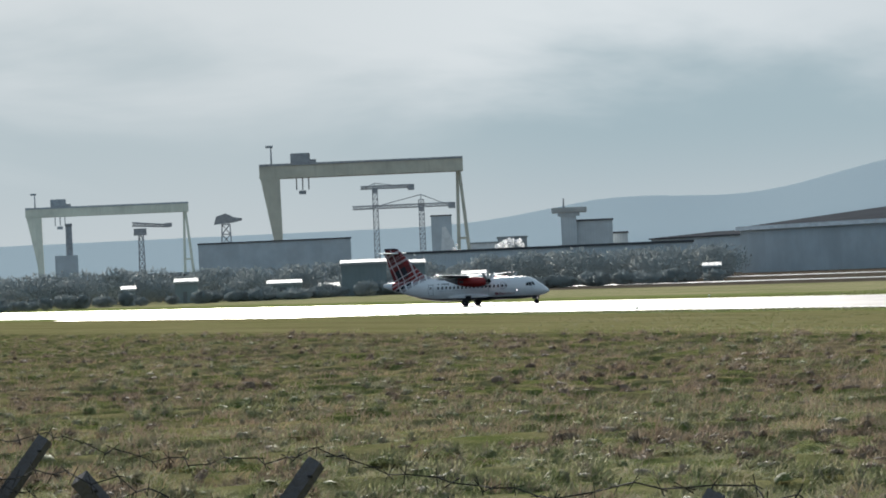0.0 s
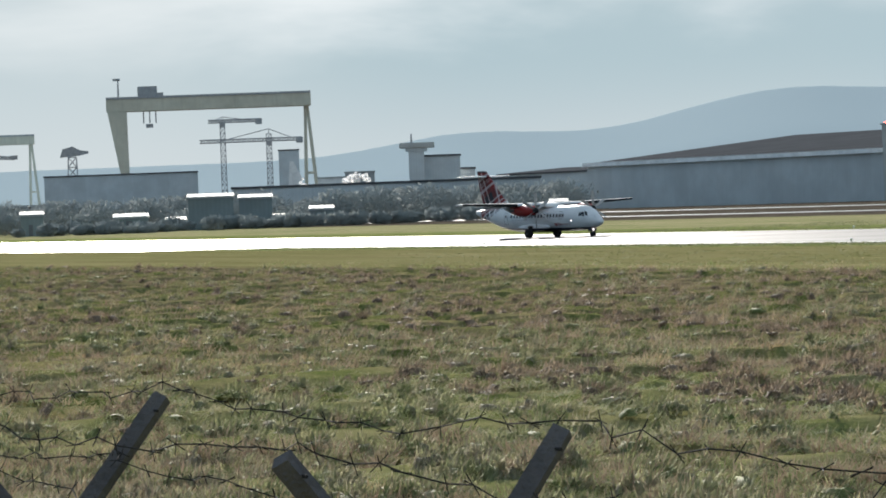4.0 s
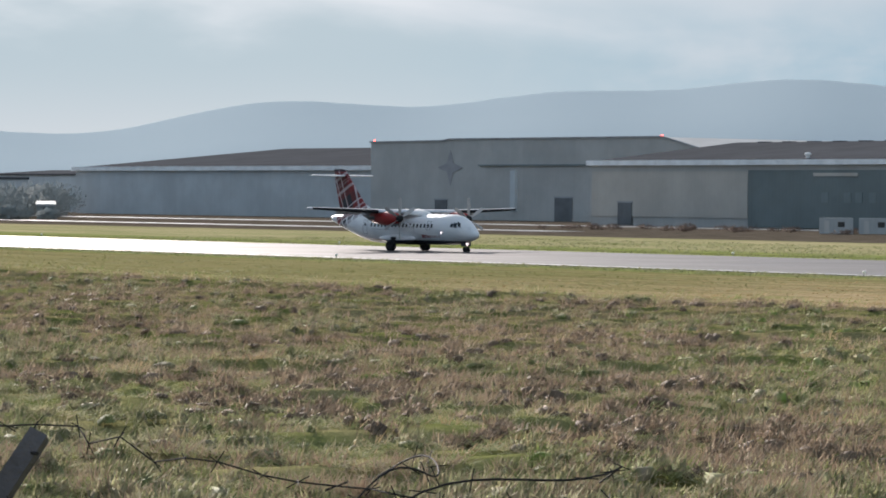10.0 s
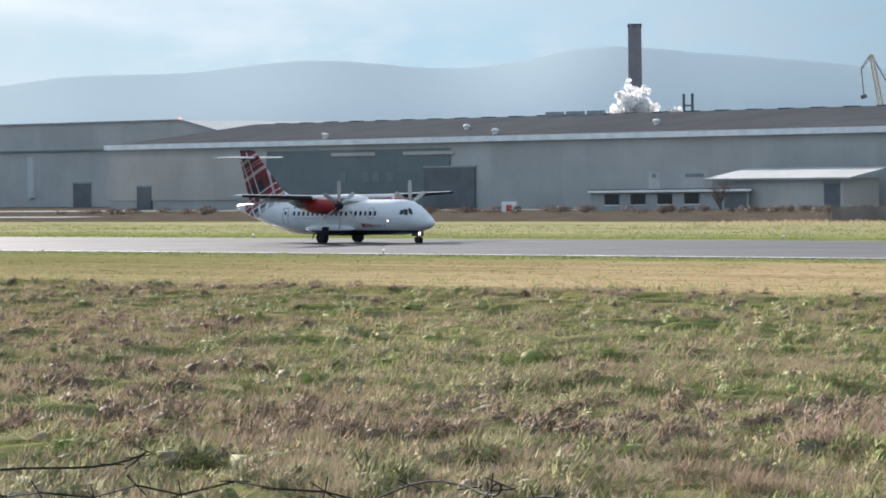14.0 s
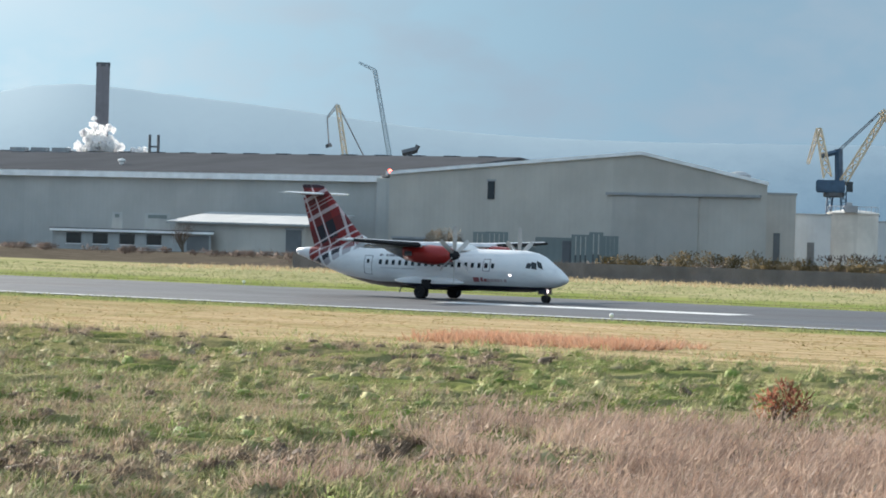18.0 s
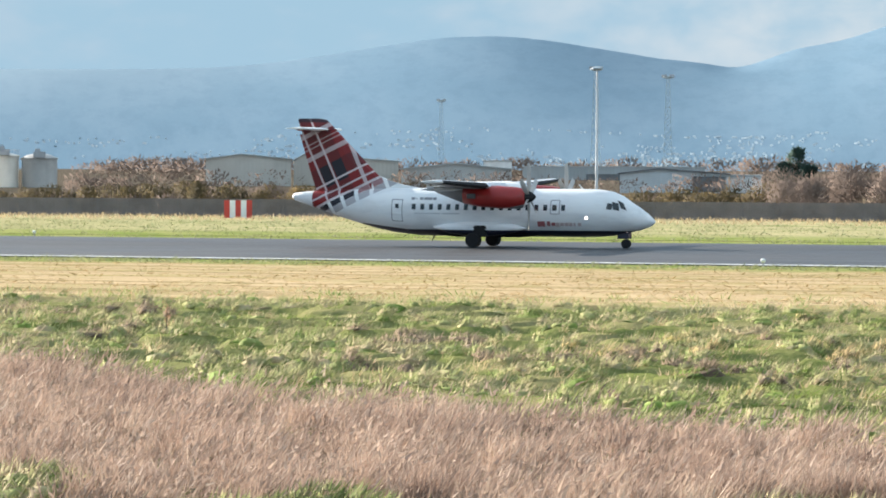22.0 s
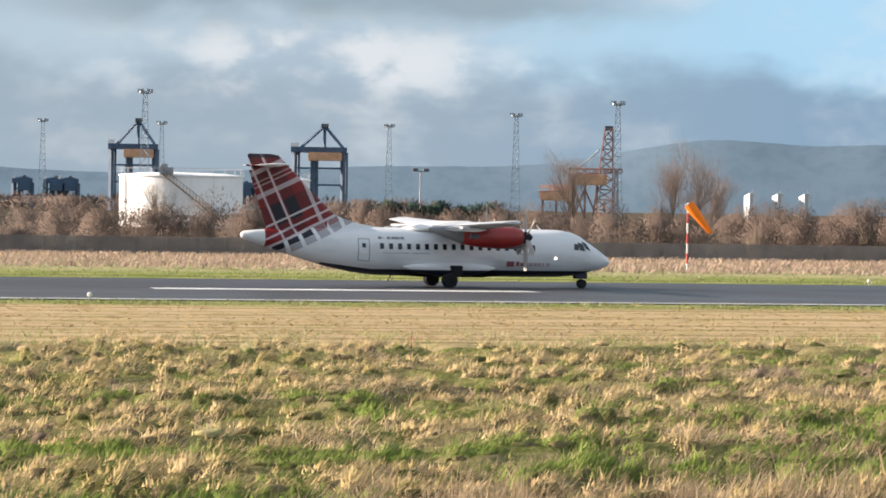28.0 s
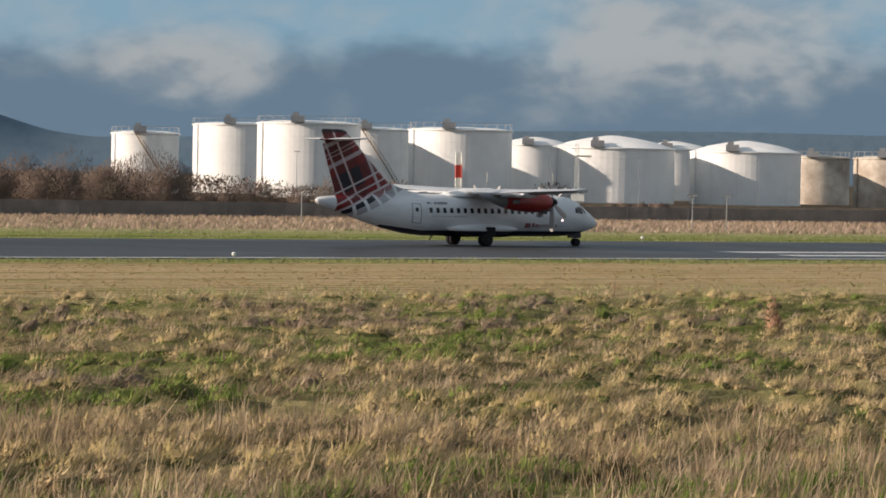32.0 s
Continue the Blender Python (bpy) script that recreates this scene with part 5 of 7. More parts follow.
def boom_crane(name, label, b, d, colour, pieces, base_w=3.0):
    """A dockside crane from beams: each piece is a name, two ends (bearing, elevation) and a thickness in metres."""
    p = at(b, d)
    t_ = thing(name, label, "crane", (p.x, p.y, 0), -b, "dock cranes")
    for nm, a0, e0, a1, e1, w, mat_ in pieces:
        ends = [(d * math.tan(radians(a - b)), 0, rise(d, e)) for a, e in ((a0, e0), (a1, e1))]
        v = (Vector(ends[1]) - Vector(ends[0])).length
        if w > 0.5 and v > 6 * w:
            part(nm, lattice(bmesh.new(), ends[0], ends[1], w, w * 0.6, max(4, int(v / w / 1.6)), w * 0.13), mat_, t_)
        else:
            part(nm, beam(bmesh.new(), ends[0], ends[1], max(w, 0.22)), mat_, t_)
    return t_


wc = boom_crane("dock_crane", "blue and yellow level-luffing dock crane with folded jib", -26.9, 900, "", [
    ("main_boom", -26.92, 0.95, -26.23, 2.14, 2.0, "crane_yellow"), ("fore_jib", -26.28, 2.24, -25.66, 1.43, 1.6, "crane_yellow"),
    ("jib_strut", -26.28, 2.24, -26.05, 1.95, 0.4, "crane_yellow"), ("jib_stay", -26.05, 1.95, -25.72, 1.45, 0.4, "crane_yellow"),
    ("stay", -27.0, 1.52, -26.3, 2.20, 0.7, "steel_dark"), ("back_mast", -27.18, 1.05, -27.36, 1.9, 2.2, "crane_yellow"), ("counter_jib", -27.36, 1.9, -27.53, 1.28, 1.2, "crane_yellow"),
    ("back_tie", -27.3, 1.42, -26.95, 1.52, 1.0, "crane_blue"), ("a_frame", -26.98, 1.0, -27.0, 1.55, 1.6, "crane_blue"),
    ("left_leg", -27.12, 0.8, -27.2, -0.3, 1.6, "crane_blue"), ("right_leg", -26.9, 0.8, -26.84, -0.3, 1.6, "crane_blue")])
part("machinery_house", block(-7.5, 0.5, -3, 3, rise(900, 0.78), rise(900, 1.0), 0.3), "crane_blue", wc, "blue machinery house")
part("cab", block(0.8, 2.6, -1.4, 1.4, rise(900, 0.8), rise(900, 0.98)), "glass", wc)
part("slew_ring", lathe(bmesh.new(), [(2.6, rise(900, 0.7)), (2.9, rise(900, 0.72)), (2.9, rise(900, 0.78)), (2.6, rise(900, 0.79))], 16, (-2.6, 0)), "steel_dark", wc)
boom_crane("dock_crane", "yellow luffing crane beyond the hall roof", -35.65, 1500, "", [
    ("main_boom", -35.58, 0.6, -35.84, 2.08, 2.6, "crane_yellow"), ("back_stay", -35.30, 1.1, -35.84, 2.1, 0.5, "steel"), ("fore_jib", -35.84, 2.1, -36.02, 1.86, 1.2, "steel"),
    ("hoist_rope", -36.02, 1.86, -35.98, 1.4, 0.45, "steel"), ("hook", -35.99, 1.4, -35.97, 1.34, 2.0, "steel_dark")])
boom_crane("crawler_crane", "tall pale lattice crane with a short fly jib", -35.0, 1700, "", [
    ("main_boom", -34.78, 0.6, -35.2, 2.72, 2.4, "mast_grey"), ("fly_jib", -35.2, 2.72, -35.48, 2.85, 1.3, "mast_grey")])
boom_crane("small_dock_crane", "small grey dock crane beyond the hall roof", -34.55, 1400, "", [
    ("tower", -34.55, 0.5, -34.55, 1.3, 2.6, "steel_dark"), ("jib", -34.68, 1.27, -34.42, 1.34, 2.0, "steel_dark"), ("jib_tip", -34.46, 1.3, -34.4, 1.42, 1.4, "steel_dark")])


def quay_crane(label, b0, b1, d, beam_at, apex, colour="crane_blue", panel="orange_panel"):
    b, w = (b0 + b1) / 2, d * math.tan(radians((b1 - b0) / 2))
    p, zb, za = at(b, d), rise(d, beam_at), rise(d, apex)
    t_ = thing("quay_crane", label, "crane", (p.x, p.y, 0), -b, "dock cranes")
    for x in (-w, -w * 0.25, w * 0.95):
        part("leg", beam(bmesh.new(), (x, 0, -0.3), (x, 0, zb), 1.5), colour, t_)
        part("rear_leg", beam(bmesh.new(), (x + w * 0.13, 14, -0.3), (x + w * 0.13, 14, zb), 1.2), colour, t_)
    part("portal_beam", block(-w * 1.15, w * 1.1, -1.5, 14.6, zb - 0.2, zb + 1.9), colour, t_)
    part("machinery_house", block(-w * 0.45, w * 0.9, -4, 0, zb - 3.6, zb - 0.25, 0.2), panel, t_, "weathered orange panelled machinery house")
    for x in (-w * 0.75, w * 0.2, w * 0.95):
        part("stay", beam(bmesh.new(), (x, 0, zb + 1.6), (w * 0.2, 0, za), 0.85), colour, t_)
    part("apex", block(w * 0.05, w * 0.35, -0.8, 0.8, za - 0.6, za + 0.8), "steel_dark", t_)
    part("cab", block(-w * 1.15, -w * 0.85, -1.4, 1.4, zb + 1.75, zb + 3.4), "white", t_)
    for z in (zb * 0.45, zb * 0.72):
        part("tie_beam", block(-w, w * 0.95, -0.3, 0.3, z, z + 0.7), colour, t_)
    return t_


quay_crane("blue quay crane with an orange machinery house", 9.84, 10.62, 1300, 0.87, 1.37)
quay_crane("blue quay crane with an orange machinery house", 13.06, 13.94, 1300, 0.87, 1.33)
for b in (8.3, 8.85, 9.1):
    quay_crane("small blue straddle crane in the container yard", b - 0.16, b + 0.16, 1500, 0.24, 0.34, panel="crane_blue")
for b in (12.2, 12.45):
    quay_crane("small blue straddle crane in the container yard", b - 0.12, b + 0.12, 1400, 0.22, 0.30, panel="crane_blue")
tc = boom_crane("harbour_crane", "rust-red harbour crane with a tall lattice tower", 18.3, 1200, "", [
    ("stay", 18.1, 0.66, 18.46, 1.0, 0.8, "mast_grey"), ("left_leg", 17.95, -0.2, 17.95, 0.62, 1.8, "crane_rust"), ("right_leg", 18.75, -0.2, 18.75, 0.6, 1.8, "crane_rust"),
    ("portal", 17.9, 0.6, 18.85, 0.62, 2.2, "crane_rust"), ("low_beam", 17.4, 0.24, 18.0, 0.27, 3.2, "crane_rust")])
part("tower", lattice(bmesh.new(), (4.6, 0, -0.3), (6.4, 0, rise(1200, 1.36)), 7.6, 2.8, 9, 0.34), "crane_rust", tc)
part("tower_head", block(4.9, 8.0, -1.5, 1.5, rise(1200, 1.33), rise(1200, 1.41)), "steel_dark", tc)
part("ladder", rods([((3.2, -3.2, 6), (5.6, -1.6, rise(1200, 1.33)))], 0.22), "mast_grey", tc)
hc = thing("crane_house", "faded orange crane house beside the tower", "crane", at(18.25, 1195), -18.25, "dock cranes")
part("house", block(-5.0, 7.0, -3, 3, rise(1195, 0.36), rise(1195, 0.55), 0.3), "orange_panel", hc)
for x in (-5.0, -1.0, 3.4):
    part("leg", block(x - 0.4, x + 0.4, -0.5, 0.5, -0.3, rise(1195, 0.38)), "crane_rust", hc)
part("cross_brace", rods([((-5, 0, 1), (-1, 0, 11)), ((-1, 0, 1), (-5, 0, 11)), ((3.4, 0, 1), (-1, 0, 11))], 0.35), "crane_rust", hc)
part("lower_house", block(-17.5, -5.5, -3, 3, rise(1195, 0.08), rise(1195, 0.24), 0.3), "orange_panel", hc)
for x in (-16.5, -11.5, -6.5, 6.2):
    part("leg", block(x - 0.4, x + 0.4, -0.5, 0.5, -0.3, rise(1195, 0.08)), "crane_rust", hc)
for x in (-17.2, -15.0, -5.6):
    part("lamp_box", block(x - 1.0, x + 1.0, -3.3, -2.0, rise(1195, 0.25 if x < -10 else 0.56), rise(1195, 0.31 if x < -10 else 0.62)), "white", hc, "small white box")
for b in (21.1, 21.59, 22.06):
    s_ = thing("white_silo", "slim pale silo with a sloping top on the far shore", "silo", at(b, 1500), -b - 48, "far silos")
    part("body", prism(bmesh.new(), [(-2.0, -0.3), (2.0, -0.3), (2.0, 12.0), (-0.6, 11.2), (-2.0, 10.6)], -1.8, 1.8), "silo_grey", s_)
    part("pipe", rod(bmesh.new(), (2.3, -0.5, 0), (2.3, -0.5, 13.4), 0.18, None, 5), "steel", s_)
arch = thing("arched_store", "white arched store with dark ribs", "building", at(-5.25, 900), 5.25)
part("vault", prism(bmesh.new(), [(3.6 * math.cos(a * 0.2856), -0.3 + 6.4 * math.sin(a * 0.2856)) for a in range(12)], 0, 12), "white", arch)
for x in (-1.8, 0, 1.8):
    part("rib", block(x - 0.2, x + 0.2, -0.3, -0.01, 0, 5.2), "steel_dark", arch)
tw = thing("far_beacon", "pale slim beacon tower beyond the tanks", "tower", at(-1.49, 1500), 1.49)
part("tower", lattice(bmesh.new(), (0, 0, -0.3), (0, 0, 20), 3.2, 1.2, 8, 0.25), "white", tw)
part("top", lathe(bmesh.new(), [(1.0, 19.5), (1.6, 20), (1.2, 21.4), (0.2, 22)], 8), "white", tw)


# ---- the airfield's far side: fence, boards, wind cone, aerials ----
M["twig_brown"] = plant("grey_brown_twigs", [(0.19, 0.145, 0.125), (0.25, 0.19, 0.16), (0.31, 0.24, 0.20)], 0.1, through=0.1)
M["fence_grey"] = surface("grey_fence_steel", (0.195, 0.172, 0.156), 0.7, 0.3)


def palisade():
    f = thing("boundary_fence", "grey steel palisade fence along the airfield", "fence", kind="structure")
    y, h = 286.0, 1.5
    xs = np.arange(-212, 262, 2.75)
    me = bpy.data.meshes.new("post")
    bm = cuboid(bmesh.new(), -0.06, 0.06, -0.05, 0.05, -0.3, h)
    bm.to_mesh(me), bm.free()
    me.materials.append(M["steel_dark"])
    for x in xs:
        ob = new("post", me)
        ob.parent, ob.location = f, (float(x), y, 0)
    pales = bmesh.new()
    for x in np.arange(-212, 261, 0.15):
        cuboid(pales, float(x), float(x) + 0.12, y - 0.08, y - 0.06, 0.05, h + 0.1)
    part("pales", pales, "fence_grey", f, kind="stuff")
    for z in (0.45, h - 0.35):
        part("rail", block(-212, 261, y - 0.055, y - 0.01, z, z + 0.06), "steel_dark", f)


palisade()
board = thing("marker_board", "red and white striped runway marker board", "sign", at(-21.43, 292), 21.43)
for k in range(5):
    part("stripe", block(-1.25 + 0.5 * k, -0.75 + 0.5 * k, -0.05, 0.05, 0.05, 1.65), "white" if k % 2 else "red", board)
for x in (-1.1, 1.1):
    part("leg", block(x - 0.05, x + 0.05, 0.06, 0.14, -0.2, 1.4), "steel", board)
for b, d, w in ((-42.23, 480, 1.1),):
    sg = thing("marker_board", "small white and red marker board on the grass", "sign", at(b, d), -b)
    part("panel", block(-w, w, -0.05, 0.05, 0.2, 1.7), "white", sg)
    part("stripe", block(-w * 0.4, w * 0.4, -0.09, -0.055, 0.25, 1.2), "red", sg)
    part("leg", block(-0.06, 0.06, 0.06, 0.14, -0.2, 1.4), "steel", sg)
for b0, b1, d in ((-45.25, -44.66, 500), (-44.56, -43.96, 500)):
    w = d * math.tan(radians((b1 - b0) / 2))
    c = thing("site_cabin", "pale grey portable site cabin before the hall", "cabin", at((b0 + b1) / 2, d), -(b0 + b1) / 2, "site cabins")
    part("body", block(-w, w, -1.4, 1.4, 0.05, 2.5, 0.05), "roof_light", c)
    part("door", block(-w * 0.7, -w * 0.4, -1.46, -1.38, 0.1, 2.1), "clad_grey", c)
    part("window", block(w * 0.1, w * 0.5, -1.46, -1.38, 1.1, 1.9), "glass", c)

ws = thing("wind_cone", "orange wind cone on a red and white pole", "windsock", at(20.02, 254), -20.02)
for k in range(7):
    part("pole_band", rod(bmesh.new(), (0, 0, -0.2 + 0.79 * k), (0, 0, 0.6 + 0.79 * k), 0.075, None, 10), "red" if k % 2 else "white", ws)
part("ring", lathe(bmesh.new(), [(0.3, 5.15), (0.36, 5.17), (0.36, 5.23), (0.3, 5.25)], 16, (0.1, 0)), "steel", ws)
cone = part("cone", loft(bmesh.new(), [[(1.75 * f + r * (0.8 * math.cos(k * 0.5236)), r * math.sin(k * 0.5236), -2.25 * f + r * 0.62 * math.cos(k * 0.5236)) for k in range(12)]
                             for f, r in ((0.0, 0.40), (0.25, 0.40), (0.5, 0.32), (0.75, 0.25), (1.0, 0.17))], True, False), "sock", ws, "bright orange cloth cone", smooth=True)
cone.location = (0.05, 0, 5.25)
rw = thing("aerial_mast", "red and white banded lattice mast", "mast", at(32.76, 295), -32.76)
for k in range(6):
    part("mast_band", lattice(bmesh.new(), (0, 0, -0.2 + 1.17 * k), (0, 0, 0.97 + 1.17 * k), 0.52, 0.52, 2, 0.06), "white" if k % 2 else "red", rw)
    part("ladder_panel", block(-0.2, 0.2, -0.03, 0.03, -0.2 + 1.17 * k, 0.96 + 1.17 * k), "white" if k % 2 else "red", rw)
hut = thing("radio_hut", "red and white chequered equipment hut", "hut", at(34.18, 290), -34.18)
for i in range(4):
    for j in range(2):
        part("wall_panel", block(-1.6 + 0.8 * i, -0.8 + 0.8 * i, -1.2, 1.2, 0.0 + 0.95 * j, 0.95 + 0.95 * j), "red" if (i + j) % 2 else "white", hut)
part("roof", block(-1.7, 1.7, -1.3, 1.3, 1.9, 2.02), "roof_light", hut)
part("cabinet", block(1.7, 2.3, -0.5, 0.5, 0.0, 0.9), "white", hut)
an = thing("aerial_mast", "slim pale aerial mast with a dish arm", "mast", at(34.85, 292), -34.85)
part("tower", lattice(bmesh.new(), (0, 0, -0.2), (0, 0, 7.7), 0.45, 0.3, 14, 0.035), "white", an)
part("arm", block(-0.1, 1.3, -0.05, 0.05, 6.6, 6.75), "steel", an)
part("box", block(-0.5, 0.7, -0.3, 0.1, 2.6, 3.2), "white", an)
part("foot_panel", block(-0.25, 0.25, -0.06, 0.06, 0.0, 2.4), "red", an)
for b, d in ((30.0, 300), (36.9, 300), (37.5, 300), (29.9, 560), (35.95, 560), (38.05, 570)):
    lp = thing("lamp_post", "slim grey lamp post before the tanks", "street lamp", at(b, d), -b, "lamp posts")
    h = 3.2 if d < 400 else 8.0
    part("pole", rod(bmesh.new(), (0, 0, -0.2), (0, 0, h), 0.06, 0.04, 6), "steel", lp)
    part("lamp_head", block(-0.5, 0.5, -0.12, 0.12, h, h + 0.14), "steel", lp)


# ---- trees, scrub and hedges ----
def mass(spots, per, length, width, rng, flat=0.6):
    """Twigs for bushes: spots are x, y, ground, radius, height."""
    roots, tips, widths, normals = [], [], [], []
    for x, y, z, r, h in spots:
        n = max(20, int(per * (0.6 + 0.8 * rng.random())))
        v = rng.normal(size=(n, 3))
        v /= np.linalg.norm(v, axis=1)[:, None]
        k = rng.random(n) ** 0.36
        lump = 0.92 + 0.1 * np.sin(v[:, 0] * 5 + x) * np.cos(v[:, 2] * 4 + y)
        q = v * (k * lump)[:, None] * np.array([r, r * flat, h * 0.52])
        q[:, 2] = np.maximum(q[:, 2] + h * 0.46, 0.02)
        a = np.array([x, y, z]) + q
        way = v * np.array([0.8, 0.6, 0.5]) + np.array([0, 0, 0.40]) + rng.normal(size=(n, 3)) * 0.35
        ln = length * (0.5 + rng.random(n))
        roots.append(a), tips.append(a + way * ln[:, None]), widths.append(width * (0.6 + 0.8 * rng.random(n)))
        back = np.array([x, y, 0.0]) / max(math.hypot(x, y), 1.0)
        face = v - 1.8 * np.maximum(v @ back, 0)[:, None] * back
        normals.append(face * np.array([0.9, 0.7, 0.6]) + np.array([0, 0, 0.4]) + rng.normal(size=(n, 3)) * 0.08)
    return np.concatenate(roots), np.concatenate(tips), np.concatenate(widths), np.concatenate(normals)


def hedge_spots(rng, x0, x1, step, y0, y1, r, h, wobble=0.35, rise_=None):
    out = []
    for x in np.arange(x0, x1, step):
        s = 1 + wobble * (bumps(np.array([x]), np.array([3.0]), 11.0, 21)[0] * 2 - 1) + 0.13 * rng.normal()
        out.append((x + rng.normal() * step * 0.4, rng.uniform(y0, y1), 0.0, r * (0.55 + 0.85 * rng.random()), h * max(0.35, s)))
    return out


def make_hedges():
    rng = np.random.default_rng(31)
    sp = hedge_spots(rng, -175, -62, 0.8, 289, 298, 2.0, 2.6)
    shards("gorse_hedge", *mass(sp, 520, 0.2, 0.17, rng), "gorse", label="dark gorse hedge flecked with yellow flower")
    sp = hedge_spots(rng, -215, -120, 2.2, 287, 292, 1.6, 1.6) + hedge_spots(rng, -420, -200, 2.0, 344, 372, 1.8, 0.7)
    shards("bramble_bank", *mass(sp, 180, 0.4, 0.13, rng), "scrub", label="low brown bramble bank before the hangars")
    sp = hedge_spots(rng, -150, -50, 1.6, 312, 330, 2.6, 2.0) + hedge_spots(rng, -62, -42, 0.9, 290, 300, 2.2, 3.9, 0.3)
    sp += hedge_spots(rng, -44, 52, 1.1, 290, 306, 2.4, 2.9, 0.75) + hedge_spots(rng, 50, 158, 0.95, 290, 306, 2.6, 4.3, 0.22) + hedge_spots(rng, -42, 50, 1.8, 308, 335, 3.2, 3.6, 0.5) + hedge_spots(rng, 46, 166, 1.7, 308, 335, 3.2, 5.0, 0.2)
    sp += hedge_spots(rng, 160, 300, 1.3, 298, 310, 2.2, 1.7, 0.4) + hedge_spots(rng, 118, 157, 0.6, 290, 312, 3.0, 5.2, 0.2) + hedge_spots(rng, 164, 173, 1.4, 290, 300, 2.0, 3.3, 0.3)
    sp += [(*at(b + rng.normal() * 0.25, rng.uniform(293, 306)).xy, 0.0, r, h) for b, r, h in [(b, rng.uniform(1.2, 2.2), h * rng.uniform(0.85, 1.05)) for b, h in ((-11.5, 4.3), (-11.0, 4.4), (-10.7, 4.2), (-10.1, 4.9), (-9.4, 4.8), (-8.5, 4.0), (-7.6, 4.2), (-6.4, 4.8), (-5.9, 5.0), (-5.0, 4.3), (-3.4, 3.6), (-1.8, 3.7), (0.2, 3.6), (1.6, 3.9), (3.4, 4.4), (4.6, 4.2), (6.0, 4.0), (7.4, 4.4), (8.6, 4.6), (9.6, 4.4)) for _ in range(2)]]
    shards("scrub_belt", *mass([q for q in sp if q[0] < 50], 1150, 0.30, 0.085, rng), "scrub_pale", label="pale leafless scrub and willow behind the fence")
    shards("scrub_belt", *mass([q for q in sp if q[0] >= 50], 1150, 0.30, 0.085, rng), "scrub", label="leafless dark brown scrub behind the fence")
    sp = hedge_spots(rng, -44, 175, 11.5, 286.5, 290, 1.6, 2.6, 0.6)
    shards("pale_scrub", *mass(sp, 300, 0.5, 0.06, rng), "twig_pale", label="pale straw-brown bushes along the fence")
    sp = [(*at(b, d).xy, 0.0, r, h) for b, d, r, h in [(rng.uniform(-76, -58.6), rng.uniform(690, 860), rng.uniform(5, 11), rng.uniform(4, 8.5)) for _ in range(330)]]
    sp += [(*at(b, d).xy, 0.0, r, h) for b, d, r, h in [(rng.uniform(-76, -58.6), rng.uniform(640, 666), rng.uniform(2, 5), rng.uniform(1.2, 3.0)) for _ in range(150)]]
    shards("far_trees", *mass(sp, 850, 0.5, 0.42, rng), "trees_dark", label="winter trees before the shipyard, paled by a haze tone")
    sp = [(x, rng.uniform(470, 560), 0.0, rng.uniform(4, 8), rng.uniform(2.0, 4.2)) for x in np.arange(-240, 330, 4.0)]
    shards("far_scrub", *mass(sp, 300, 0.45, 0.3, rng), "scrub", label="brown scrub on waste ground before the tanks")
    sp = [(*at(b, d).xy, 0.0, r, h) for b, d, r, h in [(rng.uniform(-24, 16), rng.uniform(1000, 1400), rng.uniform(7, 14), rng.uniform(4.5, 8.0)) for _ in range(240)]]
    shards("shore_trees", *mass(sp, 200, 1.1, 0.8, rng), "scrub", label="hazy brown trees along the far shore")
    # dead grass heads along the far verge of the airfield
    n = 16000
    x, y = rng.uniform(-220, 250, n), rng.uniform(262, 288, n)
    a = np.stack([x, y, np.zeros(n)], 1)
    shards("dead_verge_grass", a, a + np.stack([rng.normal(size=n) * 0.25, rng.normal(size=n) * 0.2, rng.uniform(0.12, 0.42, n)], 1), rng.uniform(0.08, 0.2, n), None, "stalk", label="pale dead grass along the far verge")
    n = 44000
    x, y = rng.uniform(28, 260, n), 286 - 56 * rng.random(n) ** 1.15
    a = np.stack([x, y, np.zeros(n)], 1)
    shards("dead_heath_grass", a, a + np.stack([rng.normal(size=n) * 0.2 + 0.1, rng.normal(size=n) * 0.2, rng.uniform(0.15, 0.5, n)], 1), rng.uniform(0.08, 0.2, n), None, "reed", label="dry pinkish-brown grass before the fence")


make_hedges()


def bare_tree(label, place, h, r, seed, material="scrub", trunk=0.22):
    """A leafless tree: a trunk, limbs that fork three times, and fine twigs at their ends."""
    rng = np.random.default_rng(seed)
    t_ = thing("bare_tree", label, "tree", place)
    limbs, ends = bmesh.new(), []

    def grow(p, way, ln, rad, level):
        q = p + way * ln
        rod(limbs, p, q, rad, rad * 0.62, 6 if level < 2 else 4, False)
        if level == 3:
            ends.append((q, way))
            return
        for _ in range(4 if level else 6):
            w = (way + Vector(rng.normal(size=3) * (0.34 if level else 0.4)) + Vector((0, 0, 0.3))).normalized()
            grow(p.lerp(q, rng.uniform(0.12, 1.0)), w, ln * rng.uniform(0.5, 0.95), rad * 0.5, level + 1)

    grow(Vector((0, 0, -0.2)), Vector((0, 0, 1)), h * 0.42, trunk, 0)
    part("branchwork", limbs, "bark", t_)
    n = 30
    roots = np.repeat(np.array([e[0] for e in ends]), n, 0) + rng.normal(size=(len(ends) * n, 3)) * r * 0.17
    ways = np.repeat(np.array([e[1] for e in ends]), n, 0) + rng.normal(size=(len(ends) * n, 3)) * 0.4 + np.array([0, 0, 0.35])
    shards("twig_crown", roots, roots + ways * (h * 0.075), np.full(len(roots), 0.015 * h / 8), None, material, t_, kind="")
    return t_


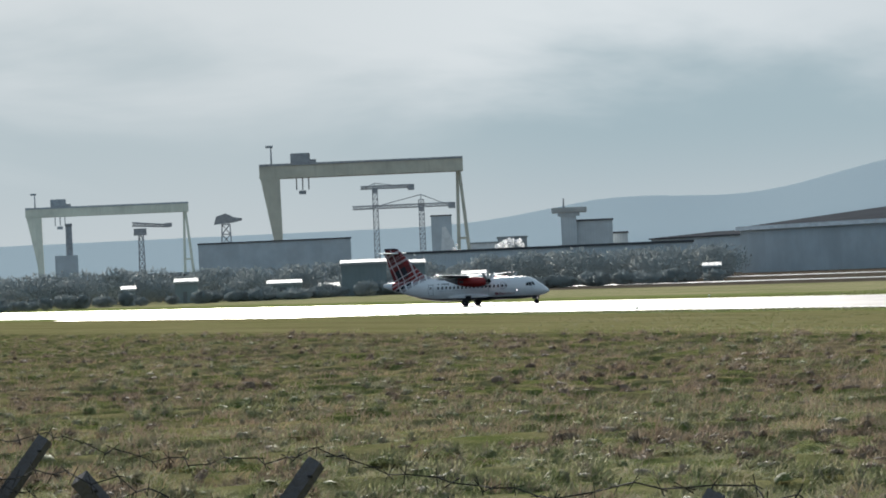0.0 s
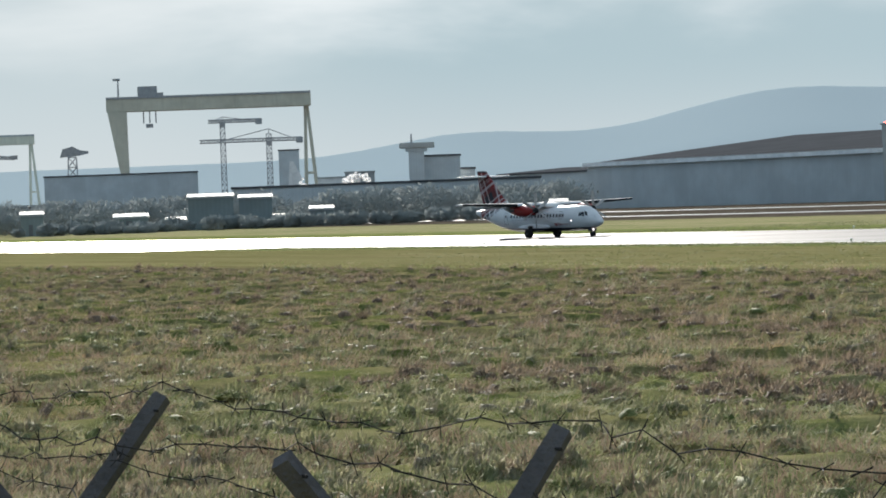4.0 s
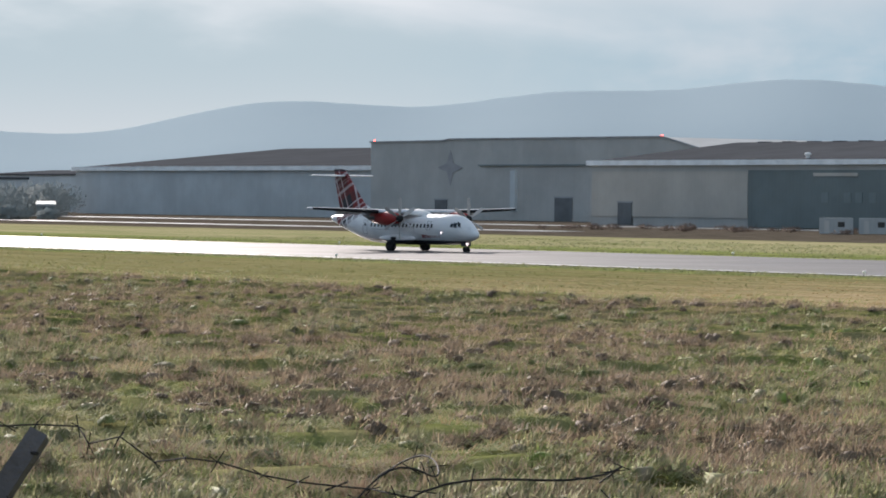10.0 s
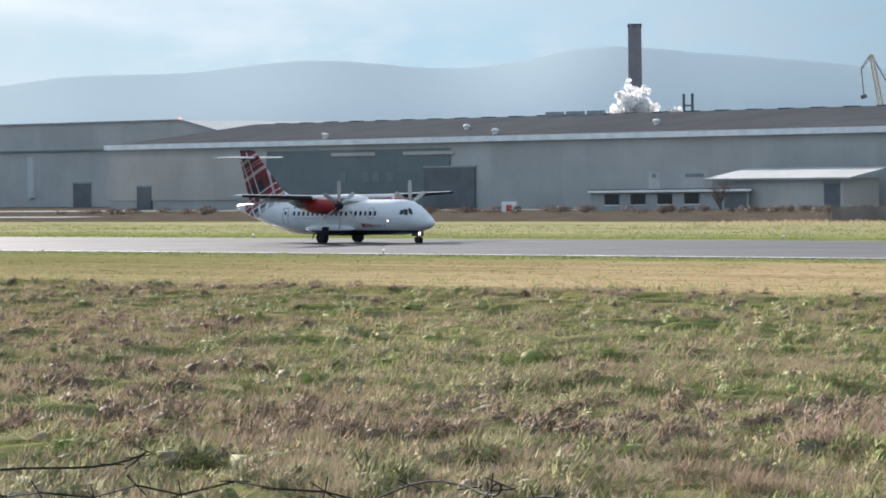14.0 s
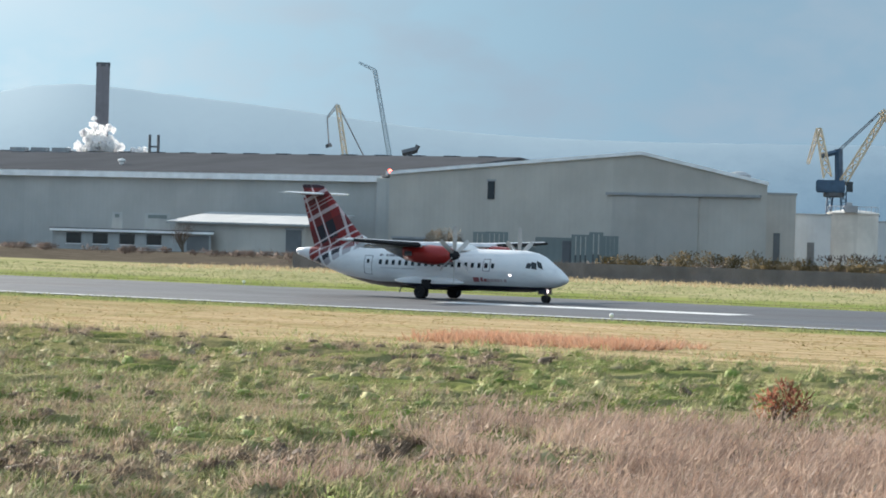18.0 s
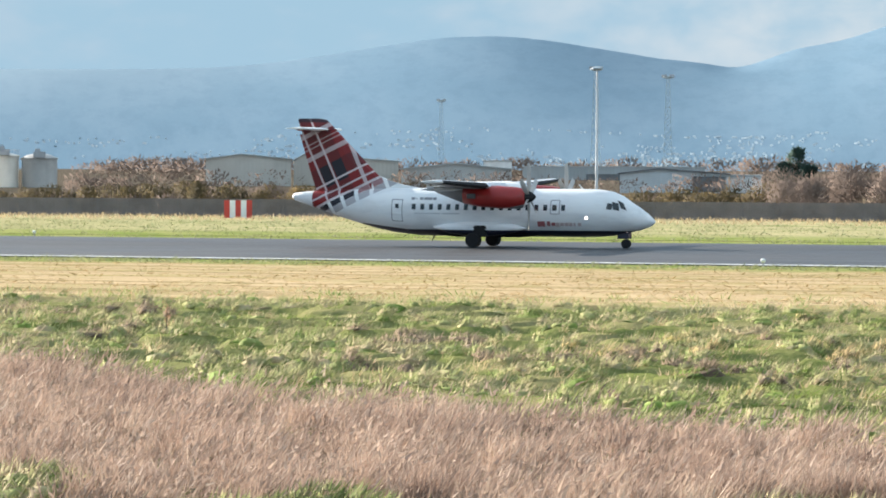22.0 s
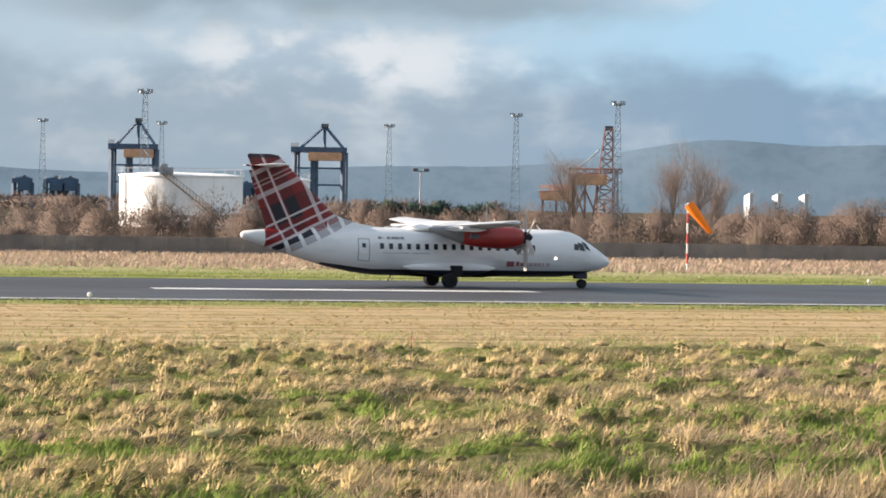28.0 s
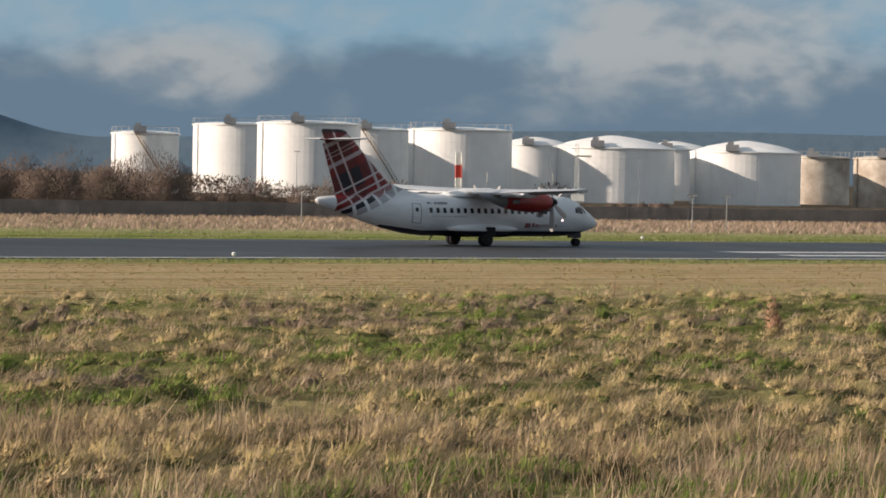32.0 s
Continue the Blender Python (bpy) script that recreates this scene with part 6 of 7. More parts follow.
bare_tree("tall bare brown tree above the scrub", at(18.0, 385), 10.6, 2.6, 41, "twig_brown", 0.14)
bare_tree("tall bare brown tree above the scrub", at(19.75, 385), 11.8, 3.2, 42, "twig_brown", 0.14)
bare_tree("tall bare brown tree above the scrub", at(20.2, 388), 12.2, 3.2, 43, "twig_brown", 0.14)
bare_tree("tall bare brown tree above the scrub", at(20.5, 392), 10.6, 3.0, 49, "twig_brown", 0.14)
bare_tree("small bare tree before the annexe row", at(-38.5, 492), 4.6, 2.0, 40)
bare_tree("pale bare tree beside the fence", at(-5.85, 310), 6.8, 2.2, 44, "twig_pale", 0.15)
bare_tree("pale bare tree beside the fence", at(-7.0, 312), 5.6, 2.0, 45, "twig_pale", 0.15)
bare_tree("pale bare tree beside the fence", at(3.2, 312), 5.8, 2.0, 46, "twig_pale", 0.15)
bare_tree("slim bare tree beside the fence", at(-1.2, 308), 5.4, 1.8, 47, "twig_pale", 0.12)
bare_tree("bare tree before the white tank", at(10.7, 330), 6.6, 2.2, 48, "twig_pale", 0.15)


def leafy_bush(name, label, place, spots, per, length, width, material, seed, category="bush"):
    rng = np.random.default_rng(seed)
    t_ = thing(name, label, category, place)
    part("stems", rods([((0, 0, -0.2), (s[0] * 0.8, s[1] * 0.8, s[2] + s[4] * 0.45)) for s in spots], 0.07), "bark", t_)
    shards("crown", *mass(spots, per, length, width, rng), material, t_, kind="")
    return t_


leafy_bush("round_bush", "round pale bush against the hangar wall", at(-33.9, 480), [(-1.4, 0, 0, 2.2, 4.6), (0.8, 0.3, 0, 2.4, 5.2), (2.0, -0.3, 0, 1.6, 4.0)], 900, 0.6, 0.1, "twig_pale", 51)
leafy_bush("round_bush", "broad rounded brown bush beside the fence", at(-9.87, 306), [(-2.0, 0, 0, 2.2, 4.4), (0.2, 0.5, 0, 2.4, 5.6), (2.2, 0, 0, 2.0, 4.8)], 900, 0.5, 0.07, "scrub", 52)
rngp = np.random.default_rng(53)
leafy_bush("pine_tree", "dark wind-shaped pine tree", at(-11.6, 560), [(-1.2, 0, 1.6, 2.0, 3.4), (1.3, 0.2, 2.4, 1.9, 3.0), (0.0, 0, 4.4, 1.7, 3.2), (-2.2, 0, 3.6, 1.3, 1.6), (2.6, 0, 3.4, 1.2, 1.4), (0.4, 0, 6.2, 1.1, 1.7), (2.3, 0, 1.4, 1.3, 2.0)], 800, 0.5, 0.22, "pine", 54, "tree")
for k, b in enumerate(np.arange(14.3, 16.7, 0.28)):
    leafy_bush("pine_tree", "dark rounded pine above the scrub", at(float(b), 430), [(rngp.uniform(-0.6, 0.6), 0, 2.0 + 0.6 * (k % 3), 1.7, 2.2), (rngp.uniform(-1, 1), 0, 2.9 + 0.5 * (k % 2), 1.3, 1.7)], 420, 0.4, 0.2, "pine", 60 + k, "tree")


# ---- the aircraft ----
# along x from the main wheels, forward positive: centre height, half width, half height
BODY = [(10.57, 1.55, 0.04, 0.04), (10.42, 1.57, 0.22, 0.21), (10.15, 1.62, 0.42, 0.40), (9.75, 1.70, 0.66, 0.62), (9.2, 1.81, 0.92, 0.86), (8.6, 1.95, 1.12, 1.14),
        (8.0, 2.02, 1.26, 1.31), (7.2, 2.05, 1.36, 1.40), (6.0, 2.05, 1.385, 1.42), (2.0, 2.05, 1.385, 1.42), (-2.0, 2.05, 1.385, 1.42), (-4.0, 2.06, 1.37, 1.41),
        (-5.5, 2.14, 1.28, 1.33), (-7.0, 2.28, 1.10, 1.16), (-8.5, 2.47, 0.84, 0.92), (-10.0, 2.67, 0.56, 0.64), (-11.2, 2.83, 0.34, 0.40), (-12.0, 2.92, 0.19, 0.22), (-12.15, 2.93, 0.06, 0.07)]


def skin(x, angle, off=0.0):
    """A point of the fuselage's side: angle in degrees above its waist, starboard for 0, over the top to port for 180."""
    for (xa, ca, wa, ha), (xb, cb, wb, hb) in zip(BODY, BODY[1:]):
        if xb <= x <= xa:
            t = (xa - x) / (xa - xb)
            c, w, h = ca + (cb - ca) * t, wa + (wb - wa) * t, ha + (hb - ha) * t
            a = radians(angle)
            return Vector((x, -(w + off) * math.cos(a), c + (h + off) * math.sin(a)))
    raise ValueError(x)


def patch(x0, x1, a0, a1, out=0.018, shear=0.0, nx=2, na=3):
    """A plate that follows the fuselage's side."""
    bm = bmesh.new()
    rings = []
    for off in (-0.05, out):
        rings.append([[skin(x0 + (x1 - x0) * i / nx + shear * j / na, a0 + (a1 - a0) * j / na, off) for i in range(nx + 1)] for j in range(na + 1)])
    def loop(g):
        return g[0] + [row[-1] for row in g[1:]] + g[-1][-2::-1] + [row[0] for row in g[-2:0:-1]]
    for g in rings[1:]:
        vs = [[bm.verts.new(p) for p in row] for row in g]
        for j in range(na):
            for i in range(nx):
                bm.faces.new((vs[j][i], vs[j][i + 1], vs[j + 1][i + 1], vs[j + 1][i]))
    a, b = [bm.verts.new(p) for p in loop(rings[0])], [bm.verts.new(p) for p in loop(rings[1])]
    for i in range(len(a)):
        bm.faces.new((a[i], a[(i + 1) % len(a)], b[(i + 1) % len(b)], b[i]))
    bmesh.ops.remove_doubles(bm, verts=bm.verts[:], dist=0.0005)
    return bm


FOIL = [(1.0, 0.0), (0.8, 0.045), (0.5, 0.085), (0.25, 0.10), (0.08, 0.075), (0.0, 0.0), (0.06, -0.045), (0.25, -0.062), (0.55, -0.05), (0.8, -0.025)]


def foil(lead, chord, place, flat=True, thick=1.0):
    """A wing section: lead is its front edge, running back along -x; flat lies in the wing, upright in a fin."""
    if flat:
        return [(lead - u * chord, place[0], place[1] + v * chord * thick) for u, v in FOIL]
    return [(lead - u * chord, place[0] + v * chord * thick, place[1]) for u, v in FOIL]


def make_aircraft():
    ac = thing("turboprop_airliner", "white twin-propeller airliner with a red tartan tail and red engines", "aircraft", (0, 185, 0.05))
    bm = bmesh.new()
    loft(bm, [[skin(x, 360 * k / 40) for k in range(40)] for x, *_ in [(b[0],) for b in BODY]])
    part("fuselage", bm, "livery", ac, smooth=True)
    # cockpit glazing, cabin windows and doors on both sides
    for mirror in (0, 1):
        def side(a):
            return 180 - a if mirror else a
        for x0, x1, a0, a1, sh in ((7.90, 8.20, 12, 29, 0.06), (8.30, 8.66, 14, 36, -0.10), (8.73, 9.06, 24, 46, -0.24)):
            part("cockpit_window", patch(x0, x1, side(a0), side(a1), 0.02, sh), "glass", ac)
        for k in range(18):
            x = -3.95 + 0.545 * k
            part("cabin_window", patch(x - 0.12, x + 0.12, side(6), side(20)), "glass", ac)
        for nm, x0, x1, a0, a1 in (("rear_door", -5.35, -4.7, -26, 30), ("front_hatch", 4.55, 5.08, -2, 32)):
            d = part(nm, patch(x0, x1, side(a0), side(a1), 0.012), "livery", ac)
            for xa, xb, aa, ab in ((x0 - 0.03, x0 + 0.02, a0, a1), (x1 - 0.02, x1 + 0.03, a0, a1), (x0, x1, a0 - 0.8, a0 + 1), (x0, x1, a1 - 1, a1 + 0.8)):
                part("seam", patch(xa, xb, side(aa), side(ab), 0.02), "mark_grey", d)
            part("door_window", patch((x0 + x1) / 2 - 0.11, (x0 + x1) / 2 + 0.11, side(7), side(18), 0.022), "glass", d)
        # name and registration, drawn as plain bars
        part("red_mark", patch(3.72, 4.18, side(-34), side(-20), 0.012), "mark_red", ac, "dull red square mark")
        for k, w in enumerate((0.2, 0.24, 0.22, 0.22, 0.24, 0.2, 0.12, 0.2)):
            part("name_bar", patch(4.3 + 0.27 * k, 4.3 + 0.27 * k + w, side(-34 if k == 2 else -32), side(-20 if k == 0 else -23), 0.012), "mark_pale" if k > 1 else "mark_red", ac, "faded red lettering bar")
        for k, w in enumerate((0.22, 0.1, 0.2, 0.26, 0.22, 0.22)):
            part("registration_bar", patch(-4.15 + 0.27 * k, -4.15 + 0.27 * k + w, side(31 if k != 1 else 33), side(38 if k != 1 else 35), 0.012), "mark_grey", ac, "dark lettering bar")
        for x0, x1 in ((-3.9, -2.3), (-2.15, -1.05)):
            part("lettering_bar", patch(x0, x1, side(-4.5), side(-1.5), 0.012, 0, 4, 1), "wing", ac, "pale grey lettering bar")
        part("side_lamp", patch(6.66, 6.80, side(-13.5), side(-8.5), 0.03), "white_glow", ac, "small bright lamp")
    # fin, rudder and tailplane
    fin = bmesh.new()
    loft(fin, [foil(le, le - te, (0, z), False, 0.75) for z, le, te in ((2.75, -5.9, -10.3), (3.5, -5.95, -10.5), (3.95, -6.30, -10.65), (4.6, -7.0, -10.85), (6.2, -8.58, -11.35), (7.3, -9.66, -11.72), (7.58, -9.95, -11.8), (7.66, -10.4, -11.7))])
    part("fin", fin, "livery", ac, smooth=False)
    part("dorsal_fillet", loft(bmesh.new(), [[(x, -w, z0), (x, -w * 0.4, z1), (x, w * 0.4, z1), (x, w, z0)] for x, w, z0, z1 in ((-3.6, 0.05, 3.3, 3.42), (-5.0, 0.14, 3.2, 3.66), (-6.0, 0.2, 3.0, 3.95), (-7.0, 0.2, 3.0, 4.4))]), "livery", ac)
    part("rudder", loft(bmesh.new(), [foil(te + 0.42, 0.72, (0, z), False, 0.6) for z, te in ((2.95, -10.2), (4.6, -10.75), (6.7, -11.4))]), "livery", ac)
    for s, nm in ((-1, "starboard_tailplane"), (1, "port_tailplane")):
        part(nm, loft(bmesh.new(), [foil(le, c, (s * y, z), True, 0.7) for y, le, c, z in ((0.08, -9.75, 1.75, 6.98), (1.8, -9.98, 1.48, 7.0), (3.5, -10.2, 1.15, 7.02), (3.65, -10.4, 0.85, 7.02))]), "white", ac)
    part("tailplane_fairing", loft(bmesh.new(), [[(x, w * math.cos(k * 0.7854), 6.98 + h * math.sin(k * 0.7854)) for k in range(8)] for x, w, h in ((-9.3, 0.03, 0.03), (-9.9, 0.2, 0.17), (-11.2, 0.2, 0.16), (-11.9, 0.03, 0.03))]), "livery", ac)
    # wing, its fairing and the engines
    for s, nm in ((-1, "starboard_wing"), (1, "port_wing")):
        span = ((0.0, 1.75, 2.57, 3.62), (4.3, 1.75, 2.57, 3.62), (8.2, 1.55, 2.05, 3.76), (12.0, 1.32, 1.42, 3.9), (12.28, 1.0, 0.9, 3.91))
        w = part(nm, loft(bmesh.new(), [foil(le, c, (s * y, z), True, 1.0) for y, le, c, z in span]), "wing", ac)
        # a separate lower skin whose darker colour paints the underside's shade
        part("underside", loft(bmesh.new(), [[(px, py, pz - 0.006) for px, py, pz in foil(le, c, (s * y, z), True, 1.0)[6:]] for y, le, c, z in span[:4]], False), "wing_under", w, "grey wing underside, shade put into its colour")
        part("deicing_boot", loft(bmesh.new(), [[(le + 0.02 - u * c, s * y, z + v * c) for u, v in ((0.07, 0.078), (0.03, 0.045), (-0.006, 0.0), (0.05, -0.05), (0.12, -0.062))] for y, le, c, z in ((4.75, 1.727, 2.51, 3.636), *span[2:4])], False), "rubber", w, "black rubber de-icing boot")
        part("flap", block(-0.98, -0.55, min(s * 1.5, s * 8.0), max(s * 1.5, s * 8.0), 3.52, 3.64), "wing", w)
        for y in (6.0, 7.6):
            part("flap_fairing", loft(bmesh.new(), [[(x, s * y + 0.1 * r * math.cos(k * 1.0472), 3.45 + 0.12 * r * math.sin(k * 1.0472)) for k in range(6)] for x, r in ((0.6, 0.1), (0.0, 1.0), (-0.9, 0.8), (-1.5, 0.1))]), "wing", w)
        nac = bmesh.new()
        loft(nac, [[(x, s * 4.05 + hw * math.cos(k * 0.3927), z + hh * math.sin(k * 0.3927)) for k in range(16)]
                   for x, z, hw, hh in ((3.82, 3.03, 0.36, 0.37), (3.7, 3.02, 0.46, 0.50), (3.2, 2.98, 0.55, 0.62), (2.2, 3.0, 0.60, 0.66), (1.0, 3.06, 0.60, 0.62), (0.1, 3.13, 0.54, 0.53))])
        n = part("engine_nacelle", nac, "engine_red", ac, "glossy red engine cowling", smooth=True)
        part("nacelle_fairing", loft(bmesh.new(), [[(x, s * 4.05 + hw * math.cos(k * 0.3927), z + hh * math.sin(k * 0.3927)) for k in range(16)]
                                                   for x, z, hw, hh in ((0.098, 3.13, 0.535, 0.525), (-0.5, 3.22, 0.45, 0.40), (-1.5, 3.38, 0.25, 0.19), (-1.9, 3.45, 0.06, 0.05))]), "wing_under", n, "grey fairing behind the cowling", smooth=True)
        part("air_intake", loft(bmesh.new(), [[(x, s * 4.05 + hw * math.cos(k * 0.7854), z + hh * math.sin(k * 0.7854)) for k in range(8)] for x, z, hw, hh in ((3.75, 2.5, 0.27, 0.1), (3.2, 2.45, 0.3, 0.13), (2.2, 2.5, 0.2, 0.1))]), "door_dark", n)
        part("exhaust", rod(bmesh.new(), (0.9, s * 4.6, 3.05), (0.45, s * 4.78, 3.05), 0.16, 0.15, 10), "steel_dark", n)
        prop = new("propeller", bpy.data.meshes.new("propeller"))
        bm = bmesh.new()
        loft(bm, [[(x, r * math.cos(k * 0.5236), r * math.sin(k * 0.5236)) for k in range(12)] for x, r in ((-0.1, 0.33), (0.1, 0.34), (0.3, 0.27), (0.45, 0.15), (0.53, 0.03))])
        bm.to_mesh(prop.data), bm.free()
        prop.data.materials.append(M["rubber"])
        prop.parent = ac
        prop.matrix_basis = Matrix.Translation((3.9, s * 4.05, 3.03))
        for k in range(6):
            bl = bmesh.new()
            loft(bl, [[(0.1 + c * 0.5 * math.cos(tw), c * 0.5 * math.sin(tw), r), (0.1 + th, 0, r), (0.1 - c * 0.5 * math.cos(tw), -c * 0.5 * math.sin(tw), r), (0.1 - th, 0, r)]
                      for r, c, tw, th in ((0.28, 0.16, 0.3, 0.05), (0.6, 0.26, 0.6, 0.04), (1.2, 0.33, 0.95, 0.025), (1.7, 0.32, 1.15, 0.015), (1.93, 0.26, 1.2, 0.008), (1.97, 0.1, 1.2, 0.005))])
            bmesh.ops.transform(bl, matrix=Matrix.Rotation(k * math.pi / 3, 4, "X"), verts=bl.verts[:])
            part("blade", bl, "blade", prop, smooth=False)
        PROPS.append((prop, s))
    part("wing_fairing", loft(bmesh.new(), [[(x, hw * math.cos(k * 0.3142), 3.3 + hh * math.sin(k * 0.3142)) for k in range(11)] for x, hw, hh in ((3.4, 0.25, 0.12), (2.6, 0.85, 0.42), (1.6, 1.1, 0.62), (-0.4, 1.1, 0.58), (-1.6, 0.8, 0.36), (-2.8, 0.2, 0.1))]), "white", ac, smooth=True)
    # undercarriage
    for s, nm in ((-1, "starboard_wheel_fairing"), (1, "port_wheel_fairing")):
        part(nm, loft(bmesh.new(), [[(x, s * 1.35 + hw * math.cos(k * 0.5236), z + hh * math.sin(k * 0.5236)) for k in range(12)]
                                    for x, hw, hh, z in ((3.0, 0.05, 0.04, 1.15), (2.2, 0.45, 0.28, 1.12), (1.0, 0.72, 0.42, 1.08), (-0.6, 0.74, 0.43, 1.08), (-1.8, 0.45, 0.28, 1.12), (-2.7, 0.05, 0.04, 1.18))]), "livery", ac, smooth=True)
        part("gear_bay", block(0.0, 0.8, min(s * 1.5, s * 2.12), max(s * 1.5, s * 2.12), 0.62, 1.3, 0.06), "rubber", ac, "dark open gear bay")
        leg = part("main_leg", rod(bmesh.new(), (0.05, s * 1.5, 1.0), (0, s * 1.95, 0.45), 0.12, 0.1, 8), "steel_dark", ac)
        part("axle", rod(bmesh.new(), (0, s * 1.72, 0.42), (0, s * 2.35, 0.42), 0.06, None, 8), "steel", leg)
    part("nose_leg", rod(bmesh.new(), (8.72, 0, 1.2), (8.8, 0, 0.27), 0.08, 0.06, 8), "steel_dark", ac)
    part("taxi_lamp", rod(bmesh.new(), (8.86, 0, 0.75), (8.93, 0, 0.75), 0.1, 0.12, 10), "white_glow", ac)
    for s in (-1, 1):
        part("nose_gear_door", block(8.35, 9.05, s * 0.3 - 0.02, s * 0.3 + 0.02, 0.55, 0.92), "livery", ac)
    part("belly_keel", loft(bmesh.new(), [[(x, -hw, 0.72), (x, -hw * 0.7, 0.72 - d), (x, hw * 0.7, 0.72 - d), (x, hw, 0.72)] for x, hw, d in ((3.6, 0.5, 0.02), (2.4, 0.9, 0.14), (-1.4, 0.9, 0.14), (-2.8, 0.5, 0.02))]), "rubber", ac)
    part("tail_skid", rod(bmesh.new(), (-3.0, 0, 0.72), (-3.25, 0, 0.3), 0.05, 0.03, 6), "steel_dark", ac)
    part("aerial", rod(bmesh.new(), (6.2, 0, 3.4), (5.9, 0, 3.75), 0.05, 0.02, 5), "white", ac)
    for x, y, r, w in [(0, s * q, 0.43, 0.26) for s in (-1, 1) for q in (1.82, 2.22)] + [(8.8, -0.17, 0.26, 0.17), (8.8, 0.17, 0.26, 0.17)]:
        wheel = new("wheel", bpy.data.meshes.new("wheel"))
        bm = rod(bmesh.new(), (0, -w * 0.3, 0), (0, w * 0.3, 0), r * 0.3, None, 10)
        bm.to_mesh(wheel.data), bm.free()
        wheel.data.materials.append(M["steel_dark"])
        wheel.parent = ac
        wheel.matrix_basis = Matrix.Translation((x, y, r))
        ring = lambda rr, yy: [(rr * math.cos(k * 0.2618), yy, rr * math.sin(k * 0.2618)) for k in range(24)]
        part("tyre", loft(bmesh.new(), [ring(r * 0.58, -w / 2), ring(r * 0.9, -w / 2), ring(r, -w * 0.3), ring(r, w * 0.3), ring(r * 0.9, w / 2), ring(r * 0.58, w / 2)]), "rubber", wheel)
        part("rim", loft(bmesh.new(), [ring(r * 0.56, -w * 0.42), ring(r * 0.56, w * 0.42)]), "steel", wheel)
        WHEELS.append((wheel, r))
    return ac


PROPS, WHEELS = [], []
aircraft = make_aircraft()


# ---- the rough field before the runway ----
def field(n, rng, y0=0.0, y1=113.0, left=-76.0, right=43.0, d0=42.5, d1=300.0):
    """Places on the plan, spread so that they stand as thick in every direction, thinner far off."""
    b, d = np.radians(rng.uniform(left, right, n)), d0 * np.exp(rng.random(n) * math.log(d1 / d0))
    x, y = d * np.sin(b), d * np.cos(b)
    keep = (y > y0) & (y < y1)
    return x[keep], y[keep]


def in_reeds(x, y):
    """The bed of dead rushes."""
    ragged = bumps(x, y, 3.0, 71) * 2 - 1
    edge = 59.0 + 13.0 * smooth(-x, 19, 36) + 1.6 * ragged - 12.0 * smooth(x, -14, -4)
    near = 57.0 - 12.0 * smooth(x, -34, -16) + 3.5 * ragged
    patch_ = bumps(x, y, 2.0, 72) > 0.8 * smooth(-x / y, 0.50, 0.80)
    return (y < edge) & (np.hypot(x, y) > near) & (x > -0.82 * y) & (x > -62 + 0.2 * y) & (x < -2.5 + 2 * np.sin(y * 0.7)) & patch_


def blades(x, y, per, low, high, lean, width, rng, spread=0.22, drift=0.0, sink=0.05):
    n = len(x) * per
    X, Y = np.repeat(x, per) + rng.normal(size=n) * spread, np.repeat(y, per) + rng.normal(size=n) * spread
    size = np.repeat(rng.uniform(0.55, 1.25, len(x)), per)
    a = np.stack([X, Y, ground_height(X, Y) - sink], 1)
    h = rng.uniform(low, high, n) * size
    out = np.stack([X - np.repeat(x, per), Y - np.repeat(y, per)], 1)
    tip = a + np.stack([out[:, 0] * 0.9 + rng.normal(size=n) * lean + drift * h, out[:, 1] * 0.9 + rng.normal(size=n) * lean, h], 1)
    return a, tip, rng.uniform(0.6, 1.4, n) * width, None


def cushions(name, x, y, r, h, material, rng, label):
    """Shaggy mounds of old grass, each a closed lump that leans a little downwind."""
    n, seg = len(x), 9
    a = np.arange(seg) * (6.28319 / seg) + rng.uniform(0, 6.28, (n, 1))
    long_ = rng.uniform(1.0, 1.7, (n, 1))
    v = []
    for f, z in ((1.08, -0.25), (1.0, 0.42), (0.66, 0.86)):
        k = f * r[:, None] * (1 + 0.24 * rng.normal(size=(n, seg)))
        X, Y = x[:, None] + np.cos(a) * k * long_ + 0.3 * h[:, None] * max(z, 0), y[:, None] + np.sin(a) * k
        v.append(np.stack([X, Y, ground_height(X, Y) + h[:, None] * (z + 0.14 * rng.normal(size=(n, seg)) * (z > 0))], -1))
    top = np.stack([x + 0.3 * h, y, ground_height(x, y) + h], -1)[:, None]
    v = np.concatenate(v + [top], 1)
    i = np.arange(seg)
    j = (i + 1) % seg
    tri = np.concatenate([np.stack([b + i, b + j, b + seg + j], 1) for b in (0, seg)] + [np.stack([b + i, b + seg + j, b + seg + i], 1) for b in (0, seg)]
                         + [np.stack([2 * seg + i, 2 * seg + j, np.full(seg, 3 * seg)], 1)])
    tri = (tri[None] + (np.arange(n) * (3 * seg + 1))[:, None, None]).reshape(-1, 3)
    me = bpy.data.meshes.new(name)
    me.vertices.add(v.size // 3), me.loops.add(tri.size), me.polygons.add(len(tri))
    me.vertices.foreach_set("co", v.astype(np.float32).ravel())
    me.loops.foreach_set("vertex_index", tri.astype(np.int32).ravel())
    me.polygons.foreach_set("loop_start", np.arange(0, tri.size, 3, dtype=np.int32))
    me.update(calc_edges=True)
    return attach(name, me, material, label=label, smooth=True, kind="stuff")


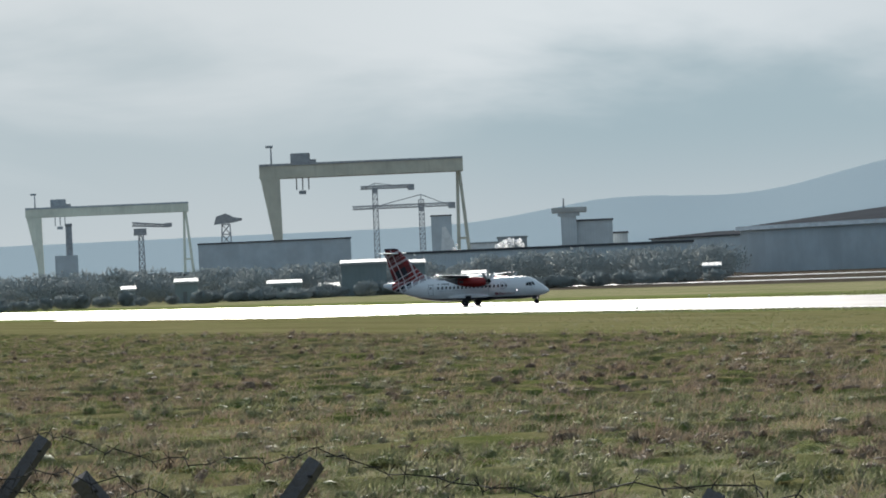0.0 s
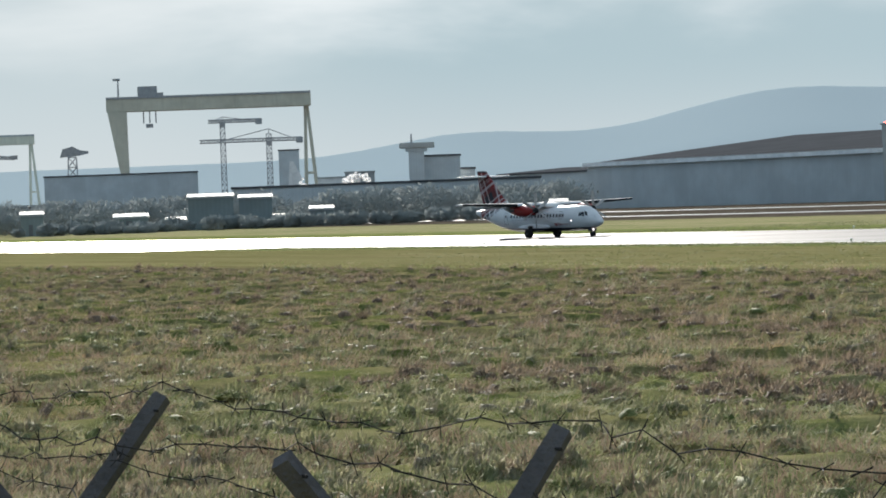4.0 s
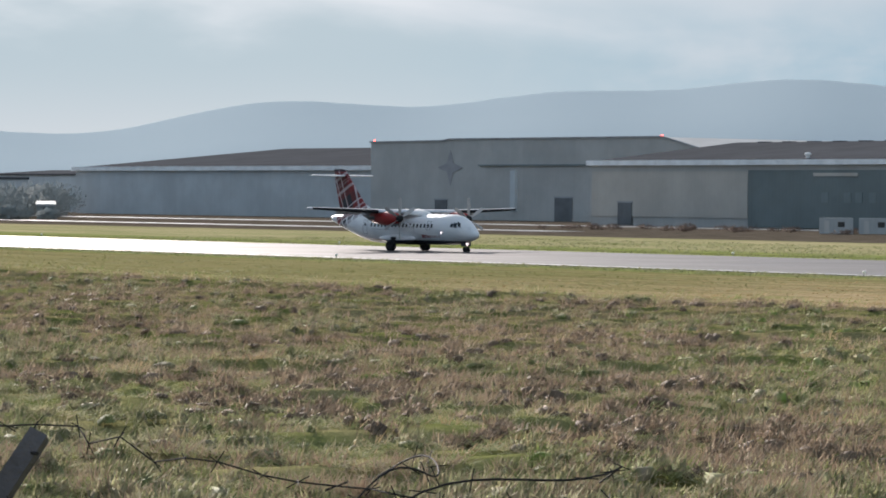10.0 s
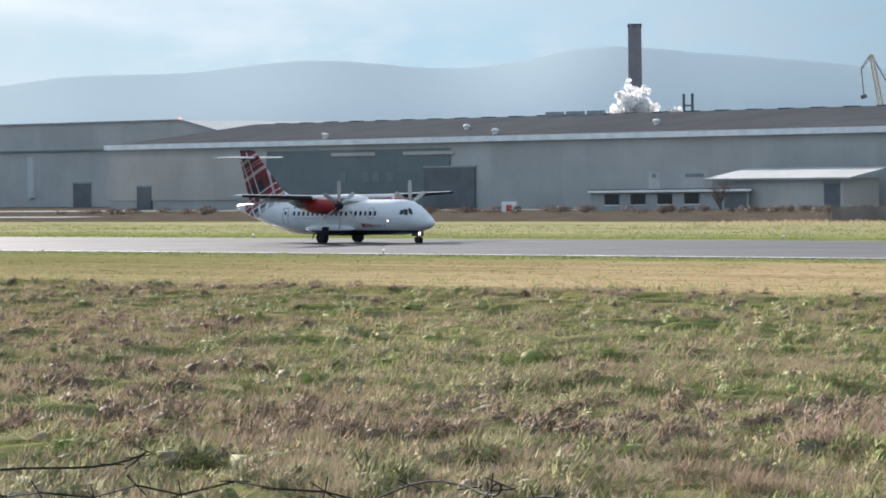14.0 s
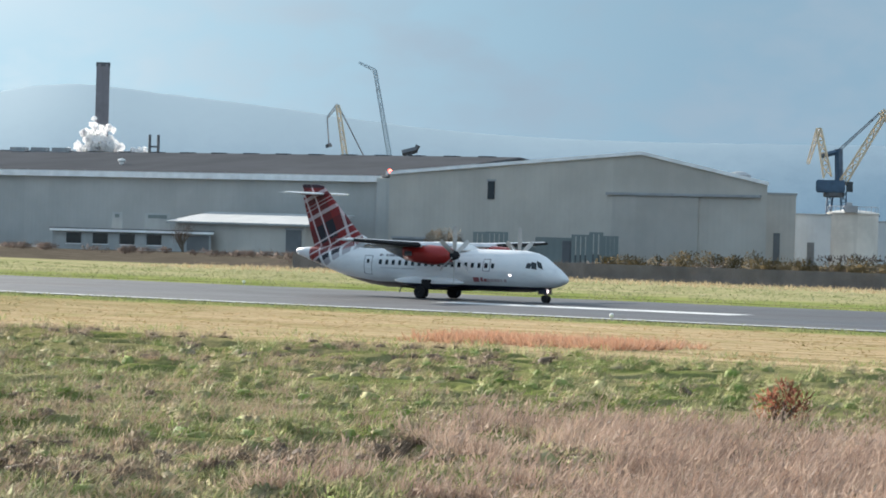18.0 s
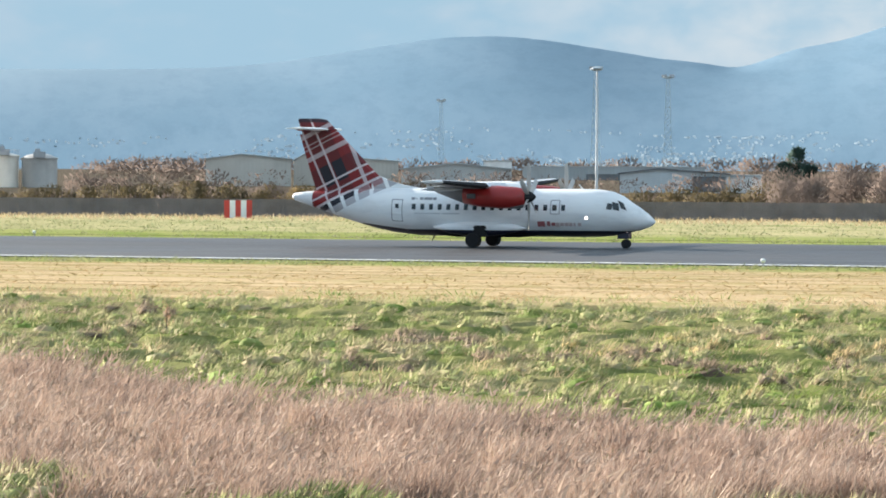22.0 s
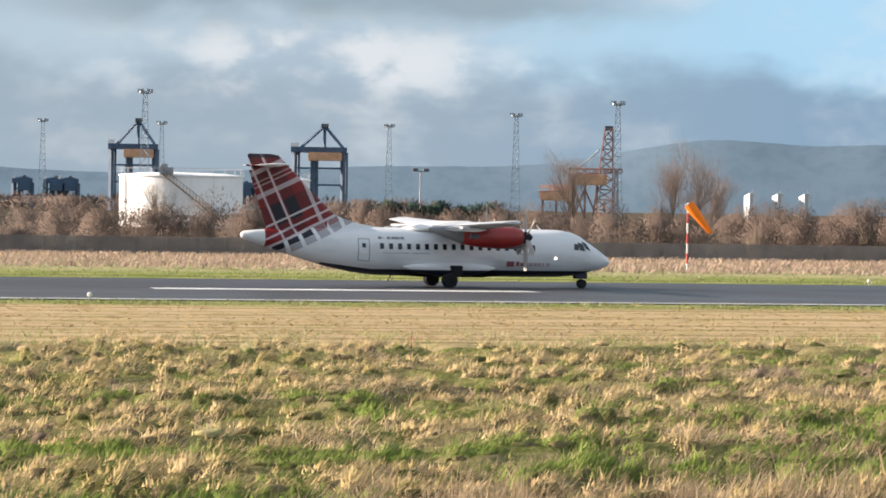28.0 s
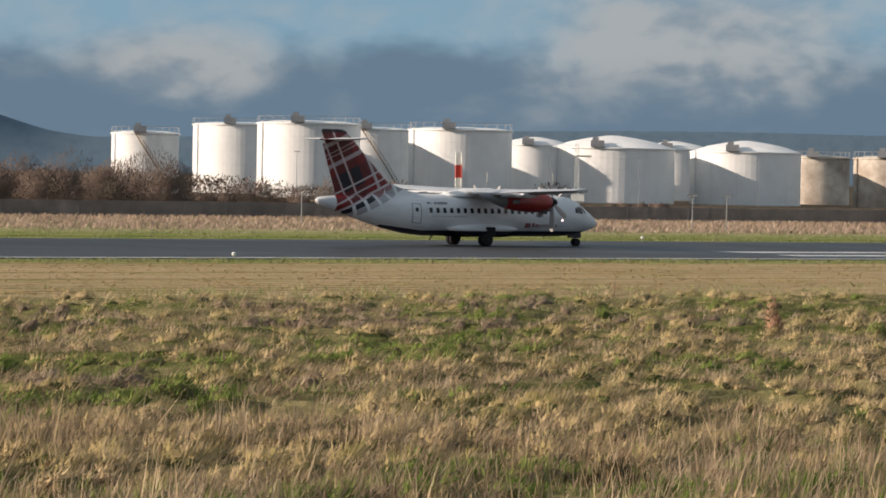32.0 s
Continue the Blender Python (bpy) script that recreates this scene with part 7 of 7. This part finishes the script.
def thatch(x, y, r, h, per, low, high, width, rng):
    """The blades that cover those mounds: they stand out from the mound and hang over downwind."""
    n = len(x) * per
    X, Y, R, H = (np.repeat(q, per) for q in (x, y, r, h))
    a, f = rng.uniform(0, 6.28319, n), rng.random(n) ** 0.8
    k = np.sqrt(1 - f * f)
    out = np.stack([np.cos(a) * k, np.sin(a) * k, f], 1)
    px, py = X + out[:, 0] * R * 1.2 + 0.3 * H * f, Y + out[:, 1] * R
    root = np.stack([px, py, ground_height(px, py) + H * f * 0.92 - 0.02], 1)
    way = out * 0.55 + np.array([0.55, 0.0, 0.32]) + rng.normal(size=(n, 3)) * 0.28
    return root, root + way * rng.uniform(low, high, n)[:, None], width * rng.uniform(0.6, 1.4, n), out + np.array([0, 0, 0.25]) + rng.normal(size=(n, 3)) * 0.22


def make_field():
    rng = np.random.default_rng(81)
    # mounds in patches: dull and brown in the west, fresh green beyond the rushes, straw-coloured in the east
    x, y = field(30000, rng, 0.0, 109.0)
    side = x / np.maximum(y, 1.0) + 0.3 * (bumps(x, y, 9.0, 95) - 0.5) + 0.12 * rng.normal(size=len(x))
    west, east = side < -1.0, side > -0.04
    brown = bumps(x, y, 11.0, 84) + 0.5 * bumps(x, y, 2.6, 86) + 0.10 * west + 0.14 * west * smooth(y, 84, 98) - 0.10 * (side > -0.62) - 0.10 * east > 0.96
    lush = bumps(x * 0.5, y, 5.0, 89) + 0.35 * bumps(x, y, 1.7, 90) > 0.84
    ok = ~in_reeds(x, y) & (bumps(x, y, 4.0, 96) + 0.6 * bumps(x, y, 1.3, 97) > 0.50)
    r, h = 0.27 * rng.uniform(0.6, 1.75, len(x)), rng.uniform(0.08, 0.30, len(x)) * (0.6 + 0.8 * bumps(x, y, 5.0, 98))
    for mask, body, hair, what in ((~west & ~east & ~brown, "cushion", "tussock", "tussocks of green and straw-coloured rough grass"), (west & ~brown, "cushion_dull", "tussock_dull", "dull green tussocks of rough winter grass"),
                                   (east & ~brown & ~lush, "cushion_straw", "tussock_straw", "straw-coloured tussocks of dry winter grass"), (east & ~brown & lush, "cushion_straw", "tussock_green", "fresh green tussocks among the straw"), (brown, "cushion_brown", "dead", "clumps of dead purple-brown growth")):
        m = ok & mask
        # cores are coloured darker than their blades, which paints shade into the gaps
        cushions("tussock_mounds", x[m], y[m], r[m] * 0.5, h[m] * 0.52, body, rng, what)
        shards("tussock_grass", *thatch(x[m], y[m], r[m], h[m], 92, 0.08, 0.24, 0.03, rng), hair, label=what)
    x, y = field(34000, rng)
    ok = ~in_reeds(x, y)
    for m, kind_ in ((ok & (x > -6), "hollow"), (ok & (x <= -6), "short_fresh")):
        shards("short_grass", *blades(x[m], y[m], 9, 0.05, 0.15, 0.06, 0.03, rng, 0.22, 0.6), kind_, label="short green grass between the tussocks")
    x, y = field(24000, rng)
    ok = ~in_reeds(x, y) & (bumps(x, y, 6.0, 83) + (0.22 * smooth(x, -40, 10) + 0.12 * smooth(x, 15, 35)) > 0.62)
    shards("straw_tufts", *blades(x[ok], y[ok], 14, 0.12, 0.36, 0.08, 0.03, rng, 0.13, 0.55), "stalk", label="pale bleached grass tufts")
    x, y = field(15000, rng, 0, 110, -36, 43)
    ok = ~in_reeds(x, y) & (bumps(x, y, 7.0, 93) + 0.5 * bumps(x, y, 1.8, 94) > 0.84)
    shards("lush_grass", *blades(x[ok], y[ok], 16, 0.10, 0.30, 0.07, 0.034, rng, 0.22, 0.5), "lush", label="patches of fresh green grass in the rough")
    # patches of dead brown growth
    x, y = field(30000, rng, 15, 106, -76, -25)
    ok = ~in_reeds(x, y) & (bumps(x, y, 14.0, 84) + 0.45 * bumps(x, y, 3.0, 86) - 0.12 * smooth(x, -120, -60) > 0.55 - 0.12 * smooth(-x / y, 1.2, 1.6))
    shards("dead_growth", *blades(x[ok], y[ok], 15, 0.15, 0.42, 0.10, 0.034, rng, 0.18, 0.3), "dead", label="patches of dead purple-brown growth")
    x, y = field(27000, rng, 34, 80, -45, 2, 42.5, 95)
    ok = in_reeds(x, y)
    shards("rush_bed", *blades(x[ok], y[ok], 18, 0.25, 0.62, 0.10, 0.04, rng, 0.24, 0.30), "reed", label="dense bed of dead purple-brown rushes")
    x, y = x[ok][::3], y[ok][::3]
    z = ground_height(x, y)[:, None] + rng.uniform(0.3, 0.6, (len(x), 1))
    head = np.repeat(np.concatenate([np.stack([x, y], 1), z], 1), 7, 0) + rng.normal(size=(len(x) * 7, 3)) * 0.13
    shards("rush_heads", head, head + rng.normal(size=head.shape) * 0.06 + np.array([0.07, 0, 0.12]), rng.uniform(0.03, 0.06, len(head)), None, "reed", label="bent seed heads over the rush bed", tall=False)
    # long stems in front
    x, y = field(4200, rng, 30, 58, 3, 43, 44, 62)
    ok = bumps(x, y, 5.0, 85) + 0.30 * smooth(x / y, 0.48, 0.66) - 0.25 * smooth(np.hypot(x, y), 52, 60) > 0.60
    shards("tall_stems", *blades(x[ok], y[ok], 8, 0.30, 0.78, 0.14, 0.026, rng, 0.18, 0.16), "stem", label="tall pale dry grass stems")
    x, y = field(16000, rng, 30, 104, 14, 43, 44, 130)
    ok = bumps(x, y, 5.0, 87) + 0.5 * bumps(x, y, 1.6, 88) + 0.35 * smooth(-np.hypot(x, y), -75, -50) > 0.80
    shards("brown_growth", *blades(x[ok], y[ok], 13, 0.12, 0.36, 0.10, 0.032, rng, 0.16, 0.4), "stem", label="rough patches of dead brown grass")
    x, y = field(260, rng, 30, 57, 22, 43, 44, 60)
    shards("pale_reeds", *blades(x, y, 3, 0.45, 1.05, 0.16, 0.036, rng, 0.2, 0.2), "stalk", label="long pale reed stems standing out of the grass")
    x, y = rng.uniform(-80, -69, 420), rng.normal(size=420) * 1.7 + 119.5
    shards("rust_patch", *blades(x, y, 16, 0.25, 0.6, 0.12, 0.07, rng, 0.25), "rust_grass", label="patch of rust-red dead grass")
    x, y = field(12000, rng, 106, 118, -66, 43, 100, 280)
    shards("strip_edge_grass", *blades(x, y, 10, 0.12, 0.36, 0.1, 0.07, rng, 0.25), "tussock", label="ragged grass at the mown strip's edge")
    x, y = field(27000, rng, 113, 153, -62, 43, 100, 290)
    green = smooth(x + 50 * (bumps(x, y, 14.0, 99) - 0.5), -170, -95) < rng.random(len(x))
    shards("mown_grass", *blades(x[~green], y[~green], 7, 0.04, 0.12, 0.1, 0.10, rng, 0.4, 0.2, 0.02), "mown", label="short mown straw-coloured grass")
    shards("mown_grass", *blades(x[green], y[green], 7, 0.04, 0.12, 0.1, 0.10, rng, 0.4, 0.2, 0.02), "mown_green", label="short mown yellow-green grass")
    x, y = rng.uniform(-330, 240, 16000), np.concatenate([rng.uniform(150, 155.8, 5000), rng.uniform(198.8, 262, 11000)])
    shards("verge_grass", *blades(x, y, 8, 0.08, 0.26, 0.1, 0.11, rng, 0.3), "verge", label="green verge grass beside the runway")
    near = np.random.default_rng(82)
    x, y = field(26000, near, 14, 80, -76, -36, 42.5, 105)
    ok = ~in_reeds(x, y)
    shards("short_grass", *blades(x[ok], y[ok], 11, 0.07, 0.22, 0.09, 0.03, near, 0.26, 0.5), "tussock_dull", label="short dull green grass between the tussocks")
    # lone stems in the rough
    for x, y, h in ((-36.4, 87.0, 0.9), (-3.4, 97.0, 1.1), (26, 96, 1.2), (44, 96, 1.1), (12, 101, 0.9), (70, 98, 1.2)):
        z = float(ground_height(np.array(x), np.array(y)))
        s = thing("dead_dock_plant", "single dead dock stem standing in the grass", "plant", (x, y, z), group="dead stems")
        part("stem", rod(bmesh.new(), (0, 0, -0.1), (0.06, 0, h), 0.02, 0.012, 5), "bark", s)
        q = rng.normal(size=(60, 3)) * np.array([0.06, 0.06, 0.16]) + np.array([0.05, 0, h * 0.78])
        shards("seed_head", q, q + rng.normal(size=(60, 3)) * 0.07 + np.array([0, 0, 0.05]), np.full(60, 0.03), None, "rust_grass", s, kind="stuff")


M["mown"] = plant("mown_straw_grass", [(0.16, 0.15, 0.05), (0.30, 0.245, 0.10), (0.43, 0.315, 0.15), (0.52, 0.38, 0.21), (0.55, 0.40, 0.24)], 0.45, clump=0.6, along=0.02)
M["verge"] = plant("green_verge_grass", [(0.13, 0.175, 0.055), (0.22, 0.25, 0.10), (0.33, 0.32, 0.18), (0.44, 0.39, 0.27)], 0.1)
M["cushion"] = plant("matted_grass", [(0.12, 0.18, 0.035), (0.19, 0.26, 0.06), (0.27, 0.29, 0.11), (0.38, 0.32, 0.18), (0.31, 0.23, 0.14)], 0.30, through=0.0, clump=1.6)
M["tussock_dull"] = plant("dull_tussock_grass", [(0.15, 0.19, 0.075), (0.25, 0.29, 0.12), (0.38, 0.38, 0.20), (0.48, 0.42, 0.285), (0.37, 0.29, 0.22)], 0.30, through=0.3, clump=1.35)
M["cushion_dull"] = plant("shaded_dull_mat", [(0.08, 0.10, 0.035), (0.13, 0.155, 0.055), (0.19, 0.19, 0.09), (0.23, 0.19, 0.13), (0.18, 0.135, 0.10)], 0.30, through=0.0, clump=1.6)
M["tussock_straw"] = plant("straw_tussock_grass", [(0.20, 0.21, 0.055), (0.40, 0.33, 0.13), (0.55, 0.43, 0.20), (0.66, 0.50, 0.27), (0.70, 0.53, 0.31), (0.46, 0.31, 0.17)], 0.30, through=0.3, clump=1.5)
M["tussock_green"] = plant("green_tussock_grass", [(0.09, 0.16, 0.028), (0.15, 0.235, 0.045), (0.24, 0.30, 0.08), (0.44, 0.38, 0.17)], 0.30, through=0.3, clump=1.3)
M["cushion_straw"] = plant("shaded_straw_mat", [(0.05, 0.08, 0.018), (0.09, 0.105, 0.03), (0.16, 0.13, 0.06), (0.20, 0.15, 0.085), (0.14, 0.095, 0.055)], 0.30, through=0.0, clump=1.6)
M["cushion_brown"] = plant("shaded_growth_mat", [(0.10, 0.072, 0.05), (0.155, 0.112, 0.08), (0.22, 0.165, 0.12)], 0.4, through=0.0, clump=1.4)
M["mown_green"] = plant("mown_green_grass", [(0.15, 0.17, 0.055), (0.22, 0.235, 0.085), (0.31, 0.29, 0.14)], 0.12)
M["lush"] = plant("lush_green_grass", [(0.12, 0.185, 0.035), (0.19, 0.26, 0.06), (0.29, 0.33, 0.11)], 0.3, through=0.3)
M["short_fresh"] = plant("short_green_grass", [(0.13, 0.165, 0.045), (0.19, 0.235, 0.07), (0.28, 0.285, 0.12), (0.38, 0.33, 0.19)], 0.3)
# greener grass, its colour also darkened for the shade between eastern tussocks
M["hollow"] = plant("green_hollow_grass_shaded", [(0.045, 0.075, 0.014), (0.085, 0.125, 0.026), (0.14, 0.14, 0.05), (0.22, 0.175, 0.085)], 0.3)
M["stem"] = plant("brown_dry_stems", [(0.15, 0.10, 0.062), (0.29, 0.205, 0.13), (0.46, 0.35, 0.235), (0.62, 0.50, 0.36)], 0.4, clump=1.4)
M["dead"] = plant("dead_purple_brown_growth", [(0.20, 0.14, 0.10), (0.30, 0.22, 0.155), (0.40, 0.31, 0.22), (0.50, 0.41, 0.29)], 0.4, clump=1.2)
M["rust_red"] = plant("rust_red_leaves", [(0.20, 0.065, 0.04), (0.31, 0.11, 0.065), (0.42, 0.19, 0.12)], 0.5)
make_field()
z0 = float(ground_height(np.array(-40.3), np.array(76.2)))
leafy_bush("red_bush", "small rust-red dying bush among rushes", (-40.3, 76.2, z0), [(-0.35, 0, 0, 0.5, 0.9), (0.1, 0.1, 0, 0.45, 1.25), (0.5, 0, 0, 0.4, 0.95)], 420, 0.14, 0.05, "rust_red", 91)
z0 = float(ground_height(np.array(63.3), np.array(80.0)))
leafy_bush("red_bush", "small pinkish dying shrub in the rough grass", (63.3, 80.0, z0), [(0, 0, 0, 0.30, 1.65), (0.15, 0, 0, 0.26, 1.0)], 300, 0.14, 0.05, "rust_grass", 92)
z0 = float(ground_height(np.array(30.0), np.array(41.9)))
leafy_bush("low_bramble", "low brown bramble with yellowing leaves among dry stems", (30.0, 41.9, z0), [(-0.45, 0, 0, 0.4, 0.5), (0.1, 0.1, 0, 0.5, 0.65), (0.6, 0, 0, 0.4, 0.45)], 380, 0.10, 0.05, "gorse", 93)


# ---- the near fence: concrete posts with split tops, and barbed wire ----
def make_near_fence():
    y, top, arm = 4.5, 4.29, 0.47
    first = None
    xs = [-5.08] + [-8.17 - 3.02 * k for k in range(6)] + [-2.13, 0.9, 3.9, 6.9]
    for x in xs:
        if first is None:
            first = thing("fence_post", "weathered concrete fence post with a forked top", "fence post", (x, y, 1.9), group="forked fence posts")
            part("shaft", block(-0.05, 0.05, -0.05, 0.05, -0.4, 1.86, 0.012), "post", first)
            for s in (-1, 1):
                a = part("arm", rod(bmesh.new(), (0, s * 0.02, 1.84), (0, s * arm, top - 1.9), 0.045, 0.04, 4), "post", first)
                part("staple", rod(bmesh.new(), (-0.06, s * arm * 0.9, top - 1.95), (0.06, s * arm * 0.9, top - 1.95), 0.006, None, 5), "wire", a)
        else:
            copy_thing(first, Matrix.Translation((x, y, 1.9)) @ pose(0, 0, 0, random.uniform(-1.5, 1.5), 0, random.uniform(-3, 3)))
    rng = np.random.default_rng(101)
    for k, (dy, dz) in enumerate(((-arm, 0.03), (-arm * 0.55, -0.2), (arm, 0.03), (arm * 0.55, -0.2), (0.0, -0.45))):
        w = thing("barbed_wire", "rusty sagging strand of barbed wire", "wire", group="barbed wire strands")
        strand, barbs = bmesh.new(), bmesh.new()
        pts = []
        for x in np.arange(-23.3, 7.0, 0.16):
            ph = ((x + 5.15) / 3.02) % 1.0
            pts.append(Vector((x, y + dy + 0.02 * rng.normal(), top + dz - 0.07 * math.sin(math.pi * ph) + 0.012 * rng.normal())))
        for a, b in zip(pts, pts[1:]):
            rod(strand, a, b, 0.0024, None, 4, False)
            for _ in range(2):
                v = Vector(rng.normal(size=3)).normalized() * 0.035
                rod(barbs, a - v, a + v, 0.0018, None, 3, False)
        part("strand", strand, "wire", w)
        part("barbing", barbs, "wire", w, kind="stuff")
    # coils of loose wire lying over the forks
    for k in range(2):
        coil = thing("wire_coil", "loose coil of rusty barbed wire along the fence top", "wire", group="barbed wire strands")
        line, barbs = bmesh.new(), bmesh.new()
        last = None
        for t in np.arange(0, 5.6, 0.05):
            x = (-6.5, -5.9)[k] + 0.62 * t
            r = 0.10 + 0.05 * math.sin(t * 0.7 + k)
            w = 2.3 + 0.8 * k
            p = Vector((x + 0.24 * math.sin(t * w + k), y + (0.3 + r) * math.cos(t * w), top - 0.03 + r * math.sin(t * w + 0.4) + 0.03 * math.sin(t * 9.7 + k)))
            if last:
                rod(line, last, p, 0.0026, None, 4, False)
                if int(t / 0.045) % 2:
                    v = Vector(rng.normal(size=3)).normalized() * 0.03
                    rod(barbs, p - v, p + v, 0.0015, None, 3, False)
            last = p
        part("strand", line, "wire", coil)
        part("barbing", barbs, "wire", coil, kind="stuff")


make_near_fence()


# ---- what moves ----
def motions():
    # seconds, way along the runway, degrees by which the nose still points away from the camera's side
    roll = [
        (0, -365.0, 40.4), (1, -348.6, 26.3), (2, -334.6, 18.6), (4.5, -303.9, 4.0), (5, -298.0, 1.0), (6, -287.2, 0.0),
        (7, -276.7, 0.0), (8, -265.2, 0.0), (9, -253.6, 0), (10, -241.0, 0), (11, -228.1, 0), (12, -215.0, 0),
        (13, -201.0, 0), (16, -156.5, 0), (17, -141.1, 0), (18, -124.7, 0), (19, -108.5, 0), (20, -91.5, 0),
        (21, -74.1, 0), (22, -56.9, 0), (23, -38.9, 0), (24, -21.1, 0), (25, -2.6, 0), (25.5, 6.8, 0),
        (27.5, 42.9, 0), (28, 51.9, 0), (29, 69.2, 0), (30, 86.7, 0), (31, 103.8, 0), (32, 120.0, 0)]
    walk(aircraft, [(t, pose(x, 185.0, 0.05, 0, 0, a)) for t, x, a in roll])
    ts, xs = [r[0] for r in roll], [r[1] for r in roll]
    ticks = np.arange(0, 32.0 * FPS + 1) / FPS
    way = np.interp(ticks, ts, xs)
    for wheel, r in WHEELS:
        place, turn = wheel.matrix_basis.copy(), 0.8 * (way - way[0]) / max(r, 0.43)
        walk(wheel, [(float(t), place @ Matrix.Rotation(float(a), 4, "Y")) for t, a in zip(ticks, turn)])
    for prop, s in PROPS:
        place = prop.matrix_basis.copy()
        walk(prop, [(float(t), place @ Matrix.Rotation(radians(78.0) * k, 4, "X")) for k, t in enumerate(ticks)])

    walk(cone, [(t, pose(0.05, 0, 5.25, 0, droop, turn)) for t, droop, turn in ((0, 4, 8), (6, -6, -8), (12, 6, 6), (18, -4, -6), (24, 3, 5), (27.5, 0, 0), (28, 0, 0), (29, 6, -18), (30, 16, -40), (31, 10, -30), (32, 4, -10))])
    for puff, sx, sz in PUFFS:
        place = puff.matrix_basis.copy()
        walk(puff, [(t, Matrix.Translation((-sx * (t - 16) * 0.35, 0, sz * (t - 16) * 0.3)) @ place @ pose(0, 0, 0, 0, 2.0 * t, 1.5 * t)) for t in (0, 8, 16, 24, 32)])


motions()
